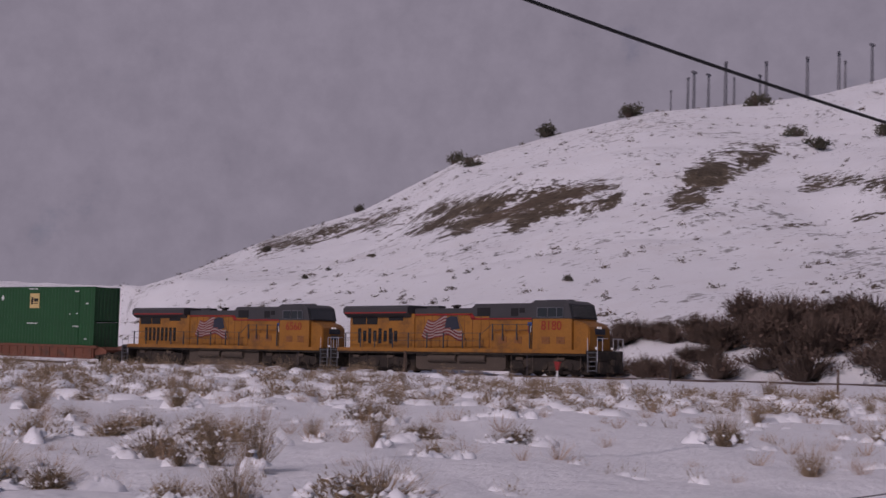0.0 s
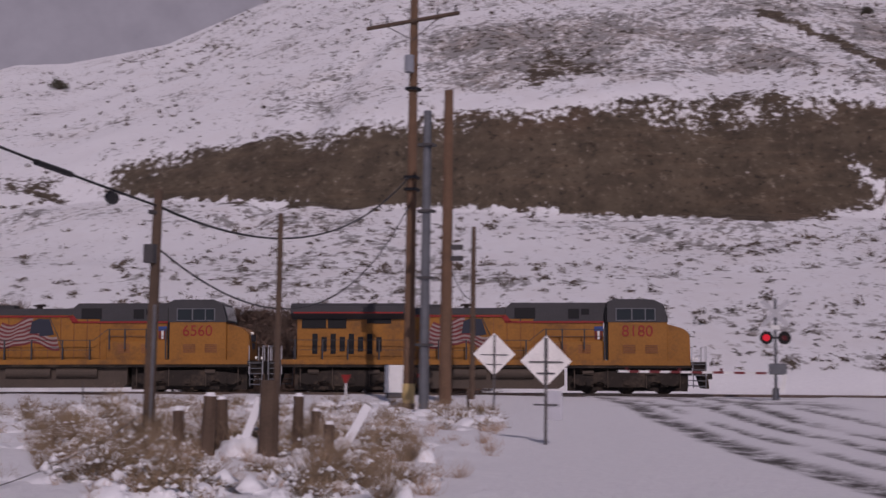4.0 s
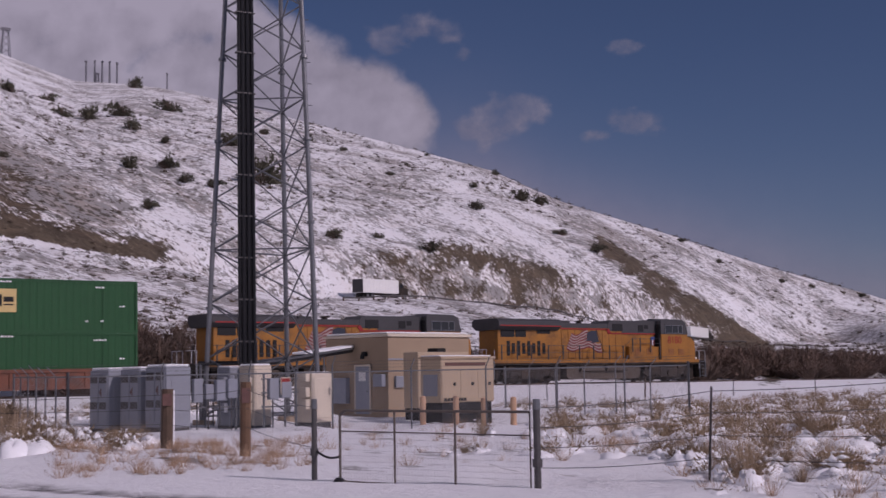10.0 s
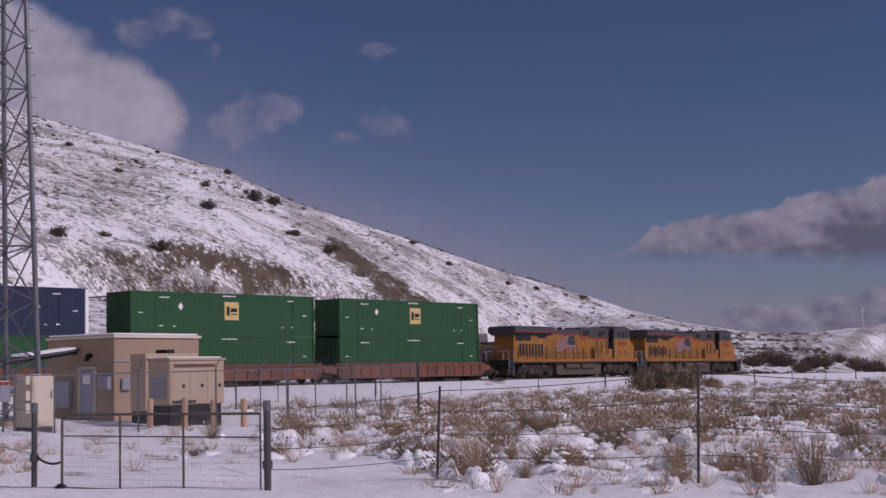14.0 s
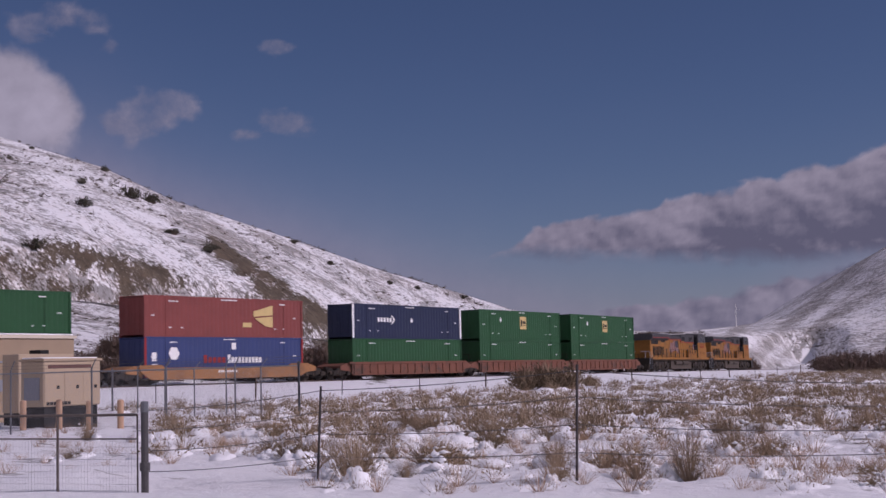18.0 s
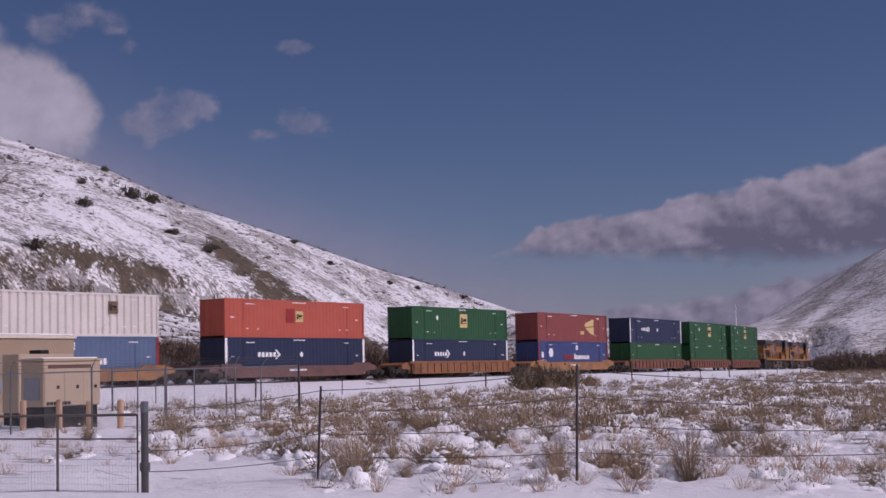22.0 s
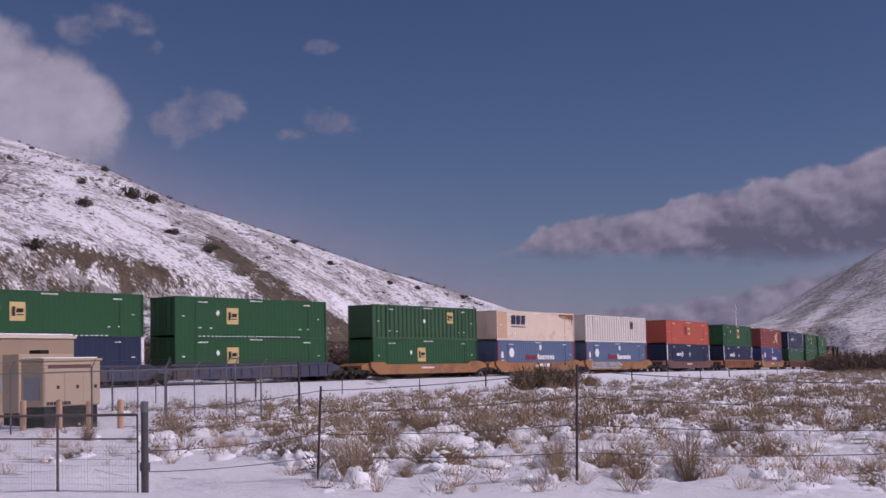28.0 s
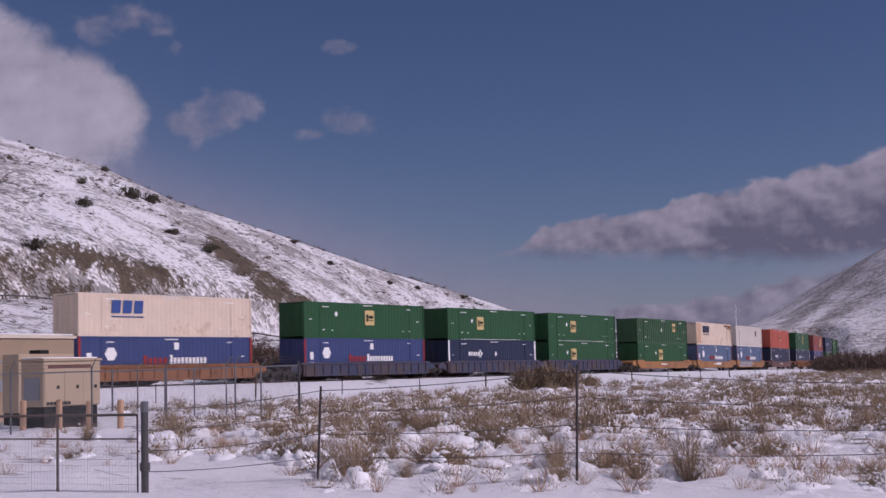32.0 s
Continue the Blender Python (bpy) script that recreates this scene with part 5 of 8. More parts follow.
def build_poles():
    th, top1 = utility_pole("service_pole", "slim weathered timber service pole carrying a thick cable", -34.3, 30.0, 5.5, 0.135, 0.10, lean=(0.05, 0.05))
    bm = bmesh.new()
    rod(bm, (0.0, -0.2, 5.0), (0.1, 0.1, 5.0), 0.05, seg=6)
    part("bracket", bm, "galv_dull", th)
    bm = bmesh.new()
    box(bm, -0.12, 0.12, -0.2, 0.0, 3.9, 4.3)
    part("junction_box", bm, "galv_dull", th)
    bm = bmesh.new()
    rod(bm, (0.12, -0.1, 0.0), (0.14, -0.08, 3.0), 0.035, seg=6)
    part("conduit", bm, "galv", th)
    th, top2 = utility_pole("thin_pole", "thin timber pole wired to a stout stub post", -29.08, 26.1, 4.65, 0.07, 0.05)
    bm = bmesh.new()
    rod(bm, (-0.12, -0.1, -0.3), (-0.1, -0.1, 1.45), 0.19, 0.17, 10)
    part("stub_post", bm, "wood", th, "stout weathered stub post")
    th, top3 = utility_pole("power_pole", "tall brown timber power pole with a crossarm", -23.57, 55.5, 17.6, 0.24, 0.16, "wood_tan")
    ax = Vector((0.92, -0.1, 0.04)).normalized() * 2.2
    bm = bmesh.new()
    rod(bm, Vector((0, -0.2, 16.1)) - ax, Vector((0, -0.2, 16.1)) + ax, 0.09, seg=6)
    part("crossarm", bm, "wood", th)
    for k in (-0.92, -0.55, 0.55, 0.92):
        bm = bmesh.new()
        rod(bm, Vector((0, -0.2, 16.15)) + ax * k, Vector((0, -0.2, 16.45)) + ax * k, 0.05, 0.03, 8)
        part("insulator", bm, "galv_dull", th)
    for sx in (-1, 1):
        bm = bmesh.new()
        rod(bm, Vector((0, -0.2, 16.1)) + ax * 0.6 * sx, Vector((0, -0.15, 15.3)), 0.02, seg=5)
        part("brace", bm, "galv_dull", th)
    bm = bmesh.new()
    rod(bm, (-0.02, -0.4, 13.9), (-0.02, -0.4, 14.6), 0.2, seg=14)
    part("transformer", bm, "cab_grey", th, "grey transformer can")
    for z in (13.2, 9.5, 9.0):
        bm = bmesh.new()
        box(bm, -0.25, 0.25, -0.28, 0.28, z, z + 0.12)
        part("pole_band", bm, "cable", th)
    bm = bmesh.new()
    rod(bm, (0, 0, 0.3), (0, 0, 1.1), 0.255, seg=12)
    part("marker_wrap", bm, "logo_yellow", th, "yellow marker strip")
    th, top4 = utility_pole("riser_pole", "galvanised steel conduit riser standing beside a power pole", -22.93, 52.5, 11.8, 0.2, 0.15, "galv")
    for z in (2.6, 5.2, 7.8, 10.4):
        bm = bmesh.new()
        box(bm, -0.3, 0.3, -0.24, 0.24, z, z + 0.1)
        part("strap", bm, "galv_dull", th)
    th, top5 = utility_pole("power_pole", "brown timber power pole without a crossarm", -22.03, 61.0, 14.2, 0.29, 0.2, "wood_tan")
    bm = bmesh.new()
    for z in (6.4, 6.9):
        box(bm, -0.1, 0.75, -0.1, 0.1, z, z + 0.22)
    part("hardware", bm, "galv_dull", th)
    th, top6 = utility_pole("thin_pole", "thin dark timber pole near the railway", -20.9, 63.0, 8.0, 0.14, 0.1)
    tp = top1 - Vector((0, 0, 0.35))
    away = Vector((-12.5, -4.0, 7.9))
    c = hang("overhead_cable", "thick black overhead cable running to a service pole", tp, away, 0.4, 0.026, n=36)
    near = tp.lerp(away, 0.075) - Vector((0, 0, 0.11))
    bm = bmesh.new()
    rod(bm, near - Vector((0, 0, 0.16)), near - Vector((0.05, -0.15, 0.17)), 0.13, seg=12)
    part("splice_case", bm, "cable", c)
    bm = bmesh.new()
    q = tp.lerp(away, 0.13) - Vector((0, 0, 0.13))
    rod(bm, q - Vector((0, 0, 0.05)), tp.lerp(away, 0.175) - Vector((0, 0, 0.25)), 0.06, seg=8)
    part("dead_end_clamp", bm, "cable", c)
    th, _ = utility_pole("service_pole", "slim weathered timber service pole carrying a thick cable", math.degrees(math.atan2(-12.5, -4.0)), 13.1, 8.0, 0.13, 0.1)
    t3 = polar(-23.57, 55.5)
    hang("overhead_cable", "black cable sagging between two poles", tp, t3 + Vector((0, -0.2, 9.6)), 1.5, 0.03)
    hang("overhead_cable", "thin sagging wire between two poles", top1 - Vector((0, 0, 1.25)), t3 + Vector((0, -0.2, 8.4)), 2.6, 0.022)
    hang("guy_wire", "slack wire trailing from a pole over the snow", polar(-34.3, 30.0) + Vector((0, 0, 0.75)), polar(-47.0, 15.0) + Vector((0, 0, 0.25)), 0.4, 0.008, "wire")
    hang("overhead_cable", "thin wire between two poles", top5 - Vector((0, 0, 7.6)), top6 - Vector((0, 0, 3.4)), 0.5, 0.02)
    # equipment cabinet by the poles
    p = polar(-24.16, 64.0)
    th = thing("equipment_cabinet", "small white steel equipment cabinet on a post by the railway", "cabinet", Matrix.Translation(p) @ pose(0, 0, 0, 0, 0, 22))
    bm = bmesh.new()
    box(bm, -0.45, 0.45, -0.25, 0.25, 0.25, 1.55, 0.03)
    part("body", bm, "white", th)
    bm = bmesh.new()
    box(bm, -0.42, 0.42, -0.27, -0.25, 0.3, 1.5)
    part("door", bm, "white", th)
    bm = bmesh.new()
    box(bm, -0.4, 0.4, -0.2, 0.2, -0.2, 0.26)
    part("plinth", bm, "galv_dull", th)


def diamond_sign(az, d, zc, r, plate):
    p = polar(az, d)
    th = thing("road_sign", "bare aluminium back of a diamond road sign on a steel post", "sign", Matrix.Translation(p) @ pose(0, 0, 0, 0, 0, -az + 6), "diamond road signs")
    zc -= p.z
    bm = bmesh.new()
    box(bm, -0.035, 0.035, -0.06, 0.0, -0.3, zc + r * 0.9)
    part("post", bm, "galv_dull", th)
    bm = bmesh.new()
    prism(bm, [(-r, zc), (0, zc + r), (r, zc), (0, zc - r)], 0.0, 0.006)
    part("panel", bm, "sign_back", th)
    for z in (zc - 0.04, zc - 0.5 * r):
        bm = bmesh.new()
        w = r * (0.66 if z > zc - 0.1 else 0.35)
        box(bm, -w, w, -0.03, 0.0, z, z + 0.035)
        part("bracket", bm, "galv_dull", th)
    if plate:
        bm = bmesh.new()
        box(bm, 0.04, 0.40, 0.0, 0.006, zc - 1.42, zc - 0.72)
        part("plate", bm, "sign_plate", th, "small white plate under the sign")
        bm = bmesh.new()
        box(bm, -0.3, 0.3, -0.03, 0.0, zc - 1.08, zc - 1.04)
        part("bracket", bm, "galv_dull", th)


def crossing_signal():
    p = polar(-8.4, 64.0) + Vector((0, 0, 0.22))
    th = thing("crossing_signal", "railway crossing signal with crossbuck, red lamps and lowered gate arm", "crossing signal", Matrix.Translation(p) @ pose(0, 0, 0, 0, 0, 9))
    bm = bmesh.new()
    rod(bm, (0, 0, -0.3), (0, 0, 4.4), 0.07, seg=10)
    part("mast", bm, "galv", th)
    bm = bmesh.new()
    rod(bm, (0, 0, -0.5), (0, 0, 0.35), 0.2, 0.14, 12)
    part("base", bm, "galv", th)
    for s_ in (-1, 1):
        bm = bmesh.new()
        d = Vector((0.58 * s_, 0, 0.58))
        a, c = Vector((0, -0.1 - 0.02 * s_, 3.75)) - d, Vector((0, -0.1 - 0.02 * s_, 3.75)) + d
        n = Vector((-d.z, 0, d.x)).normalized() * 0.11
        v = [bm.verts.new(q) for q in (a - n, a + n, c + n, c - n)]
        w = [bm.verts.new(q.co + Vector((0, 0.015, 0))) for q in v]
        bm.faces.new(v)
        bm.faces.new(w[::-1])
        for k in range(4):
            bm.faces.new((v[k], w[k], w[(k + 1) % 4], v[(k + 1) % 4]))
        bmesh.ops.recalc_face_normals(bm, faces=bm.faces)
        part("crossbuck_board", bm, "rail_pale", th, "white crossbuck board")
    decal("plate", th, "white", -0.22, 0.22, 3.0, 3.2, -0.1)
    bm = bmesh.new()
    rod(bm, (-0.5, -0.1, 2.62), (0.5, -0.1, 2.62), 0.04, seg=8)
    part("lamp_arm", bm, "cable", th)
    for sx in (-1, 1):
        bm = bmesh.new()
        rod(bm, (sx * 0.4, -0.16, 2.62), (sx * 0.4, -0.12, 2.62), 0.30, seg=20)
        pl = part("lamp_disc", bm, "dark", th, "black lamp background disc")
        bm = bmesh.new()
        rod(bm, (sx * 0.4, -0.2, 2.62), (sx * 0.4, -0.15, 2.62), 0.155 if sx < 0 else 0.12, seg=16)
        part("lamp_lens", bm, "lamp_lit" if sx < 0 else "lamp_red", pl, "lit red lens" if sx < 0 else "dark red lens")
    bm = bmesh.new()
    box(bm, -0.3, 0.5, -0.35, 0.25, 0.95, 1.45, 0.04)
    part("gate_mechanism", bm, "galv", th)
    for k in range(14):
        bm = bmesh.new()
        x0 = -0.4 - k * 0.48
        box(bm, x0 - 0.48, x0, -0.4, -0.36, 1.0 + 0.0 * k - 0.05, 1.1 - 0.05 + 0.01)
        part("gate_arm_section", bm, "white" if k % 2 else "flag_red", th)
    for k in (4, 8, 13):
        bm = bmesh.new()
        rod(bm, (-0.5 - k * 0.48, -0.38, 1.06), (-0.5 - k * 0.48, -0.38, 1.2), 0.06, seg=8)
        part("arm_lamp", bm, "lamp_red", th)
    bm = bmesh.new()
    prism(bm, [(0.35, 1.0), (0.5, 0.95), (0.38, 0.15), (0.12, 0.15)], -0.45, -0.3)
    part("counterweight", bm, "white", th)


def marker_post(az, d, tall, group):
    p = polar(az, d)
    th = thing("marker_post", "slim white marker post with a red cap in the snow", "post", Matrix.Translation(p), group)
    bm = bmesh.new()
    box(bm, -0.04, 0.04, -0.02, 0.02, -0.2, tall)
    part("stake", bm, "white", th)
    bm = bmesh.new()
    prism(bm, [(-0.24, tall + 0.06), (0.24, tall + 0.06), (0.04, tall - 0.34), (-0.04, tall - 0.34)], -0.035, 0.035)
    part("cap", bm, "red", th, "red cap")


def fence_stake(x, y, tall, lean, rnd, mat="tpost", r=0.028):
    z = height(x, y)
    th = thing("fence_post", "slim weathered stock fence post in the snow", "fence post", Matrix.Translation((x, y, z)), "line fence posts")
    bm = bmesh.new()
    rod(bm, (0, 0, -0.3), (lean[0], lean[1], tall), r, r * 0.9, 6)
    part("stake", bm, mat, th)
    return Vector((x, y, z)), Vector((lean[0], lean[1], tall))


def strands(name, label, pairs, heights, r=0.006, sag=0.05):
    """Barbed wire strands from post to post."""
    for hgt in heights:
        bm = bmesh.new()
        cu = []
        for (b0, u0), (b1, u1) in zip(pairs, pairs[1:]):
            a, c = b0 + u0 * hgt, b1 + u1 * hgt
            n = 8
            cu += [a.lerp(c, k / n) - Vector((0, 0, sag * 4 * (k / n) * (1 - k / n))) for k in range(n if b1 is not pairs[-1][0] else n + 1)]
        tube(bm, cu, r, 4)
        tagged(part(name, bm, "wire"), label, "wire", "barbed wire strands")


def build_fences():
    rnd = random.Random(3)
    # line fence on the near side of the railway
    k = 0
    s = -70.0
    hx, hy = np.gradient(TX), np.gradient(TY)
    while s < 330:
        x, y, _ = on_track(s)
        i = int(np.argmin(abs(S - s)))
        l = math.hypot(hx[i], hy[i])
        off = 13.0
        px, py = x + hy[i] / l * off, y - hx[i] / l * off
        if not (38 < s < 92):
            fence_stake(px, py, rnd.uniform(0.9, 1.3), (rnd.uniform(-0.08, 0.08), 0), rnd, "tpost" if k % 3 else "wood", 0.03 if k % 3 else 0.06)
        s += 8.5 if s < 200 else 11
        k += 1
    # stock fence from the gate to the right
    posts = [fence_stake(*polar(az, d).xy, tall, lean, rnd, "tpost", 0.024) for az, d, tall, lean in
             ((39.7, 22.7, 1.52, (0.10, -0.02)), (50.5, 21.2, 1.78, (0.09, -0.02)), (63.5, 22.0, 1.5, (-0.05, 0)))]
    g = polar(32.69, 22.1)
    strands("barbed_wire", "rusty barbed wire strand along the field", [(g, Vector((0, 0, 1.35)))] + posts, (0.95, 0.72, 0.48, 0.24))
    # stock fence left of the gate
    g = polar(23.38, 24.1)
    wood = []
    for az, d, tall, r, mat in ((20.52, 31.3, 1.68, 0.13, "wood_tan"), (17.33, 34.3, 1.45, 0.16, "wood"), (6.3, 46.0, 1.4, 0.08, "wood"), (0.8, 52.0, 1.35, 0.08, "wood")):
        p = polar(az, d)
        th = thing("timber_post", "stout weathered timber fence post with snow on one side", "fence post", Matrix.Translation(p), "timber fence posts")
        bm = bmesh.new()
        rod(bm, (0, 0, -0.3), (0.02, 0.0, tall), r, r * 0.94, 10)
        part("post", bm, mat, th)
        if r > 0.14:
            bm = bmesh.new()
            box(bm, r * 0.75, r * 1.12, -r * 0.6, r * 0.5, 0.0, tall * 0.98, 0.02)
            part("snow", bm, "snow_cap", th, "strip of clinging snow")
        if r > 0.1:
            bm = bmesh.new()
            box(bm, -r, r * 0.5, -r * 1.15, -r * 0.9, tall * 0.72, tall * 0.92)
            part("plate", bm, "car_maroon", th)
        wood.append((p, Vector((0.02, 0, tall))))
    strands("barbed_wire", "rusty barbed wire strand along the road", [(g, Vector((0, 0, 1.4)))] + wood, (0.9, 0.65, 0.4))
    # old posts and boards in the brush by the service pole
    for az, d, tall, r, lean, mat in ((-31.9, 27.0, 1.15, 0.16, (0.06, 0.0), "wood"), (-31.2, 27.3, 1.05, 0.14, (-0.1, 0.05), "wood"), (-28.2, 28.0, 1.2, 0.13, (0.03, 0.0), "wood"),
                                      (-26.9, 26.0, 0.7, 0.12, (0.0, 0.05), "wood"), (-27.5, 30.0, 0.9, 0.12, (0.05, 0), "wood"), (-33.0, 27.5, 0.9, 0.13, (-0.05, 0), "wood")):
        p = polar(az, d)
        th = thing("old_post", "broken weathered timber post standing in brush", "fence post", Matrix.Translation(p), "old timber posts")
        bm = bmesh.new()
        rod(bm, (0, 0, -0.3), (lean[0], lean[1], tall), r, r * 0.85, 8)
        part("timber", bm, mat, th)
        bm = bmesh.new()
        rod(bm, (lean[0], lean[1], tall - 0.02), (lean[0], lean[1], tall + 0.07), r * 0.8, r * 0.5, 8)
        part("snow", bm, "snow_cap", th, "cap of snow")
    for az, d, a in ((-30.6, 26.8, 0.35), (-26.6, 25.0, 0.5)):
        p = polar(az, d)
        th = thing("leaning_board", "snow-covered board leaning in the brush", "board", Matrix.Translation(p) @ pose(0, 0, 0, 0, math.degrees(a), 20), "leaning boards")
        bm = bmesh.new()
        box(bm, -0.09, 0.09, -0.02, 0.02, -0.2, 1.25)
        part("plank", bm, "wood", th)
        bm = bmesh.new()
        box(bm, -0.085, 0.085, -0.05, -0.02, -0.1, 1.24, 0.01)
        part("snow", bm, "snow_cap", th, "layer of snow")
    for az, d, tall in ((-55.6, 60.0, 0.95), (-23.0, 61.0, 1.2), (-26.2, 62.0, 1.15)):
        marker_post(az, d, tall, "red-capped marker posts")


# ---------------------------------------------------------------- the radio compound
E1, E2 = Vector((math.sin(radians(75)), math.cos(radians(75)), 0)), Vector((-math.cos(radians(75)), math.sin(radians(75)), 0))
TURN = 15.0      # local x along E1, y along E2


def at(p, z=0.0):
    return Matrix.Translation(Vector((p.x, p.y, p.z + z))) @ pose(0, 0, 0, 0, 0, TURN)


def snow_slab(bm, x0, x1, y0, y1, z, t=0.07):
    box(bm, x0, x1, y0, y1, z, z + t, t * 0.45)


def build_compound():
    # equipment shelter
    c = polar(26.49, 59.3)
    c.z = 0.15
    th = thing("equipment_shelter", "tan prefabricated equipment shelter with a grey door", "shelter", at(c))
    W, D, H = 5.0, 4.3, 3.5
    bm = bmesh.new()
    box(bm, 0, W, 0, D, -0.3, H - 0.12, 0.02)
    part("body", bm, "shelter", th)
    bm = bmesh.new()
    prism(bm, [(-0.08, H - 0.12), (W + 0.08, H - 0.12), (W + 0.08, H), (W / 2, H + 0.03), (-0.08, H)], -0.08, D + 0.08)
    part("roof", bm, "cab_tan", th)
    bm = bmesh.new()
    snow_slab(bm, 0.0, W, 0.05, D - 0.05, H + 0.02)
    part("roof_snow", bm, "snow_cap", th, "thin snow on the roof")
    bm = bmesh.new()
    box(bm, -0.05, 0.0, 1.2, 2.15, 0.0, 2.1)
    dr = part("door", bm, "door_grey", th, "pale grey steel door")
    bm = bmesh.new()
    for y0, y1, z0, z1 in ((1.12, 1.2, 0, 2.18), (2.15, 2.23, 0, 2.18), (1.2, 2.15, 2.1, 2.18)):
        box(bm, -0.06, 0.0, y0, y1, z0, z1)
    part("door_frame", bm, "cab_tan", dr)
    bm = bmesh.new()
    rod(bm, (-0.1, 1.32, 1.0), (-0.05, 1.32, 1.0), 0.04, seg=8)
    part("door_handle", bm, "galv", dr)
    bm = bmesh.new()
    box(bm, -0.07, -0.05, 1.45, 1.9, 1.45, 1.9)
    part("notice", bm, "white", dr)
    bm = bmesh.new()
    box(bm, -0.2, 0.0, 1.35, 1.6, 2.55, 2.75, 0.03)
    box(bm, -0.28, -0.15, 1.38, 1.57, 2.42, 2.6, 0.02)
    part("wall_lamp", bm, "dark", th)
    for y0, y1, z0, z1, m in ((2.6, 3.75, 0.45, 1.6, "door_grey"), (0.15, 0.75, 1.2, 1.75, "door_grey")):
        bm = bmesh.new()
        box(bm, -0.25, 0.0, y0, y1, z0, z1, 0.02)
        part("wall_panel", bm, m, th, "grey electrical panel")
    bm = bmesh.new()
    box(bm, 0.0, W, -0.03, 0.0, 2.35, 2.42)
    box(bm, 0.35, 0.85, -0.14, 0.0, 1.15, 1.65, 0.02)
    part("wall_trim", bm, "cab_grey", th)
    # wall air conditioner block
    bm = bmesh.new()
    q = polar(27.75, 55.0)
    q.z = 0.15
    tb = thing("air_conditioner", "tan outdoor air conditioning cabinet beside the shelter", "cabinet", at(q))
    box(bm, 0, 2.9, 0, 0.9, 0.35, 2.62, 0.03)
    part("body", bm, "gen", tb)
    bm = bmesh.new()
    box(bm, 0.05, 2.85, 0.05, 0.85, -0.2, 0.36)
    part("plinth", bm, "dark", tb)
    bm = bmesh.new()
    for k in range(10):
        box(bm, 0.3, 2.6, -0.02, 0.0, 1.2 + 0.12 * k, 1.26 + 0.12 * k)
    part("louvres", bm, "gen", tb)
    bm = bmesh.new()
    box(bm, 1.3, 1.75, 0.2, 0.8, 2.62, 2.78)
    part("vent", bm, "dark", tb)
    # generator
    q = polar(28.72, 50.0)
    q.z = 0.15
    tg = thing("generator", "tan steel standby generator enclosure on a dark base tank", "generator", at(q))
    bm = bmesh.new()
    box(bm, 0, 2.8, 0, 1.15, 0.66, 2.3, 0.04)
    part("enclosure", bm, "gen", tg)
    bm = bmesh.new()
    prism(bm, [(-0.04, 2.28), (2.84, 2.28), (2.84, 2.36), (-0.04, 2.36)], -0.04, 1.19)
    part("lid", bm, "gen", tg)
    bm = bmesh.new()
    snow_slab(bm, 0, 2.75, 0.1, 1.1, 2.36, 0.05)
    part("lid_snow", bm, "snow_cap", tg, "thin snow on the lid")
    bm = bmesh.new()
    box(bm, 0.1, 2.7, 0.08, 1.07, -0.2, 0.66)
    part("base_tank", bm, "dark", tg, "dark base tank")
    bm = bmesh.new()
    box(bm, 0.2, 2.3, -0.02, 0.01, 2.02, 2.14)
    part("vent_slot", bm, "car_maroon", tg)
    for x0, x1 in ((0.05, 0.95), (0.99, 1.86), (1.9, 2.75)):
        bm = bmesh.new()
        box(bm, x0, x1, -0.014, 0.0, 0.78, 1.9, 0.005)
        dd = part("access_door", bm, "gen", tg)
        if x0 < 2:
            bm = bmesh.new()
            box(bm, x0 + 0.55, x0 + 0.68, -0.03, -0.012, 1.28, 1.4)
            part("latch", bm, "dark", dd)
    bm = bmesh.new()
    for k in range(7):
        box(bm, 0.12 + k * 0.17, 0.25 + k * 0.17, -0.022, -0.012, 0.72, 0.83)
    part("maker_bars", bm, "dark", tg)
    bm = bmesh.new()
    box(bm, -0.03, 0.0, 0.2, 0.95, 0.9, 1.7)
    part("control_panel", bm, "cab_grey", tg)
    # bollards
    for az, d in ((27.93, 47.0), (29.32, 46.6), (30.5, 46.4), (31.73, 46.2)):
        p = polar(az, d)
        tb = thing("bollard", "faded orange steel bollard guarding the generator", "bollard", Matrix.Translation(p), "bollards by the generator")
        bm = bmesh.new()
        rod(bm, (0, 0, -0.3), (0, 0, 0.92), 0.105, seg=14)
        bmesh.ops.create_uvsphere(bm, u_segments=12, v_segments=6, radius=0.105, matrix=Matrix.Translation((0, 0, 0.92)) @ Matrix.Diagonal((1, 1, 0.5, 1)))
        part("pipe", bm, "bollard", tb)
    # grey cabinets in a row
    for az, d in ((15.0, 47.4), (16.25, 46.2), (17.3, 45.0)):
        p = polar(az, d)
        tb = thing("telecom_cabinet", "tall grey steel telecom cabinet with snow on top", "cabinet", at(p), "grey telecom cabinets")
        bm = bmesh.new()
        box(bm, 0, 0.95, 0, 1.25, 0.12, 2.1, 0.03)
        part("body", bm, "cab_grey", tb)
        bm = bmesh.new()
        box(bm, 0.03, 0.92, 0.03, 1.22, -0.2, 0.14)
        part("plinth", bm, "galv_dull", tb)
        for y0, y1 in ((0.06, 0.6), (0.65, 1.19)):
            bm = bmesh.new()
            box(bm, -0.03, 0.0, y0, y1, 0.3, 1.95, 0.01)
            dd = part("door", bm, "cab_grey", tb)
            bm = bmesh.new()
            box(bm, -0.045, -0.03, y0 + 0.05, y1 - 0.05, 1.66, 1.92)
            part("vent", bm, "galv_dull", dd)
            bm = bmesh.new()
            box(bm, -0.045, -0.03, y0 + 0.05, y1 - 0.05, 0.78, 1.02)
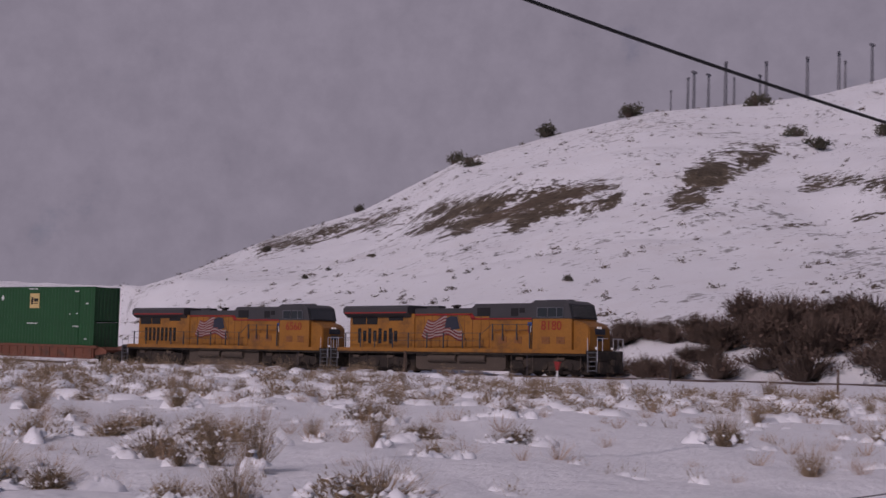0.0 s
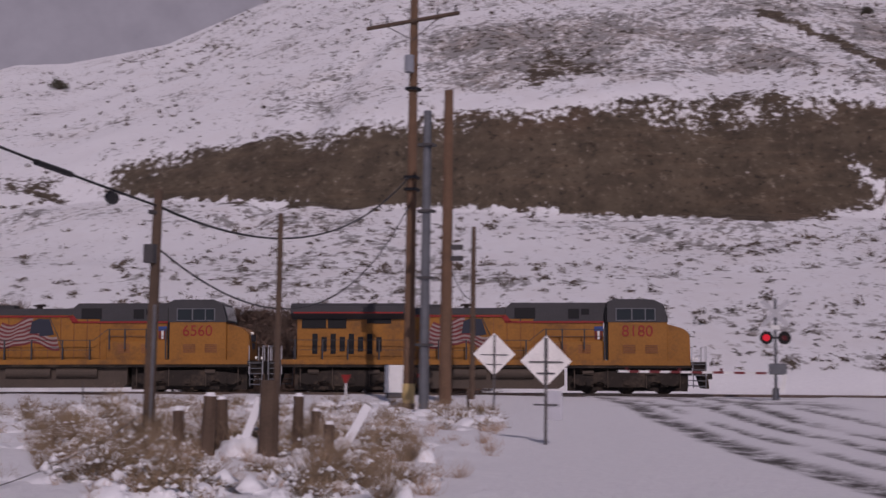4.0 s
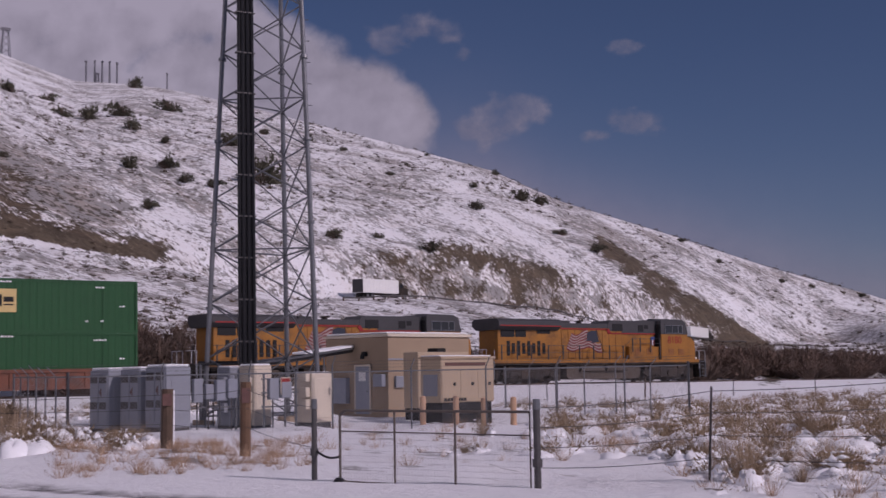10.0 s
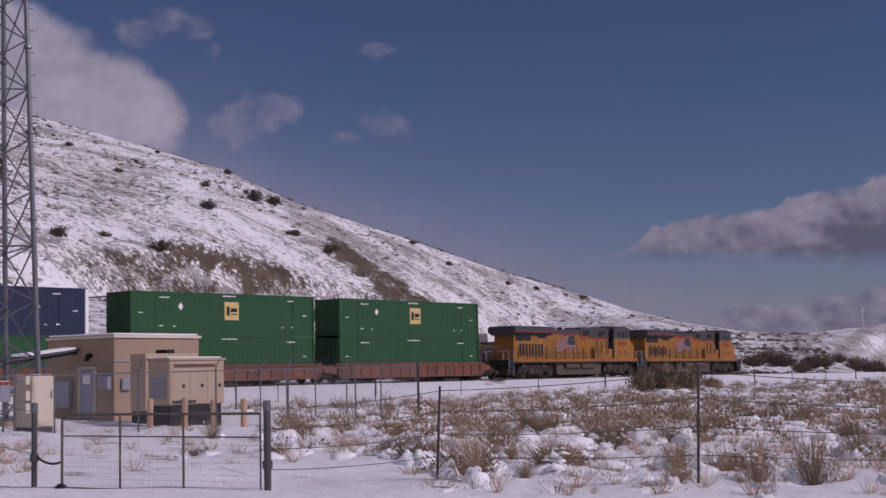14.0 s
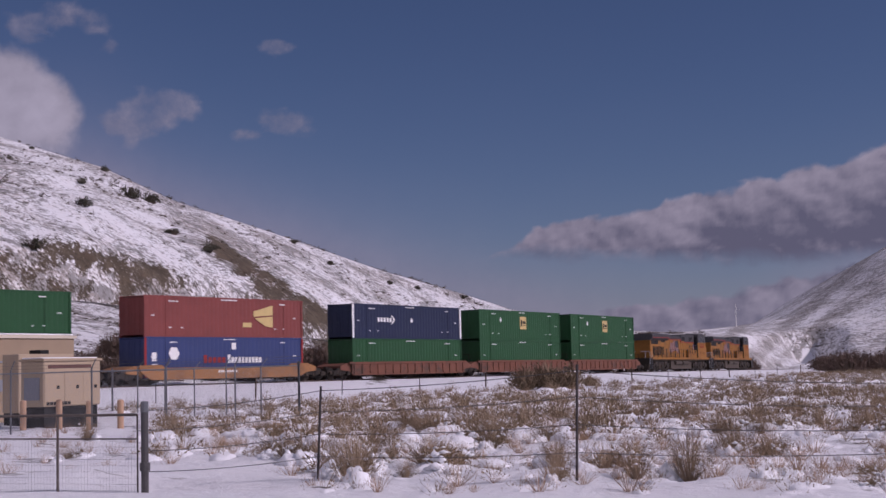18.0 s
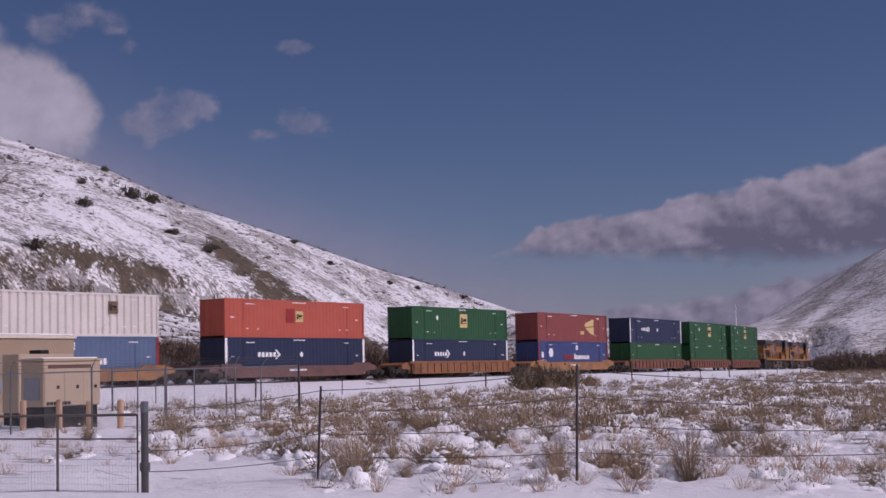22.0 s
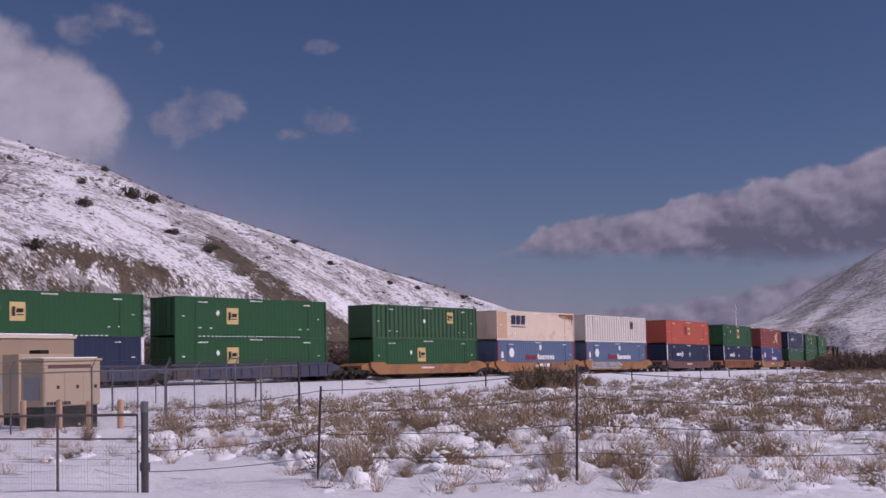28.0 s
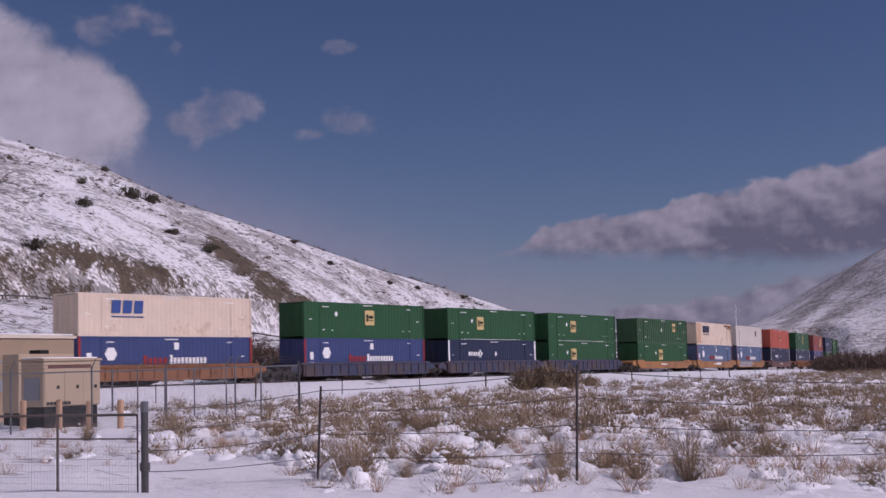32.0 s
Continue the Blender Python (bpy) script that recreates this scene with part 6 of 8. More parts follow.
            part("vent", bm, "galv_dull", dd)
        bm = bmesh.new()
        prism(bm, [(0.12, 1.35), (0.28, 1.2), (0.28, 1.5)], -0.06, -0.05)
        bmesh.ops.rotate(bm, verts=bm.verts, cent=(0, 0, 0), matrix=Matrix.Rotation(radians(-90), 3, "Z"))
        bmesh.ops.translate(bm, verts=bm.verts, vec=(0.02, 0.7, 0))
        part("emblem", bm, "car_maroon", tb)
        bm = bmesh.new()
        box(bm, 0.2, 0.8, -0.02, 0.0, 0.5, 1.7)
        part("side_panel", bm, "cab_grey", tb)
        bm = bmesh.new()
        snow_slab(bm, 0.02, 0.93, 0.05, 1.2, 2.1, 0.09)
        part("snow", bm, "snow_cap", tb, "cap of snow")
    # beige cabinets
    for az, d, w, dp, hh, m in ((23.3, 45.2, 0.85, 1.0, 1.72, "cab_tan"), (19.9, 47.5, 0.95, 0.8, 2.1, "cab_grey"), (20.9, 47.0, 0.75, 0.9, 2.15, "cab_tan")):
        p = polar(az, d)
        tb = thing("outdoor_cabinet", "pale beige steel outdoor equipment cabinet with snow on top", "cabinet", at(p), "beige outdoor cabinets")
        bm = bmesh.new()
        box(bm, 0, w, 0, dp, 0.1, hh, 0.03)
        part("body", bm, m, tb)
        bm = bmesh.new()
        box(bm, 0.03, w - 0.03, 0.03, dp - 0.03, -0.2, 0.12)
        part("plinth", bm, "galv_dull", tb)
        bm = bmesh.new()
        box(bm, 0.06, w - 0.06, -0.025, 0.0, 0.25, hh - 0.15, 0.01)
        dd = part("door", bm, m, tb)
        bm = bmesh.new()
        rod(bm, (w - 0.15, -0.06, 1.0), (w - 0.15, -0.06, 1.25), 0.02, seg=6)
        part("handle", bm, "galv", dd)
        bm = bmesh.new()
        snow_slab(bm, 0.02, w - 0.02, 0.05, dp - 0.05, hh, 0.06)
        part("snow", bm, "snow_cap", tb, "thin cap of snow")
        for z0 in (0.55, 0.95, 1.45):
            bm = bmesh.new()
            box(bm, -0.18, 0.0, 0.1, 0.42, z0, z0 + 0.32, 0.015)
            part("side_box", bm, m, tb)
    # equipment frames with small boxes
    rnd = random.Random(8)
    for az, d, w in ((18.2, 45.6, 1.9), (18.9, 48.5, 2.2), (21.3, 44.6, 1.3)):
        p = polar(az, d)
        tb = thing("equipment_rack", "galvanised pipe rack with grey electrical boxes and conduits", "rack", at(p), "equipment racks")
        for x in (0.0, w):
            bm = bmesh.new()
            rod(bm, (x, 0, -0.3), (x, 0, 1.75), 0.04, seg=8)
            part("upright", bm, "galv", tb)
        for z in (0.7, 1.15, 1.6):
            bm = bmesh.new()
            rod(bm, (-0.1, 0, z), (w + 0.1, 0, z), 0.025, seg=6)
            part("rail", bm, "galv", tb)
        x = 0.1
        while x < w - 0.35:
            bw, bh = rnd.uniform(0.3, 0.5), rnd.uniform(0.45, 0.8)
            z = rnd.uniform(0.85, 1.0)
            bm = bmesh.new()
            box(bm, x, x + bw, -0.2, -0.02, z, z + bh, 0.015)
            part("junction_box", bm, rnd.choice(("cab_grey", "door_grey", "cab_grey")), tb)
            bm = bmesh.new()
            rod(bm, (x + bw / 2, -0.1, -0.2), (x + bw / 2, -0.1, z), 0.025, seg=6)
            part("conduit", bm, "galv_dull", tb)
            x += bw + 0.12
    # red warning board
    decal_p = polar(22.0, 44.8)
    tb = thing("warning_board", "small faded red and white warning board on the fence", "sign", at(decal_p))
    bm = bmesh.new()
    box(bm, 0, 0.4, 0, 0.02, 1.05, 1.6)
    part("panel", bm, "cab_tan", tb)
    decal("header_bar", tb, "red", 0.02, 0.38, 1.42, 1.57, -0.004)
    bm = bmesh.new()
    for k in range(5):
        box(bm, 0.05, 0.35, -0.008, -0.002, 1.1 + 0.06 * k, 1.13 + 0.06 * k)
    part("text_bars", bm, "car_maroon", tb)
    bm = bmesh.new()
    rod(bm, (0.2, 0.04, -0.3), (0.2, 0.04, 1.6), 0.03, seg=6)
    part("post", bm, "galv", tb)


def build_tower():
    """A three-legged lattice mast with a bundle of black cables."""
    base = [polar(18.83, 49.5), polar(23.6, 48.6), polar(22.3, 52.3)]
    ctr = (base[0] + base[1] + base[2]) / 3
    th = thing("lattice_tower", "galvanised three-legged lattice radio tower with a black cable bundle", "tower", Matrix.Translation((ctr.x, ctr.y, 0.1)))
    TOP, SHRINK = 34.0, 0.70
    leg = [Vector((q.x - ctr.x, q.y - ctr.y, 0)) for q in base]

    def lp(k, z):
        f = 1 - SHRINK * z / TOP
        v = leg[k % 3] * f
        return Vector((v.x, v.y, z))
    for k in range(3):
        bm = bmesh.new()
        rod(bm, lp(k, -0.3), lp(k, TOP), 0.095, 0.07, 10)
        z = 1.2
        while z < TOP - 1:
            rod(bm, lp(k, z - 0.05), lp(k, z + 0.05), 0.15, 0.14, 10)
            z += 3.05
        part("leg", bm, "galv", th)
    z, n = 0.4, 0
    while z < TOP - 2.2:
        st = 2.05 * (1 - 0.42 * z / TOP)
        for k in range(3):
            for a, c in ((k, k + 1), (k + 1, k)):
                bm = bmesh.new()
                rod(bm, lp(a, z), lp(c, z + st), 0.03, seg=6)
                part("brace", bm, "galv", th)
            if n % 3 == 0:
                bm = bmesh.new()
                rod(bm, lp(k, z), lp(k + 1, z), 0.03, seg=6)
                part("girt", bm, "galv", th)
        z += st
        n += 1
    bm = bmesh.new()
    out_ = leg[1].normalized() * 0.26
    z = 2.4
    while z < TOP - 1:
        side_ = Vector((-out_.y, out_.x, 0)) * (0.7 if int(z / 0.4) % 2 else -0.7)
        rod(bm, lp(1, z), lp(1, z) + out_ * 0.6 + side_, 0.014, seg=4)
        z += 0.4
    tagged(part("step_bolts", bm, "galv", th), "climbing pegs", kind="stuff")
    # cable bundle
    p = polar(20.62, 48.9)
    cx, cy = p.x - ctr.x, p.y - ctr.y
    for k in range(9):
        a = k * 0.7
        bm = bmesh.new()
        ox = (k - 4) * 0.068
        rod(bm, (cx + ox, cy + 0.05 * math.sin(a * 3), 1.9), (cx + ox * 0.8, cy + 0.45 + 0.05 * math.sin(a * 3), TOP - 1), 0.06, seg=6)
        part("coaxial_cable", bm, "cable", th, "thick black coaxial cable")
    zz = 3.0
    while zz < TOP - 2:
        f = zz / TOP
        bm = bmesh.new()
        box(bm, cx - 0.36, cx + 0.36, cy - 0.1 + 0.45 * f, cy + 0.12 + 0.45 * f, zz, zz + 0.05)
        part("cable_hanger", bm, "galv_dull", th)
        zz += 1.5
    for k in range(3):
        bm = bmesh.new()
        rod(bm, lp(k, -0.3) , lp(k, 0.25), 0.45, 0.4, 14)
        part("footing", bm, "shelter", th)
    # ice bridge to the shelter
    a = polar(20.7, 49.6)
    c = Vector((26.46, 53.08, 0)) + E2 * 2.6 - E1 * 0.1
    tb = thing("ice_bridge", "galvanised cable bridge on posts carrying black cables under snow", "cable bridge")
    za, zc = 2.35, 3.05
    dv = (c - Vector((a.x, a.y, 0))).normalized()
    sd = Vector((-dv.y, dv.x, 0)) * 0.3
    for s_ in (-1, 1):
        bm = bmesh.new()
        rod(bm, Vector((a.x, a.y, za)) + sd * s_, Vector((c.x, c.y, zc)) + sd * s_, 0.04, seg=6)
        part("side_rail", bm, "galv", tb)
    b_ = polar(18.7, 49.4)
    for k in range(4):
        bm = bmesh.new()
        rod(bm, (b_.x, b_.y + 0.1 * k, za + 0.05 * (k % 2)), (a.x, a.y + 0.1 * k, za + 0.05 * (k % 2)), 0.055, seg=6)
        part("coaxial_cable", bm, "cable", tb)
    bm = bmesh.new()
    rod(bm, (b_.x, b_.y, -0.3), (b_.x, b_.y, za), 0.05, seg=8)
    part("post", bm, "galv", tb)
    n = 7
    for k in range(n + 1):
        q = Vector((a.x, a.y, za)).lerp(Vector((c.x, c.y, zc)), k / n)
        bm = bmesh.new()
        rod(bm, q - sd, q + sd, 0.03, seg=6)
        part("rung", bm, "galv", tb)
        if k in (1, 3, 5):
            bm = bmesh.new()
            rod(bm, (q.x, q.y, -0.3), q, 0.045, seg=8)
            part("post", bm, "galv", tb)
    for k in range(5):
        bm = bmesh.new()
        o = sd * (-0.7 + 0.35 * k) - Vector((0, 0, 0.1 + 0.03 * (k % 2)))
        rod(bm, Vector((a.x, a.y, za)) + o, Vector((c.x, c.y, zc)) + o, 0.05, seg=6)
        part("coaxial_cable", bm, "cable", tb)
    bm = bmesh.new()
    q0, q1 = Vector((a.x, a.y, za)).lerp(Vector((c.x, c.y, zc)), 0.45) + Vector((0, 0, 0.07)), Vector((c.x, c.y, zc + 0.07))
    v = [bm.verts.new(q) for q in (q0 - sd, q0 + sd, q1 + sd, q1 - sd)]
    w = [bm.verts.new(q.co + Vector((0, 0, 0.08))) for q in v]
    bm.faces.new(v)
    bm.faces.new(w)
    for k in range(4):
        bm.faces.new((v[k], w[k], w[(k + 1) % 4], v[(k + 1) % 4]))
    bmesh.ops.recalc_face_normals(bm, faces=bm.faces)
    part("snow", bm, "snow_cap", tb, "snow lying on the bridge")


def netting(p, q, z0, z1, pitch, parent, wire_r=0.0022):
    """Woven diamond netting as fine crossing wires between two plan points."""
    p, q = Vector(p), Vector(q)
    ln = (q - p).length
    d = (q - p) / ln
    n = Vector((-d.y, d.x, 0))
    hgt = z1 - z0
    verts, faces = [], []
    k = -hgt
    while k < ln:
        for s_ in (1, -1):
            u0, u1 = (k, k + hgt) if s_ > 0 else (k + hgt, k)
            a0, a1 = 0.0, 1.0
            for lim, sign in ((0.0, 1), (ln, -1)):
                du = u1 - u0
                t = (lim - u0) / du
                inside0 = (u0 - lim) * sign >= 0
                inside1 = (u1 - lim) * sign >= 0
                if not inside0 and not inside1:
                    a0, a1 = 1, 0
                elif not inside0:
                    a0 = max(a0, t)
                elif not inside1:
                    a1 = min(a1, t)
            if a1 - a0 < 0.02:
                continue
            A = p + d * (u0 + (u1 - u0) * a0) + Vector((0, 0, z0 + hgt * a0)) + n * 0.002 * s_
            B = p + d * (u0 + (u1 - u0) * a1) + Vector((0, 0, z0 + hgt * a1)) + n * 0.002 * s_
            w = (B - A).cross(n).normalized() * wire_r
            b0 = len(verts)
            for off in (w, n * wire_r, -w, -n * wire_r):
                verts += [tuple(A + off), tuple(B + off)]
            for j in range(4):
                faces.append((b0 + 2 * j, b0 + 2 * j + 1, b0 + (2 * j + 3) % 8, b0 + (2 * j + 2) % 8))
        k += pitch
    ob = raw("netting", verts, faces, "net", parent)
    tagged(ob, "woven wire netting", kind="stuff")
    return ob


def chain_fence(corners, tall, label):
    th = thing("chain_link_fence", label, "fence")
    for a, c in zip(corners, corners[1:]):
        a, c = Vector((*a, 0)), Vector((*c, 0))
        ln = (c - a).length
        n = max(2, round(ln / 2.75))
        d = (c - a) / ln
        out = Vector((d.y, -d.x, 0))
        ga, gc = height(a.x, a.y), height(c.x, c.y)
        for k in range(n + 1):
            p = a.lerp(c, k / n)
            z = height(p.x, p.y)
            bm = bmesh.new()
            end = k in (0, n)
            rod(bm, (p.x, p.y, z - 0.3), (p.x, p.y, z + tall + (0.12 if end else 0)), 0.045 if end else 0.03, seg=8)
            po = part("post", bm, "galv", th)
            if not end:
                bm = bmesh.new()
                rod(bm, Vector((p.x, p.y, z + tall)), Vector((p.x, p.y, z + tall + 0.3)) + out * 0.28, 0.018, seg=6)
                part("barb_arm", bm, "galv", po)
        top = (ga + gc) / 2 + tall
        bm = bmesh.new()
        rod(bm, (a.x, a.y, ga + tall - 0.03), (c.x, c.y, gc + tall - 0.03), 0.022, seg=6)
        part("top_rail", bm, "galv", th)
        for q in (0.1, 0.2, 0.3):
            bm = bmesh.new()
            o = out * (0.28 * q / 0.3)
            rod(bm, Vector((a.x, a.y, ga + tall + q)) + o, Vector((c.x, c.y, gc + tall + q)) + o, 0.004, seg=4)
            part("barbed_strand", bm, "wire", th)
        netting((a.x, a.y, (ga + gc) / 2), (c.x, c.y, (ga + gc) / 2), 0.04, tall - 0.03, 0.11 if abs(d.x) > 0.7 else 0.5, th, 0.0022 if abs(d.x) > 0.7 else 0.0014)


def build_gate():
    l, r = polar(24.45, 23.6), polar(32.69, 22.1) - Vector((0, 0, 0.08))
    post = polar(23.38, 24.1)
    for p, rad, tall in ((r, 0.058, 1.5), (post, 0.05, 1.4)):
        tb = thing("gate_post", "grey steel gate post standing in the snow", "gate post", Matrix.Translation(p), "gate posts")
        bm = bmesh.new()
        rod(bm, (0, 0, -0.4), (0, 0, tall), rad, seg=12)
        part("pipe", bm, "galv_dull", tb)
        bm = bmesh.new()
        rod(bm, (0, 0, 0.42), (0, 0, 0.55), rad * 1.45, seg=10)
        part("hinge_band", bm, "galv_dull", tb)
        bm = bmesh.new()
        rod(bm, (0, 0, tall - 0.16), (0, 0, tall + 0.01), rad * 1.18, rad * 1.05, 10)
        part("collar", bm, "galv", tb)
    th = thing("farm_gate", "galvanised pipe gate filled with wire mesh, chained shut", "gate")
    d = (r - l)
    d.z = 0
    ln = d.length - 0.12
    d = d.normalized()
    z0 = (l.z + r.z) / 2
    P = lambda u, z: Vector((l.x + d.x * u, l.y + d.y * u, z0 + z))
    for name, a, c, rr in (("top_rail", P(0.1, 1.27), P(ln, 1.24), 0.022), ("bottom_rail", P(0, 0.06), P(ln, -0.06), 0.026), ("middle_rail", P(0.0, 0.92), P(ln, 0.86), 0.012),
                           ("stile", P(0, 0.06), P(0, 1.19), 0.024), ("stile", P(ln, -0.06), P(ln, 1.24), 0.014), ("stile", P(ln * 0.3, 0.03), P(ln * 0.3, 1.26), 0.02),
                           ("stile", P(ln * 0.62, -0.01), P(ln * 0.62, 1.25), 0.02), ("corner", P(0, 1.19), P(0.1, 1.27), 0.024)):
        bm = bmesh.new()
        rod(bm, a, c, rr, seg=8)
        part(name, bm, "gate_pipe", th)
    bm = bmesh.new()
    for k in range(9):
        z = 0.12 + k * 0.097
        rod(bm, P(0, z), P(ln, z - 0.07), 0.0016, seg=4)
    u = 0.06
    while u < ln:
        rod(bm, P(u, 0.06 - 0.12 * u / ln), P(u, 0.92 - 0.06 * u / ln), 0.0014, seg=4)
        u += 0.052
    tagged(part("wire_mesh", bm, "net", th), "welded wire mesh", kind="stuff")
    bm = bmesh.new()
    bmesh.ops.create_uvsphere(bm, u_segments=10, v_segments=6, radius=0.11, matrix=Matrix.Translation(P(-0.02, 0.03)))
    part("ground_wheel", bm, "cable", th)
    a, c = post + Vector((0, 0, 0.55)), P(0, 0.5)
    bm = bmesh.new()
    n = 28
    tube(bm, [a.lerp(c, k / n) - Vector((0, 0, 0.35 * (k / n) * (1 - k / n) + 0.008 * (k % 2))) for k in range(n + 1)], 0.02)
    part("chain", bm, "cable", th, "dark chain holding the gate shut")


def build_crossing():
    """Timber planks between and beside the rails where the road crosses."""
    th = thing("level_crossing", "dark timber crossing planks beside the rails", "level crossing", kind="structure")
    s0 = 34.5
    for row in (-1.35, -0.42, 0.0, 0.42, 1.35):
        for k in range(4):
            m = ride(s0 + 2.2 * k + 1.1, 1.0)
            bm = bmesh.new()
            box(bm, -1.07, 1.07, row - 0.19, row + 0.19, -0.14, 0.0, 0.01)
            ob = part("plank", bm, "plank", th)
            ob.matrix_basis = m


build_poles()
diamond_sign(-19.98, 53.8, 2.5, 0.84, False)
diamond_sign(-17.81, 33.3, 2.12, 0.63, True)
crossing_signal()
build_fences()
build_compound()
build_tower()
chain_fence([(11.6, 58.0), (9.6, 40.3), (31.6, 39.0), (34.2, 56.0)], 2.0, "galvanised chain-link compound fence with barbed wire arms")
build_gate()
build_crossing()


# ---------------------------------------------------------------- plants
def blades(rng, n, r, tall, width, spread=1.0, bend=0.3, mat=0, root=0.12):
    """Thin bent twigs that rise from a common root."""
    a = rng.uniform(0, 2 * np.pi, n)
    q = np.sqrt(rng.uniform(0, 1, n))
    base = np.stack([np.cos(a) * q * r * root, np.sin(a) * q * r * root, np.zeros(n)], -1)
    tip = np.stack([np.cos(a) * q * r * spread, np.sin(a) * q * r * spread, tall * np.sqrt(np.maximum(0.05, 1 - 0.75 * q * q)) * rng.uniform(0.65, 1.05, n)], -1)
    mid = (base + tip) / 2 + rng.normal(0, bend * r * 0.25, (n, 3))
    mid[:, 2] = np.maximum(mid[:, 2], 0.03)
    side = np.stack([-np.sin(a + 0.7), np.cos(a + 0.7), np.zeros(n)], -1) * width
    v = np.stack([base - side, base + side, mid + side * 0.7, mid - side * 0.7, tip], 1).reshape(-1, 3)
    k = np.arange(n)[:, None] * 5
    f4 = (k + np.array([[0, 1, 2, 3]])).tolist()
    f3 = (k + np.array([[3, 2, 4]])).tolist()
    return v, f4 + f3, [mat] * (2 * n)


def leaves(rng, n, r, tall, size, mat=1, shell=0.55, slim=0.5, long_=1.9):
    """Small leaf clumps, as single triangles, in the outer part of a dome."""
    a = rng.uniform(0, 2 * np.pi, n)
    u = rng.uniform(0.08, 1, n)
    q = np.sqrt(1 - u * u * 0.9) * rng.uniform(shell, 1.05, n)
    lump = 0.8 + 0.35 * np.sin(a * 3 + rng.uniform(0, 6)) * np.sin(u * 5)
    c = np.stack([np.cos(a) * q * r * lump, np.sin(a) * q * r * lump, tall * u * rng.uniform(shell, 1.05, n) * lump], -1)
    d1 = rng.normal(0, 1, (n, 3))
    d1 /= np.linalg.norm(d1, axis=1, keepdims=True)
    d2 = rng.normal(0, 0.55, (n, 3)) + c / np.maximum(np.linalg.norm(c, axis=1, keepdims=True), 1e-3)
    d2[:, 2] += 0.45
    d2 /= np.linalg.norm(d2, axis=1, keepdims=True)
    s = size * rng.uniform(0.6, 1.4, (n, 1))
    v = np.stack([c - d1 * s * slim, c + d1 * s * slim, c + d2 * s * long_], 1).reshape(-1, 3)
    v[:, 2] = np.maximum(v[:, 2], 0.0)
    return v, (np.arange(n)[:, None] * 3 + np.array([[0, 1, 2]])).tolist(), [mat] * n


def dome(rng, x, y, z, r, tall, mat=2, seg=9, rings=3):
    """A lumpy low mound."""
    v, f = [], []
    ph = rng.uniform(0, 6)
    for i in range(rings):
        e = i / rings * np.pi / 2
        for j in range(seg):
            a = 2 * np.pi * j / seg
            rr = r * np.cos(e) * (1 + 0.25 * np.sin(2 * a + ph) + 0.16 * np.sin(3 * a + 2 * ph) + 0.1 * np.sin(5 * a + 3 * ph + e * 4))
            v.append((x + rr * np.cos(a), y + rr * np.sin(a), z + tall * np.sin(e) * (1 + 0.25 * np.sin(3 * a + ph * 3 + e * 3) + rng.uniform(-0.14, 0.14))))
    v.append((x, y, z + tall))
    for i in range(rings - 1):
        for j in range(seg):
            f.append([i * seg + j, i * seg + (j + 1) % seg, (i + 1) * seg + (j + 1) % seg, (i + 1) * seg + j])
    for j in range(seg):
        f.append([(rings - 1) * seg + j, (rings - 1) * seg + (j + 1) % seg, rings * seg])
    return np.array(v), f, [mat] * len(f)


def clots(rng, n, r, tall, size, mat=2, high=0.25):
    """Clots of snow caught on the twigs of a bush, each a small uneven lump."""
    a = rng.uniform(0, 2 * np.pi, n)
    u = rng.uniform(high, 1.0, n)
    q = np.sqrt(1 - u * u * 0.92) * rng.uniform(0.55, 1.0, n)
    c = np.stack([np.cos(a) * q * r, np.sin(a) * q * r, tall * u * rng.uniform(0.7, 0.95, n)], -1)
    ring = np.array([[1, 0, 0], [0.3, 0.9, 0], [-0.8, 0.6, 0], [-0.8, -0.6, 0], [0.3, -0.9, 0], [0, 0, 0.75], [0, 0, -0.5]])
    v = ring[None] * rng.uniform(0.6, 1.4, (n, 7, 1)) * (size * rng.uniform(0.5, 1.5, (n, 1, 1)))
    t = rng.uniform(0, 6.28, n)
    x = v[:, :, 0] * np.cos(t)[:, None] - v[:, :, 1] * np.sin(t)[:, None]
    y = v[:, :, 0] * np.sin(t)[:, None] + v[:, :, 1] * np.cos(t)[:, None]
    v = np.stack([x, y, v[:, :, 2]], -1) + c[:, None]
    f = [[k, (k + 1) % 5, 5] for k in range(5)] + [[(k + 1) % 5, k, 6] for k in range(5)]
    return v.reshape(-1, 3), (np.arange(n)[:, None, None] * 7 + np.array(f)[None]).reshape(-1, 3).tolist(), [mat] * (10 * n)


def merge(pieces):
    vs, fs, ms, n = [], [], [], 0
    for v, f, m in pieces:
        vs.append(v)
        fs += [[i + n for i in q] for q in f]
        ms += m
        n += len(v)
    return np.concatenate(vs), fs, ms


def plant_mesh(name, pieces, mats):
    v, f, m = merge(pieces)
    me = bpy.data.meshes.new(name)
    me.from_pydata(v.tolist(), [], f)
    for q in mats:
        me.materials.append(M[q])
    me.polygons.foreach_set("material_index", np.array(m, dtype=np.int32))
    me.polygons.foreach_set("use_smooth", np.array([q == 2 for q in m], dtype=bool))
    me.update()
    return me


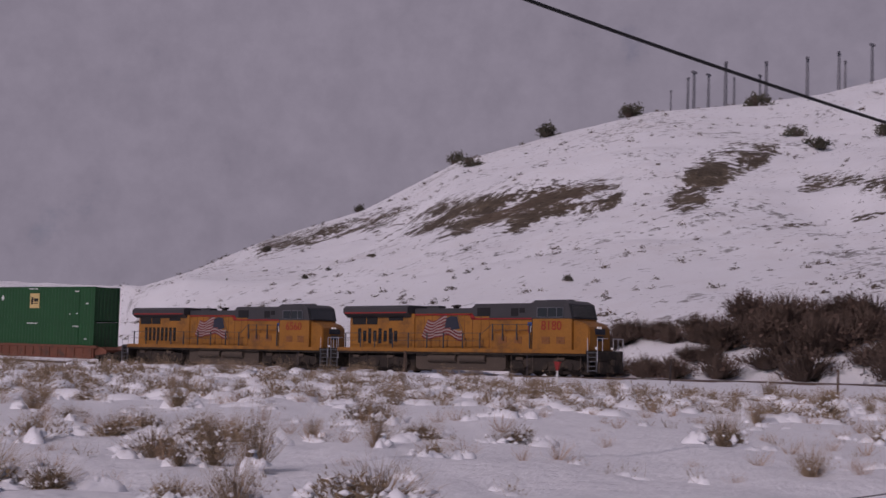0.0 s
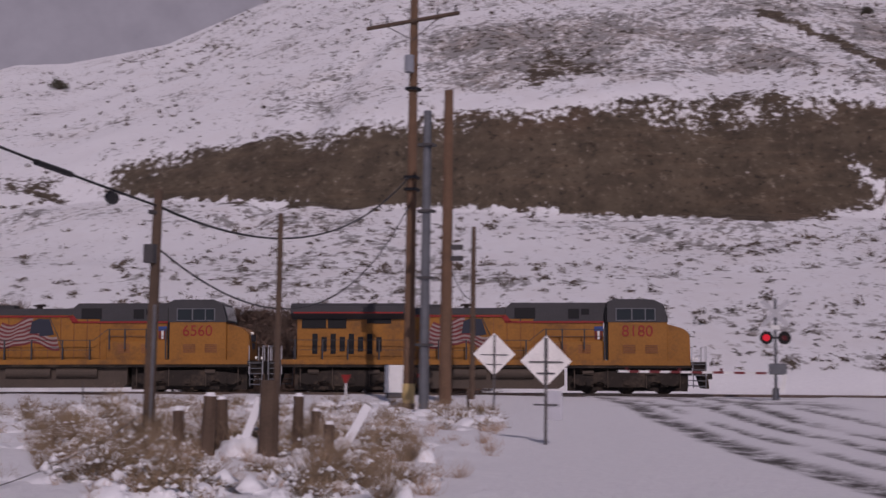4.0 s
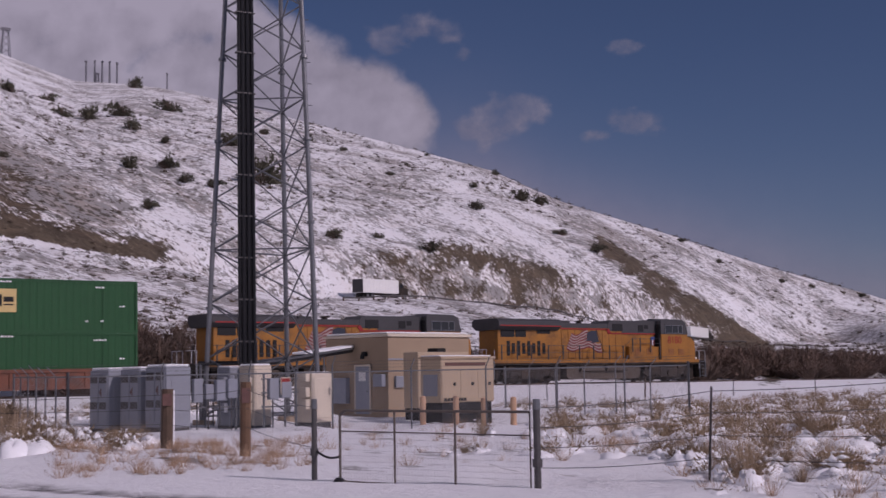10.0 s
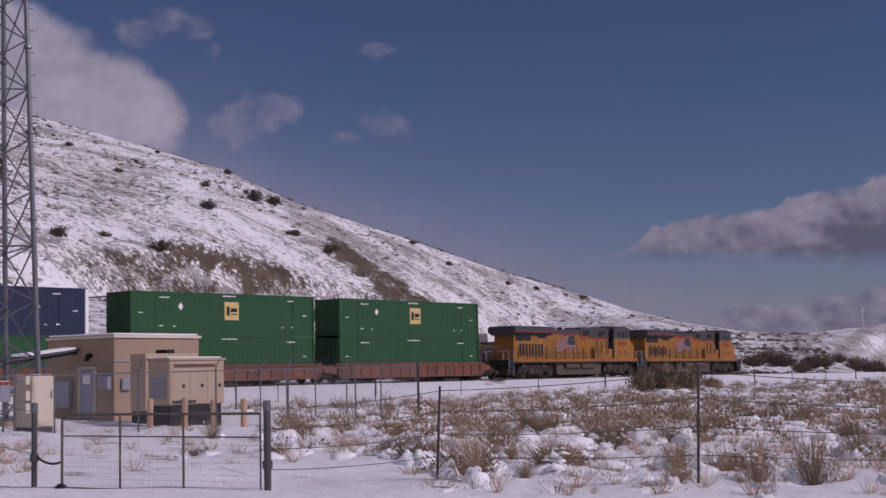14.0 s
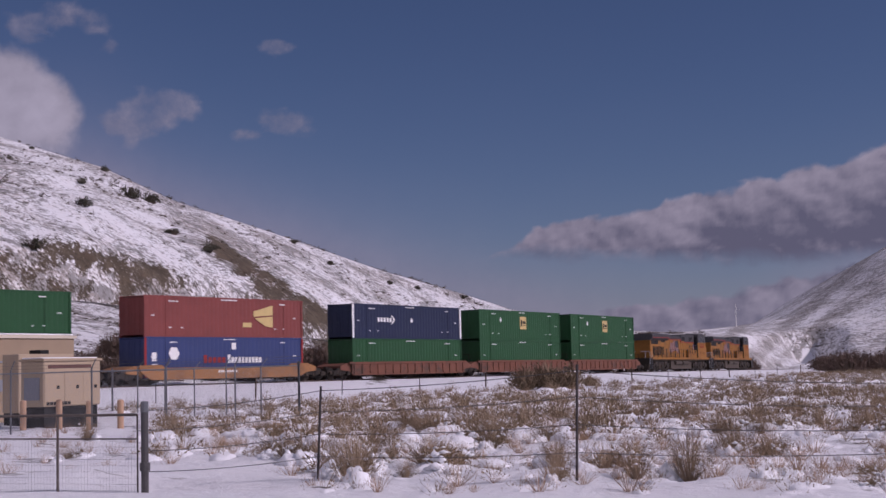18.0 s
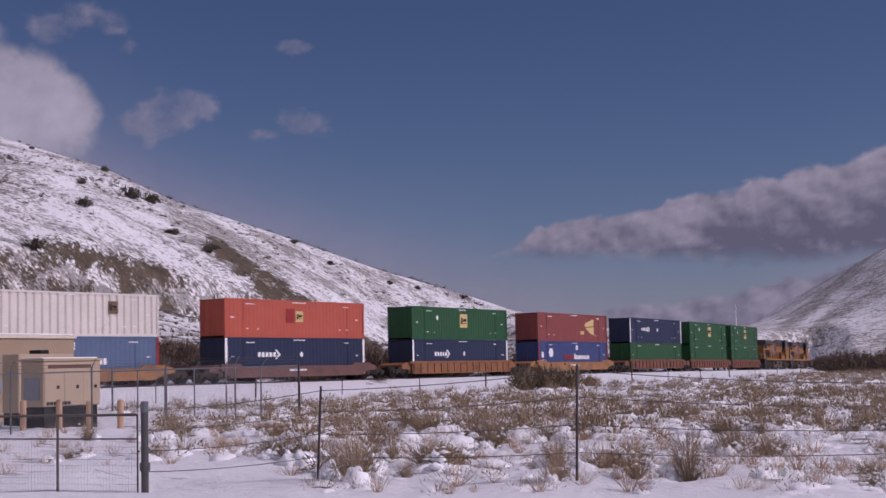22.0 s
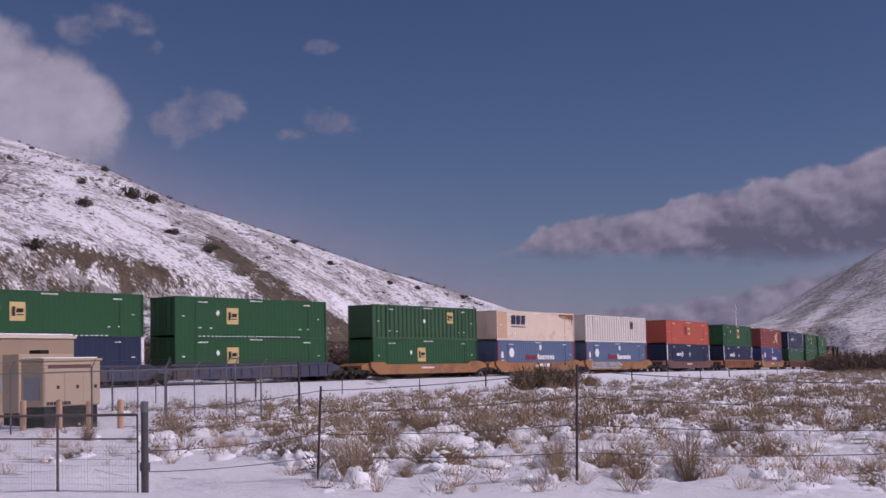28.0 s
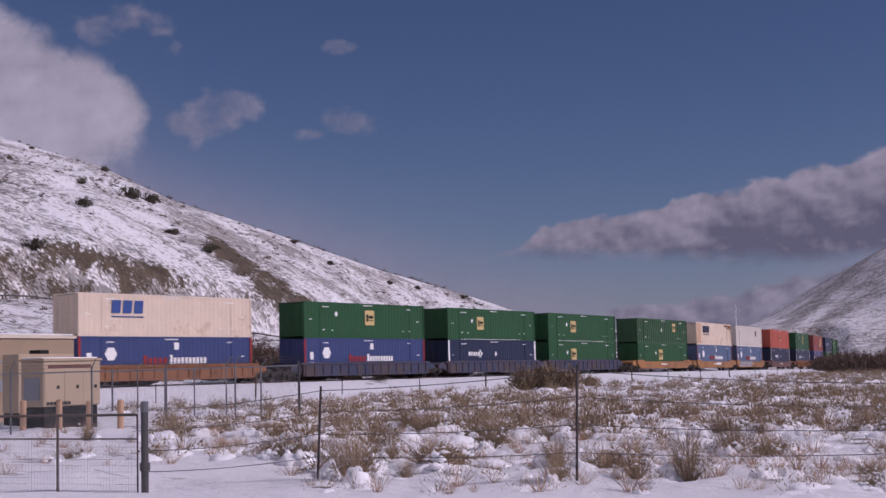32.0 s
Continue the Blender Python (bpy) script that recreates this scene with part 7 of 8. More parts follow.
def sage_mesh(seed, r, tall, twigs, lv, snow, leaf=0.024):
    rng = np.random.default_rng(seed)
    ps = [blades(rng, int(twigs * 1.5), r * 1.1, tall * 1.2, 0.0042 * (r / 0.6))]
    for k in range(6):
        a, q = rng.uniform(0, 6.28), r * rng.uniform(0.15, 0.8)
        off = [math.cos(a) * q, math.sin(a) * q, tall * rng.uniform(-0.05, 0.3)]
        rr, tt = r * rng.uniform(0.3, 0.6), tall * rng.uniform(0.35, 0.65)
        for v, f, m in (leaves(rng, int(lv * 0.3), rr, tt, leaf * (r / 0.6), 1, 0.4), clots(rng, 1 + snow // 2, rr * 0.95, tt * 0.95, 0.04 * r / 0.6)):
            v = v + off
            v[:, 2] = np.maximum(v[:, 2], 0.0)
            ps.append((v, f, m))
    for k in range(snow):
        a, q = rng.uniform(0, 6.28), rng.uniform(0.0, 1.0)
        ps.append(dome(rng, np.cos(a) * r * (0.4 + q * 0.8), np.sin(a) * r * (0.4 + q * 0.8), -0.05, r * rng.uniform(0.25, 0.6), tall * rng.uniform(0.15, 0.45), 2, 12, 4))
        v, f, m = clots(rng, 3, r * 0.5, tall * 0.4, 0.09 * r / 0.6, 2, 0.0)
        ps.append((v + [np.cos(a) * r * 0.7, np.sin(a) * r * 0.7, 0], f, m))
    return plant_mesh("sagebrush", ps, ["twig", "sage", "snow_cap"])


def scatter(rng, n, az0, az1, d0, d1, ok=None):
    """Bearings and distances, even over the plan."""
    out = []
    while len(out) < n:
        az, d = rng.uniform(az0, az1), math.sqrt(rng.uniform(d0 * d0, d1 * d1))
        if ok is None or ok(az, d):
            out.append((az, d))
    return out


def clear(az, d):
    """Free of road, railway bed, compound and gate."""
    x, y = d * math.sin(radians(az)), d * math.cos(radians(az))
    if d > 12 and abs(float(road_offset(x, y))) < 8.6:
        return False
    if d > float(track_range(az)) * (0.64 if az > 46 else 0.74 if az > 20 or az < -36 else 0.86):
        return False
    if 8.5 < x < 34 and 40 < y < 60:
        return False
    if 22.5 < az < 34 and d < 26:
        return False
    if 24 < az < 38.5 and d < 38 and fbm(np.array([x / 6]), np.array([y / 6]), 5)[0] < 0.66:
        return False
    return True


def build_sage():
    rng = np.random.default_rng(4)
    kinds = [sage_mesh(11, 0.62, 0.62, 120, 420, 4), sage_mesh(12, 0.5, 0.75, 150, 300, 2), sage_mesh(13, 0.75, 0.55, 110, 520, 6), sage_mesh(14, 0.55, 0.5, 90, 380, 5),
             sage_mesh(15, 0.45, 0.8, 170, 120, 1), sage_mesh(16, 0.8, 0.7, 160, 620, 7)]
    words = ["grey-green sagebrush clump with snow caught in its branches", "upright dry sagebrush with bare twigs", "broad low sagebrush under patches of snow",
             "small sagebrush half buried in snow", "spindly leafless dry bush standing in snow", "large sagebrush flecked with fresh snow"]
    spots = (scatter(rng, 62, -80, -33, 17, 58, clear) + scatter(rng, 72, -39, -23.5, 18, 32, clear) + scatter(rng, 66, 33, 65, 15.5, 42, clear)
             + scatter(rng, 68, 0, 16, 36, 62, clear) + scatter(rng, 20, -80, -60, 14, 26, clear) + scatter(rng, 10, 28, 45, 18, 40, clear))
    for az, d in spots:
        k = int(rng.integers(0, 6))
        p = spot(az, d)
        ob = new("sagebrush", kinds[k])
        sc = float(rng.uniform(0.55, 1.25)) * (1.15 if -36 < az < -20 else 1.45 if 0 < az < 16 else 1.0)
        ob.matrix_world = Matrix.Translation(p - Vector((0, 0, 0.03))) @ pose(0, 0, 0, 0, 0, float(rng.uniform(0, 360))) @ Matrix.Diagonal((sc, sc, sc * float(rng.uniform(0.8, 1.2)), 1))
        tagged(ob, words[k], "bush", "sagebrush in the field")
    return kinds


def field_stuff(name, label, category, spots, seed, make, mats, sink=0.03):
    """Many small plants or mounds joined into one."""
    rng = np.random.default_rng(seed)
    temps = [merge(make(rng)) for _ in range(7)]
    az = np.array([q[0] for q in spots])
    d = np.array([q[1] for q in spots])
    z = land(az, d)[0]
    V, F, MI, n = [], [], [], 0
    for k in range(len(spots)):
        v, f, m = temps[int(rng.integers(0, 7))]
        a, s = rng.uniform(0, 6.28), rng.uniform(0.55, 1.3)
        if len(spots[k]) > 2:
            s = spots[k][2]
        c, sn = math.cos(a), math.sin(a)
        w = np.stack([(v[:, 0] * c - v[:, 1] * sn) * s, (v[:, 0] * sn + v[:, 1] * c) * s, v[:, 2] * s * rng.uniform(0.8, 1.2)], -1)
        w = w + [d[k] * math.sin(radians(az[k])), d[k] * math.cos(radians(az[k])), z[k] - sink]
        V.append(w)
        F += [[i + n for i in q] for q in f]
        MI += m
        n += len(v)
    me = bpy.data.meshes.new(name)
    me.from_pydata(np.concatenate(V).tolist(), [], F)
    for q in mats:
        me.materials.append(M[q])
    me.polygons.foreach_set("material_index", np.array(MI, dtype=np.int32))
    me.polygons.foreach_set("use_smooth", np.array([mats[q] == "snow_cap" for q in MI], dtype=bool))
    me.update()
    return tagged(new(name, me), label, category, kind="stuff")


def build_field():
    rng = np.random.default_rng(21)
    far = (scatter(rng, 520, -80, -20, 36, 85, clear) + scatter(rng, 1000, 33, 66, 34, 190, clear) + scatter(rng, 480, 33, 66, 30, 66, clear) + scatter(rng, 120, 0, 33, 50, 72, clear))
    field_stuff("far_sagebrush", "grey-green sagebrush scattered over the snowy field", "bushes", far, 31,
                lambda r: [blades(r, 26, 0.6, 0.72, 0.008), leaves(r, 100, 0.62, 0.55, 0.045, 1, 0.35), dome(r, 0.4, 0.1, -0.05, 0.5, 0.24, 2, 8, 3), dome(r, -0.4, -0.3, -0.05, 0.4, 0.2, 2, 8, 3)], ["twig", "sage", "snow_cap"])
    tufts = (scatter(rng, 420, 33, 65, 15, 44, clear) + scatter(rng, 420, 33, 65, 40, 90, clear) + scatter(rng, 120, -80, -25, 16, 40, clear) + scatter(rng, 110, -38, -22, 18, 32, clear) + scatter(rng, 190, 13, 23.5, 26, 38) + scatter(rng, 70, 2, 14, 36, 56, clear) + scatter(rng, 50, -27, -18, 22, 42, clear)
             + scatter(rng, 60, 24, 40, 26, 46))
    field_stuff("dry_grass", "straw-coloured dry grass tufts poking through the snow", "grass", tufts, 32,
                lambda r: [blades(r, 44, 0.36, 0.40, 0.0036, 1.0, 0.6)], ["straw"])
    mounds = scatter(rng, 700, 33, 65, 14, 60, clear) + scatter(rng, 300, -80, -23, 14, 60, clear)
    field_stuff("snow_hummocks", "lumpy snow hummocks over buried brush", "snow", mounds, 33,
                lambda r: [dome(r, 0, 0, -0.05, r.uniform(0.2, 0.5), r.uniform(0.07, 0.18), 0, 12, 4), dome(r, r.uniform(-0.4, 0.4), r.uniform(-0.4, 0.4), -0.06, r.uniform(0.15, 0.35), r.uniform(0.06, 0.14), 0, 10, 3), leaves(r, 24, 0.34, 0.24, 0.022, 1, 0.5), blades(r, 14, 0.4, 0.38, 0.004, 1.0, 0.6, 1)], ["snow_cap", "sage"])
    # low brush on the hill
    hill = []
    while len(hill) < 30000:
        az = rng.uniform(-74, 56)
        dt = float(track_range(az)) + 12
        d = dt + (430 + (110 if az > 18 else 0) - dt) * rng.uniform(0, 1) ** 1.6
        hill.append((az, d))
    A, D = np.array([q[0] for q in hill]), np.array([q[1] for q in hill])
    z, bare, scrub, _ = land(A, D)
    n1 = fbm(D * np.sin(np.radians(A)) / 18, D * np.cos(np.radians(A)) / 18, 91)
    keep = rng.uniform(0, 1, len(hill)) < np.clip(0.16 + scrub * 1.0, 0, 1) * (0.25 + 1.5 * smooth(n1, 0.35, 0.7)) * (1 - 0.7 * bare) * np.where(A < -36, 0.22, 1.0)
    hill = [(q[0], q[1], rng.uniform(0.35, 1.2) * (1 + 0.6 * max(0.0, q[1] - 200) / 200)) for q, kp in zip(hill, keep) if kp]
    field_stuff("hill_scrub", "dark low scrub dotted over the snowy hillside", "scrub", hill, 34,
                lambda r: [leaves(r, 34, 0.72, 0.6, 0.14, 0, 0.15, 0.9, 1.0)], ["hill_scrub"], 0.1)


def bush_pieces(rng, r, tall, n, size, twigs=60):
    ps = [blades(rng, twigs, r * 0.9, tall * 0.95, 0.035 * r / 1.5)]
    for k in range(9):
        a, q = rng.uniform(0, 6.28), rng.uniform(0.1, 0.75)
        v, f, m = leaves(rng, n // 9, r * rng.uniform(0.3, 0.55), tall * rng.uniform(0.35, 0.6), size, 1, 0.35, 0.8, 1.5)
        v = v + [math.cos(a) * r * q, math.sin(a) * r * q, tall * rng.uniform(0.0, 0.45)]
        ps.append((v, f, m))
    return ps


def bush_mesh(seed, r, tall, n, size, mats, twigs=60):
    return plant_mesh("bush", bush_pieces(np.random.default_rng(seed), r, tall, n, size, twigs), mats)


HILL_BUSHES = [(-59.42, 280, 4.2), (-60.17, 301, 3.76), (-56.29, 311.5, 5.71), (-47.5, 343, 6.29), (-45.96, 259, 3.89), (-52.81, 322, 5.1), (-63.51, 187, 1.09), (-65.39, 184, 0.92), (-66.32, 179.5, 1.05), (-64.18, 310, 2.58), (-67.97, 263.5, 1.98), (-55.25, 127, 0.95), (-45.06, 241, 4.02), (-38.26, 334, 4.18)]
HILL_BUSHES += [(-42.47, 247, 3.71), (4.43, 242.5, 3.84), (8.27, 265, 3.76), (3.17, 343, 4.57), (6.66, 271, 3.16), (5.21, 220, 2.38), (-4.58, 227.5, 1.9), (8.7, 236.5, 3.94), (10.76, 259, 2.37), (15.43, 410, 7.52), (14.13, 388, 5.82), (12.52, 414, 4.14), (13.11, 386, 4.82), (15.86, 376, 4.39)]
HILL_BUSHES += [(15.78, 276, 3.68), (17.29, 292, 4.63), (17.4, 458, 7.64), (15.98, 584, 6.82), (9.59, 379, 4.74), (11.04, 400, 5), (17.25, 358, 3.29), (16.51, 242, 3.22), (3.44, 395.5, 4.29), (19.96, 378, 5.67), (21.12, 310, 9.05), (21.33, 432, 3.6), (18.06, 282, 3.53), (19.2, 282, 3.53)]
HILL_BUSHES += [(23.18, 456, 3.8), (24.63, 436, 2.91), (26.66, 400, 3.34), (30.27, 350, 4.08), (32.25, 414, 5.18), (33.07, 426, 4.62), (30.2, 404, 3.37), (31.14, 470, 2.74), (33.97, 372, 3.72), (35.35, 360, 4.2), (28.28, 276, 3.46), (27.39, 434, 1.81), (28.24, 486, 2.02), (24.22, 266, 3.33)]
HILL_BUSHES += [(26.14, 276, 2.08), (42.91, 486, 2.84), (44.1, 500, 2.5), (46, 524, 2.62), (40.42, 466, 2.72), (38.9, 474, 2.76)]


def build_bushes():
    rng = np.random.default_rng(6)
    dark = [bush_mesh(41 + k, 1.0, 0.95, 520, 0.085, ["bare_twig", "juniper"]) for k in range(4)]
    for az, d, w in HILL_BUSHES:
        ob = new("juniper_bush", dark[int(rng.integers(0, 4))])
        s = w * 0.74
        ob.matrix_world = Matrix.Translation(spot(az, d) - Vector((0, 0, 0.15 * s))) @ pose(0, 0, 0, 0, 0, float(rng.uniform(0, 360))) @ Matrix.Diagonal((s, s, s * float(rng.uniform(1.0, 1.35)), 1))
        tagged(ob, "dark green juniper bush on the snowy hillside", "bush", "juniper bushes on the hill")
    brown = [bush_mesh(51 + k, 1.0, 1.0, 300, 0.045, ["bare_twig", "thicket"], 280) for k in range(4)]
    big = bush_mesh(61, 1.0, 0.8, 900, 0.045, ["twig", "sage"], 220)
    for az, d, w, tall in ((48.6, 91.0, 2.0, 2.5), (49.4, 92.0, 2.2, 2.8), (50.2, 93.0, 1.8, 2.2), (51.2, 95.0, 1.1, 1.3), (9.6, 60.0, 1.5, 1.9), (11.0, 59.0, 1.4, 1.7)):
        ob = new("rabbitbrush", big)
        ob.matrix_world = Matrix.Translation(spot(az, d)) @ pose(0, 0, 0, 0, 0, az * 40) @ Matrix.Diagonal((w, w, tall, 1))
        tagged(ob, "large dry olive-brown bush near the railway", "bush", "large bushes near the railway")
    # leafless thickets at the foot of the hill
    rows = [(az, float(track_range(az)) + off, s) for az0, az1, n, s0, s1, o0, o1 in ((-49.0, -39.5, 40, 1.9, 3.2, 7, 22), (-54, -49, 24, 1.3, 2.2, 7, 18), (-33.5, -21.5, 84, 1.7, 3.2, 7, 18),
                                                                                      (7.0, 18.5, 62, 1.9, 3.3, 7, 30), (18.5, 27, 16, 0.9, 1.7, 8, 20), (27, 32, 16, 1.6, 2.6, 8, 30))
            for az, off, s in zip(np.linspace(az0, az1, n) + rng.uniform(-0.4, 0.4, n), rng.uniform(o0, o1, n), rng.uniform(s0, s1, n))]
    band = [(az, float(track_range(az)) + rng.uniform(9, 42), rng.uniform(2.0, 3.3)) for az in rng.uniform(31.5, 46, 150)]
    band += [(az, float(track_range(az)) + rng.uniform(10, 50), rng.uniform(1.8, 3.0)) for az in rng.uniform(45, 58, 44)]
    band += [(az, rng.uniform(180, 240), rng.uniform(2.4, 3.8)) for az in rng.uniform(60.1, 66, 30)]
    field_stuff("far_thicket", "dense reddish-brown leafless thicket at the foot of the hill", "thicket", band, 55,
                lambda r: bush_pieces(r, 1.0, 1.0, 300, 0.05, 220), ["bare_twig", "thicket"], 0.1)
    for az, d, s in rows:
        ob = new("leafless_bush", brown[int(rng.integers(0, 4))])
        s = float(s)
        ob.matrix_world = Matrix.Translation(spot(float(az), float(d)) - Vector((0, 0, 0.1))) @ pose(0, 0, 0, 0, 0, float(rng.uniform(0, 360))) @ Matrix.Diagonal((s, s, s * float(rng.uniform(0.8, 1.15)), 1))
        tagged(ob, "leafless reddish-brown bush at the foot of the hill", "bush", "leafless bushes along the railway")


# ---------------------------------------------------------------- far structures
def build_far():
    rnd = random.Random(2)
    tmpl = thing("wind_turbine", "small grey wind turbine on a tubular tower on the ridge", "wind turbine", group="wind turbines on the ridge")
    bm = bmesh.new()
    rod(bm, (0, 0, -3), (0, 0, 23.0), 0.95, 0.62, 10)
    part("tower", bm, "turbine", tmpl)
    bm = bmesh.new()
    box(bm, -2.2, 2.0, -0.7, 0.7, 22.8, 24.2, 0.2)
    part("nacelle", bm, "turbine", tmpl)
    bm = bmesh.new()
    rod(bm, (-2.3, 0, 23.5), (-2.9, 0, 23.5), 0.6, 0.3, 8)
    part("hub", bm, "turbine", tmpl)
    first = True
    rows = [(-51.0, 0.62), (-50.3, 0.9), (-50.05, 1.05), (-49.45, 0.95), (-48.75, 1.2), (-48.4, 0.8), (-47.1, 1.1), (-47.35, 0.8), (-45.45, 1.08), (-44.2, 1.05), (-43.95, 0.8), (-42.9, 1.05), (-42.0, 1.1),
            (14.0, 0.6), (14.35, 0.62), (14.65, 0.62), (14.95, 0.62), (15.25, 0.6), (17.3, 0.5), (4.8, 0.6), (7.6, 0.5), (9.3, 0.45), (9.9, 0.45)]
    for az, k in rows:
        az -= 0.12 if az < 0 else 0
        d = 850 if az < 0 else 780
        m = Matrix.Translation(spot(az, d)) @ pose(0, 0, 0, 0, 0, rnd.uniform(60, 100) - az) @ Matrix.Diagonal((k * 1.2, k * 1.2, k * 1.05, 1))
        if first:
            tmpl.matrix_world = m
            first = False
        else:
            t = copy_thing(tmpl, Matrix())
            t.matrix_world = m
    for az, k in ((5.9, 0.95), (10.8, 1.1), (14.45, 0.5)):
        th = thing("transmission_tower", "grey lattice steel tower on the far ridge", "tower", Matrix.Translation(spot(az, 780)), "lattice towers on the ridge")
        for sx in (-1, 1):
            for sy in (-1, 1):
                bm = bmesh.new()
                rod(bm, (sx * 2.6 * k, sy * 2.6 * k, -3), (sx * 1.2 * k, sy * 1.2 * k, 17 * k), 0.3, 0.22, 6)
                part("leg", bm, "turbine", th)
        for q in range(5):
            z0, z1 = q * 3.4 * k, (q + 1) * 3.4 * k
            w0, w1 = (2.6 - 1.4 * q / 5) * k, (2.6 - 1.4 * (q + 1) / 5) * k
            bm = bmesh.new()
            for s_ in (-1, 1):
                rod(bm, (-w0 * s_, -w0, z0), (w1 * s_, -w1, z1), 0.14, seg=5)
                rod(bm, (-w0, -w0 * s_, z0), (-w1, w1 * s_, z1), 0.14, seg=5)
            part("bracing", bm, "turbine", th)
        bm = bmesh.new()
        box(bm, -2.4 * k, 2.4 * k, -0.5, 0.5, 16 * k, 17.6 * k)
        part("head_frame", bm, "turbine", th)
    th = thing("tall_turbine", "white three-bladed wind turbine far down the valley", "wind turbine", Matrix.Translation(spot(57.3, 1150)))
    bm = bmesh.new()
    rod(bm, (0, 0, -8), (0, 0, 15), 0.5, 0.3, 10)
    part("tower", bm, "white", th)
    for k in range(3):
        a = radians(90 + 120 * k + 20)
        bm = bmesh.new()
        rod(bm, (0, -0.6, 15), (5 * math.cos(a), -0.6, 15 + 5 * math.sin(a)), 0.3, 0.08, 6)
        part("blade", bm, "white", th)


# ---------------------------------------------------------------- the hillside highway
HWY = Vector((math.sin(radians(ROAD_TURN)), math.cos(radians(ROAD_TURN)), 0))
HWY_AT = Vector((245 * math.sin(radians(26)), 245 * math.cos(radians(26)), 0))


def on_highway(u, off=0.0):
    """A place on the highway u metres past the bearing of 26 degrees, off metres towards the hill."""
    p = HWY_AT + HWY * u + Vector((-HWY.y, HWY.x, 0)) * off
    p.z = height(p.x, p.y) - 9.0 * (1 - float(smooth(math.degrees(math.atan2(p.x, p.y)), 17.5, 21.0))) - 9.0 * float(smooth(math.degrees(math.atan2(p.x, p.y)), 42.5, 44.5))     # sunk out of sight below the land at each end
    return p


def lorry(rear, words):
    """A white box lorry; local x ahead, origin on the road under its middle."""
    th = thing("lorry", words, "lorry", group="lorries on the highway")
    bm = bmesh.new()
    box(bm, -5.9, 4.1, -1.28, 1.28, 1.05, 3.5, 0.04)
    cargo = part("cargo_box", bm, "white", th)
    bm = bmesh.new()
    box(bm, -5.95, -5.9, -1.2, 1.2, 1.1, 3.45)
    part("rear_door", bm, rear, cargo)
    for x in range(12):
        for sy in (-1, 1):
            bm = bmesh.new()
            box(bm, -5.5 + x * 0.82, -5.44 + x * 0.82, sy * 1.29 - 0.012, sy * 1.29 + 0.012, 1.15, 3.4)
            part("side_post", bm, "white", cargo)
    bm = bmesh.new()
    box(bm, -5.7, 6.4, -0.5, 0.5, 0.75, 1.12)
    part("chassis", bm, "black", th)
    bm = bmesh.new()
    prism(bm, [(4.4, 0.7), (4.4, 3.0), (5.3, 3.0), (5.9, 2.2), (7.0, 1.95), (7.05, 0.6)], -1.15, 1.15)
    bmesh.ops.bevel(bm, geom=list(bm.edges), offset=0.06, segments=1, affect="EDGES")
    cab_ = part("cab", bm, "black", th, "dark cab")
    for sy in (-1, 1):
        bm = bmesh.new()
        box(bm, 4.65, 5.35, sy * 1.16 - 0.012, sy * 1.16 + 0.012, 2.15, 2.8)
        part("side_window", bm, "glass", cab_)
    for x in (-4.6, -3.4, 2.6, 5.9):
        for sy in (-1, 1):
            bm = bmesh.new()
            rod(bm, (x, sy * 0.85, 0.5), (x, sy * 1.2, 0.5), 0.5, seg=16)
            wh = part("wheel", bm, "cable", th)
            bm = bmesh.new()
            rod(bm, (x, sy * 1.19, 0.5), (x, sy * 1.215, 0.5), 0.26, seg=12)
            part("rim", bm, "galv", wh)
    return th


def build_guard_rail():
    th = thing("guard_rail", "long dark steel guard rail along the edge of the hillside highway", "guard rail")
    pts = [on_highway(u, -4.6) for u in np.arange(-14.0, 150.0, 4.0)]
    bm = bmesh.new()
    tube(bm, [p + Vector((0, 0, 0.62)) for p in pts], 0.16, 6)
    part("beam", bm, "galv_dull", th)
    for p in pts:
        bm = bmesh.new()
        box(bm, p.x - 0.1, p.x + 0.1, p.y - 0.1, p.y + 0.1, p.z - 0.5, p.z + 0.72)
        part("post", bm, "wood", th)


# the first lorry's rear door is coloured dark for its shaded end
LORRY = lorry("grey", "white box lorry with a rear door darkened for shade on the highway")
LORRY_AHEAD = lorry("white", "white box lorry with a white rear door on the highway")
build_guard_rail()


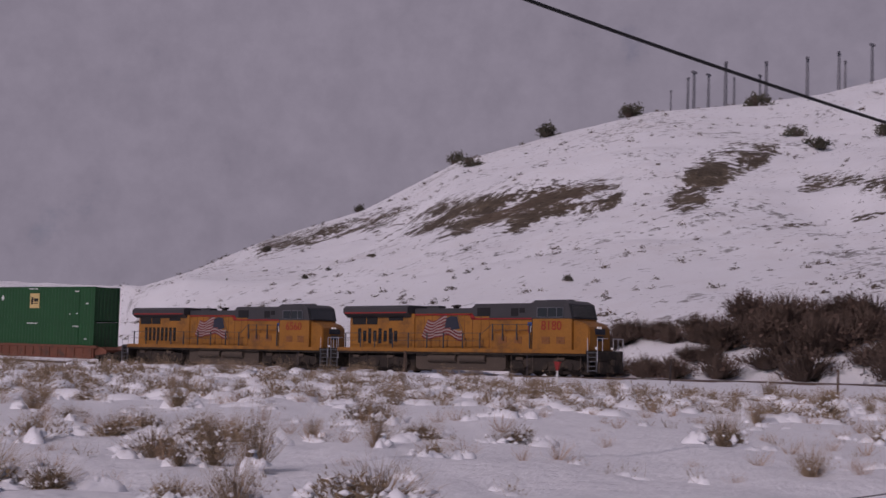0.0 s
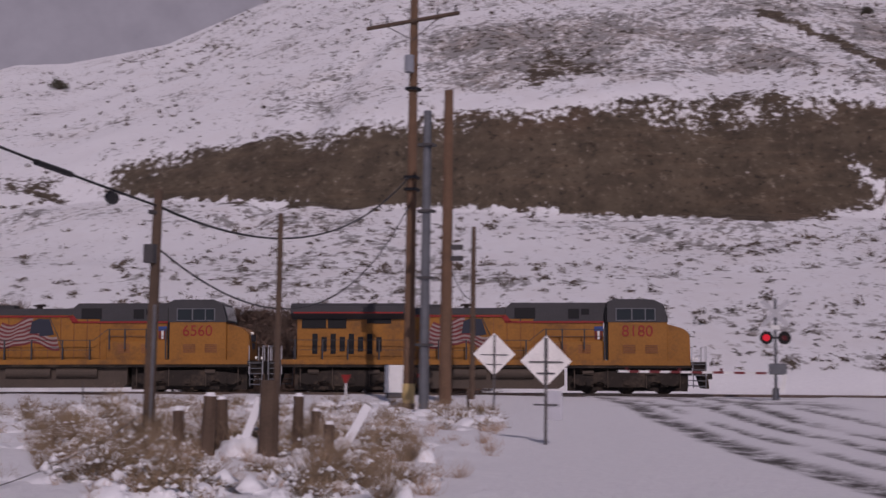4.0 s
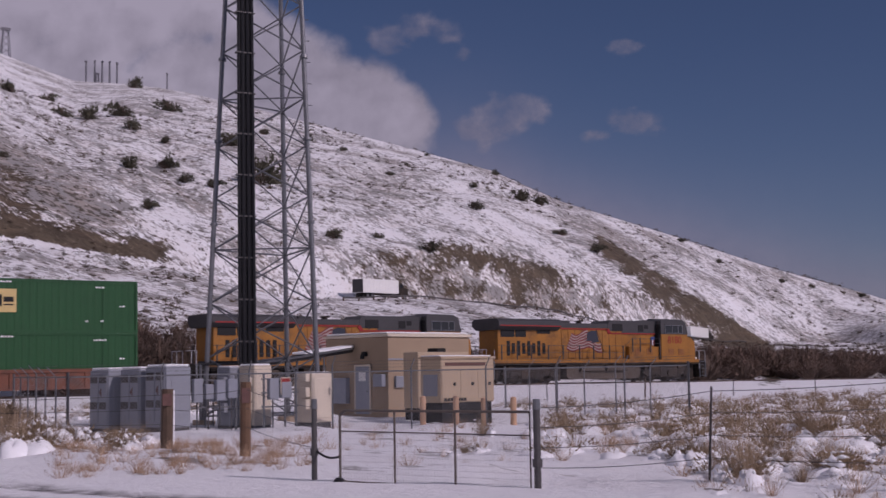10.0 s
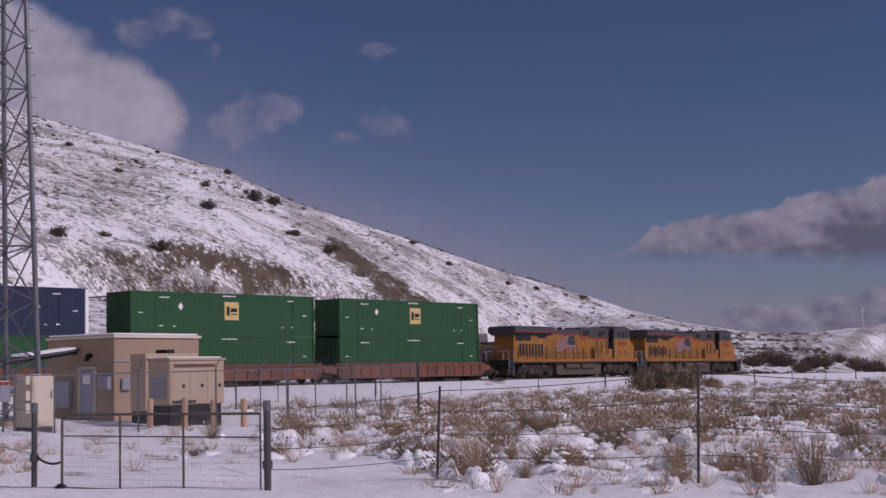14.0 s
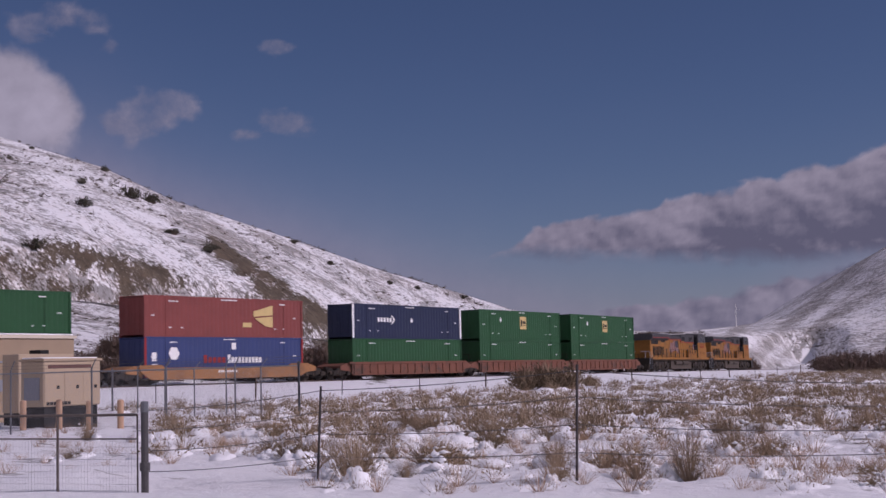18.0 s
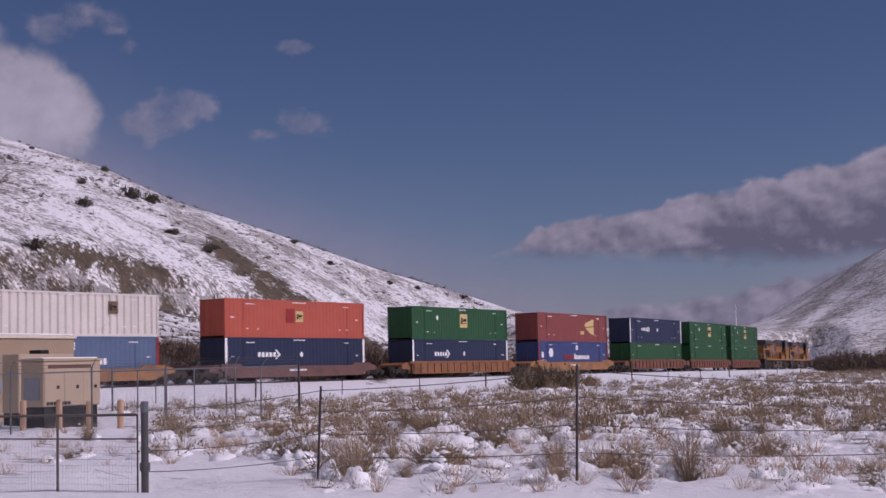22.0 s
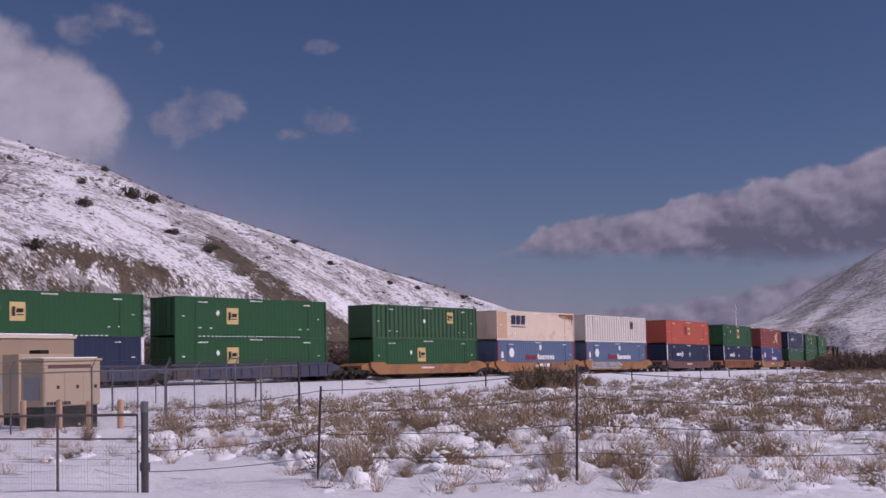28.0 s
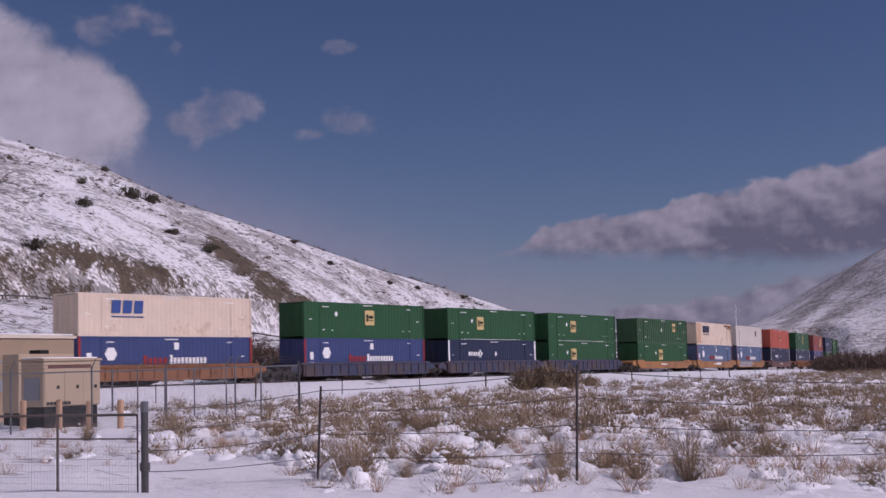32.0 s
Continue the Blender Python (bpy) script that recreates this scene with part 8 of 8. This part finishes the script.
# ---------------------------------------------------------------- clouds
def cloud_material(name, bright, shade, power, ragged=0.7):
    m = bpy.data.materials.new(name)
    m.use_nodes = True
    nt = m.node_tree
    nt.nodes.remove(nt.nodes["Principled BSDF"])
    out = nt.nodes["Material Output"]
    L = nt.links.new

    def attr(key):
        n = nt.nodes.new("ShaderNodeAttribute")
        n.attribute_name = key
        return n.outputs["Fac"]
    tc = nt.nodes.new("ShaderNodeTexCoord")
    ns = nt.nodes.new("ShaderNodeTexNoise")
    ns.inputs["Scale"].default_value, ns.inputs["Detail"].default_value, ns.inputs["Roughness"].default_value = 0.0085, 8, 0.64
    L(tc.outputs["Object"], ns.inputs["Vector"])
    add = nt.nodes.new("ShaderNodeMath")
    add.operation = "MULTIPLY_ADD"
    L(ns.outputs["Fac"], add.inputs[0])
    add.inputs[1].default_value = ragged
    L(attr("cover"), add.inputs[2])
    al = nt.nodes.new("ShaderNodeMapRange")
    al.interpolation_type = "SMOOTHSTEP"
    al.inputs["From Min"].default_value, al.inputs["From Max"].default_value = 0.5, 1.2
    L(add.outputs[0], al.inputs["Value"])
    li = nt.nodes.new("ShaderNodeMath")
    li.operation = "MULTIPLY_ADD"
    L(ns.outputs["Fac"], li.inputs[0])
    li.inputs[1].default_value = 0.9
    L(attr("lit"), li.inputs[2])
    lr = nt.nodes.new("ShaderNodeMapRange")
    lr.inputs["From Min"].default_value, lr.inputs["From Max"].default_value = 0.35, 1.25
    L(li.outputs[0], lr.inputs["Value"])
    mx = nt.nodes.new("ShaderNodeMix")
    mx.data_type = "RGBA"
    L(lr.outputs[0], mx.inputs["Factor"])
    mx.inputs["A"].default_value, mx.inputs["B"].default_value = (*shade, 1), (*bright, 1)
    em = nt.nodes.new("ShaderNodeEmission")
    em.inputs["Strength"].default_value = power
    L(mx.outputs["Result"], em.inputs["Color"])
    tr = nt.nodes.new("ShaderNodeBsdfTransparent")
    ms = nt.nodes.new("ShaderNodeMixShader")
    L(al.outputs[0], ms.inputs["Fac"])
    L(tr.outputs[0], ms.inputs[1])
    L(em.outputs[0], ms.inputs[2])
    L(ms.outputs[0], out.inputs["Surface"])
    return m


def cloud_sheet(name, label, az0, az1, el0, el1, step, shape, mat, r=4300.0):
    """Part of a far sky dome that carries a cloud; shape(az, el) gives cover and light."""
    az, el = np.arange(az0, az1 + step, step), np.arange(el0, el1 + step, step)
    A, E = np.meshgrid(az, el, indexing="ij")
    cover, lit = shape(A, E)
    a, e = np.radians(A), np.radians(E)
    co = np.stack([r * np.sin(a) * np.cos(e), r * np.cos(a) * np.cos(e), r * np.sin(e)], -1).reshape(-1, 3)
    na, ne = len(az), len(el)
    i, j = np.meshgrid(np.arange(na - 1), np.arange(ne - 1), indexing="ij")
    q = np.stack([i * ne + j, (i + 1) * ne + j, (i + 1) * ne + j + 1, i * ne + j + 1], -1).reshape(-1, 4)
    c4 = cover.ravel()[q].max(1)
    q = q[c4 > -0.2]
    me = bpy.data.meshes.new(name)
    me.from_pydata(co.tolist(), [], q.tolist())
    for key, val in (("cover", cover), ("lit", lit)):
        at_ = me.attributes.new(key, "FLOAT", "POINT")
        at_.data.foreach_set("value", val.ravel().astype(np.float32))
    me.materials.append(mat)
    me.polygons.foreach_set("use_smooth", [True] * len(me.polygons))
    me.update()
    ob = new(name, me)
    ob.location.z = EYE_Z
    return tagged(ob, label, "cloud", kind="structure")


def puff(A, E, az, el, w, h):
    return 1 - np.hypot((A - az) / w, (E - el) / h)


def relief(A, E, size, seed):
    """Light from the upper right on billows of a given size."""
    q = 0.16 * size
    return fbm(A / size, E / size * 1.35, seed, 5) - fbm((A + q) / size, (E + q) / size * 1.35, seed, 5)


def west_bank(A, E):
    n = fbm(A / 4.0, E / 2.6, 101, 5)
    lumps = fbm(A / 1.7, E / 1.4, 105, 4) - 0.5
    edge = np.interp(A, [6, 14, 20, 24, 27, 29.5, 31.2, 32.6], [62, 28, 19.2, 16.2, 14.8, 14.0, 12.6, 9.8])
    c = np.minimum((edge - E) / 1.7, (32.7 - A) / 1.5)
    c = np.minimum(c, 1.1) + (n - 0.5) * 1.1 + lumps * (0.25 + 0.75 * smooth(A, 8, 20))
    lit = 0.60 + 0.25 * smooth(A, 6, 12) - 0.30 * smooth(A, 16, 28) + (n - 0.5) * (0.2 + 0.6 * smooth(A, -5, 15)) + (relief(A, E, 2.2, 107) * 1.6 - 0.16) * smooth(A, 5, 18)
    c = c - 0.75 * smooth(11.2 - E, 0, 3.0) * smooth(A, 26, 30)
    return np.clip(c, -1, 1.2), lit


def small_puffs(A, E):
    n = fbm(A / 1.7, E / 1.0, 111, 5)
    c = np.maximum.reduce([puff(A, E, 34.3, 10.75, 1.7, 1.0), puff(A, E, 32.6, 10.1, 2.2, 0.8) - 0.05, puff(A, E, 39.4, 10.3, 1.9, 0.85), puff(A, E, 38.0, 9.9, 1.3, 0.5) - 0.1,
                           puff(A, E, 30.3, 14.3, 2.6, 1.2) - 0.14, puff(A, E, 39.2, 13.5, 1.5, 0.7) - 0.32, puff(A, E, 32.3, 13.2, 1.0, 0.7) - 0.2])
    c = np.clip(c + (n - 0.5) * 1.5, -1, 0.42) * 1.1
    return c, 0.42 + (n - 0.5) * 0.3 + relief(A, E, 1.6, 113) * 0.3


def east_bank(A, E):
    n = fbm(A / 2.2, E / 1.1, 121, 6)
    heads = np.abs(fbm(A / 1.5, E / 1.3, 131, 5) - 0.5) * 2
    top = np.interp(A, [46.8, 48.1, 49.3, 51.2, 53.8, 56.5, 59.1, 61.6, 63.1, 75, 110], [4.5, 4.9, 5.8, 6.0, 6.4, 7.05, 7.35, 7.9, 8.3, 10, 11]) + 0.3 - heads * 0.75
    bot = np.interp(A, [46.5, 52, 63], [4.7, 4.2, 3.8]) + (n - 0.5) * 0.5
    c = np.minimum((top - E) / 0.45, (E - bot + 0.45) / 1.3)
    c = np.clip(np.minimum(c, (A - 46.6) / 0.9), -1, 1.1)
    low_top = np.interp(A, [51, 54, 58, 62, 70], [2.1, 3.0, 3.3, 4.0, 4.6]) - heads * 0.8
    low = np.clip(np.minimum((low_top - E) / 0.5, (A - 51.2) / 1.5), -1, 0.88)
    depth = np.clip((top - E) / 2.9, 0, 1)
    lit = np.where(E > bot - 0.35, 0.62 - 0.72 * depth, 0.30) + relief(A, E, 1.3, 131) * 1.5 + (n - 0.5) * 0.5
    return np.maximum(c, low), lit


def veil(A, E):
    """Thin pale haze low over the valley and along the ridge, painted as a glowing sheet."""
    n = fbm(A / 6.0, E / 2.5, 141, 4)
    ridge_el = np.interp(A, AZ, CREST)
    over = np.clip(E - ridge_el, 0, 20)
    c = 0.5 + 0.36 * np.exp(-over / 2.4) * smooth(A, 20, 32) * (1 - 0.3 * smooth(A, 44, 60)) + 0.2 * np.exp(-np.clip(E, 0, 40) / 5.0) + (n - 0.5) * 0.06
    return np.clip(c, 0.0, 0.9), 0.62 + 0 * A


CLOUD = cloud_material("cloud_lit", (0.62, 0.60, 0.65), (0.23, 0.24, 0.31), 0.82)
CLOUD_GREY = cloud_material("cloud_overcast", (0.60, 0.59, 0.63), (0.36, 0.355, 0.39), 1.12)
WEST = cloud_sheet("cloud_west", "grey overcast cloud with a ragged bright edge", -150, 36, 0.0, 62, 0.5, west_bank, CLOUD_GREY, 4400)
PUFFS = cloud_sheet("cloud_puffs", "small ragged white clouds", 24, 44, 7, 17, 0.12, small_puffs, CLOUD, 4250)
VEIL = cloud_sheet("cloud_veil", "thin pale haze over the valley", 12, 112, 0.3, 16, 0.4, veil, cloud_material("cloud_haze", (0.52, 0.50, 0.58), (0.36, 0.36, 0.46), 0.82, 0.0), 4450)
EAST = cloud_sheet("cloud_east", "heaped cloud bank with bright tops and grey base", 44, 112, 0.3, 13, 0.13, east_bank, CLOUD, 4300)

build_far()
build_bushes()
build_sage()
build_field()


# ---------------------------------------------------------------- motion
def motions():
    for ob, rate, t0 in ((WEST, 0.19, 25.3), (PUFFS, 0.19, 22.7), (EAST, 0.02, 19.0)):
        walk(ob, [(t, pose(0, 0, EYE_Z, 0, 0, -rate * (t - t0))) for t in (0.0, 8.0, 16.0, 24.0, 32.0)])
    for ob, u0, speed in ((LORRY, -189.0, 19.0), (LORRY_AHEAD, 21.9, 10.5)):
        rows = []
        for t in TIMES:
            a, c = on_highway(u0 + speed * t - 4), on_highway(u0 + speed * t + 4)
            d = c - a
            rows.append((t, Matrix.Translation((a + c) / 2 + Vector((0, 0, -0.15))) @ Euler((0, -math.asin(d.z / d.length), math.atan2(d.y, d.x))).to_matrix().to_4x4()))
        walk(ob, rows)
    for ob, off, lift in MOVERS:
        walk(ob, [(t, ride(train_s(t) + off) @ Matrix.Translation((0, 0, lift))) for t in TIMES])


motions()
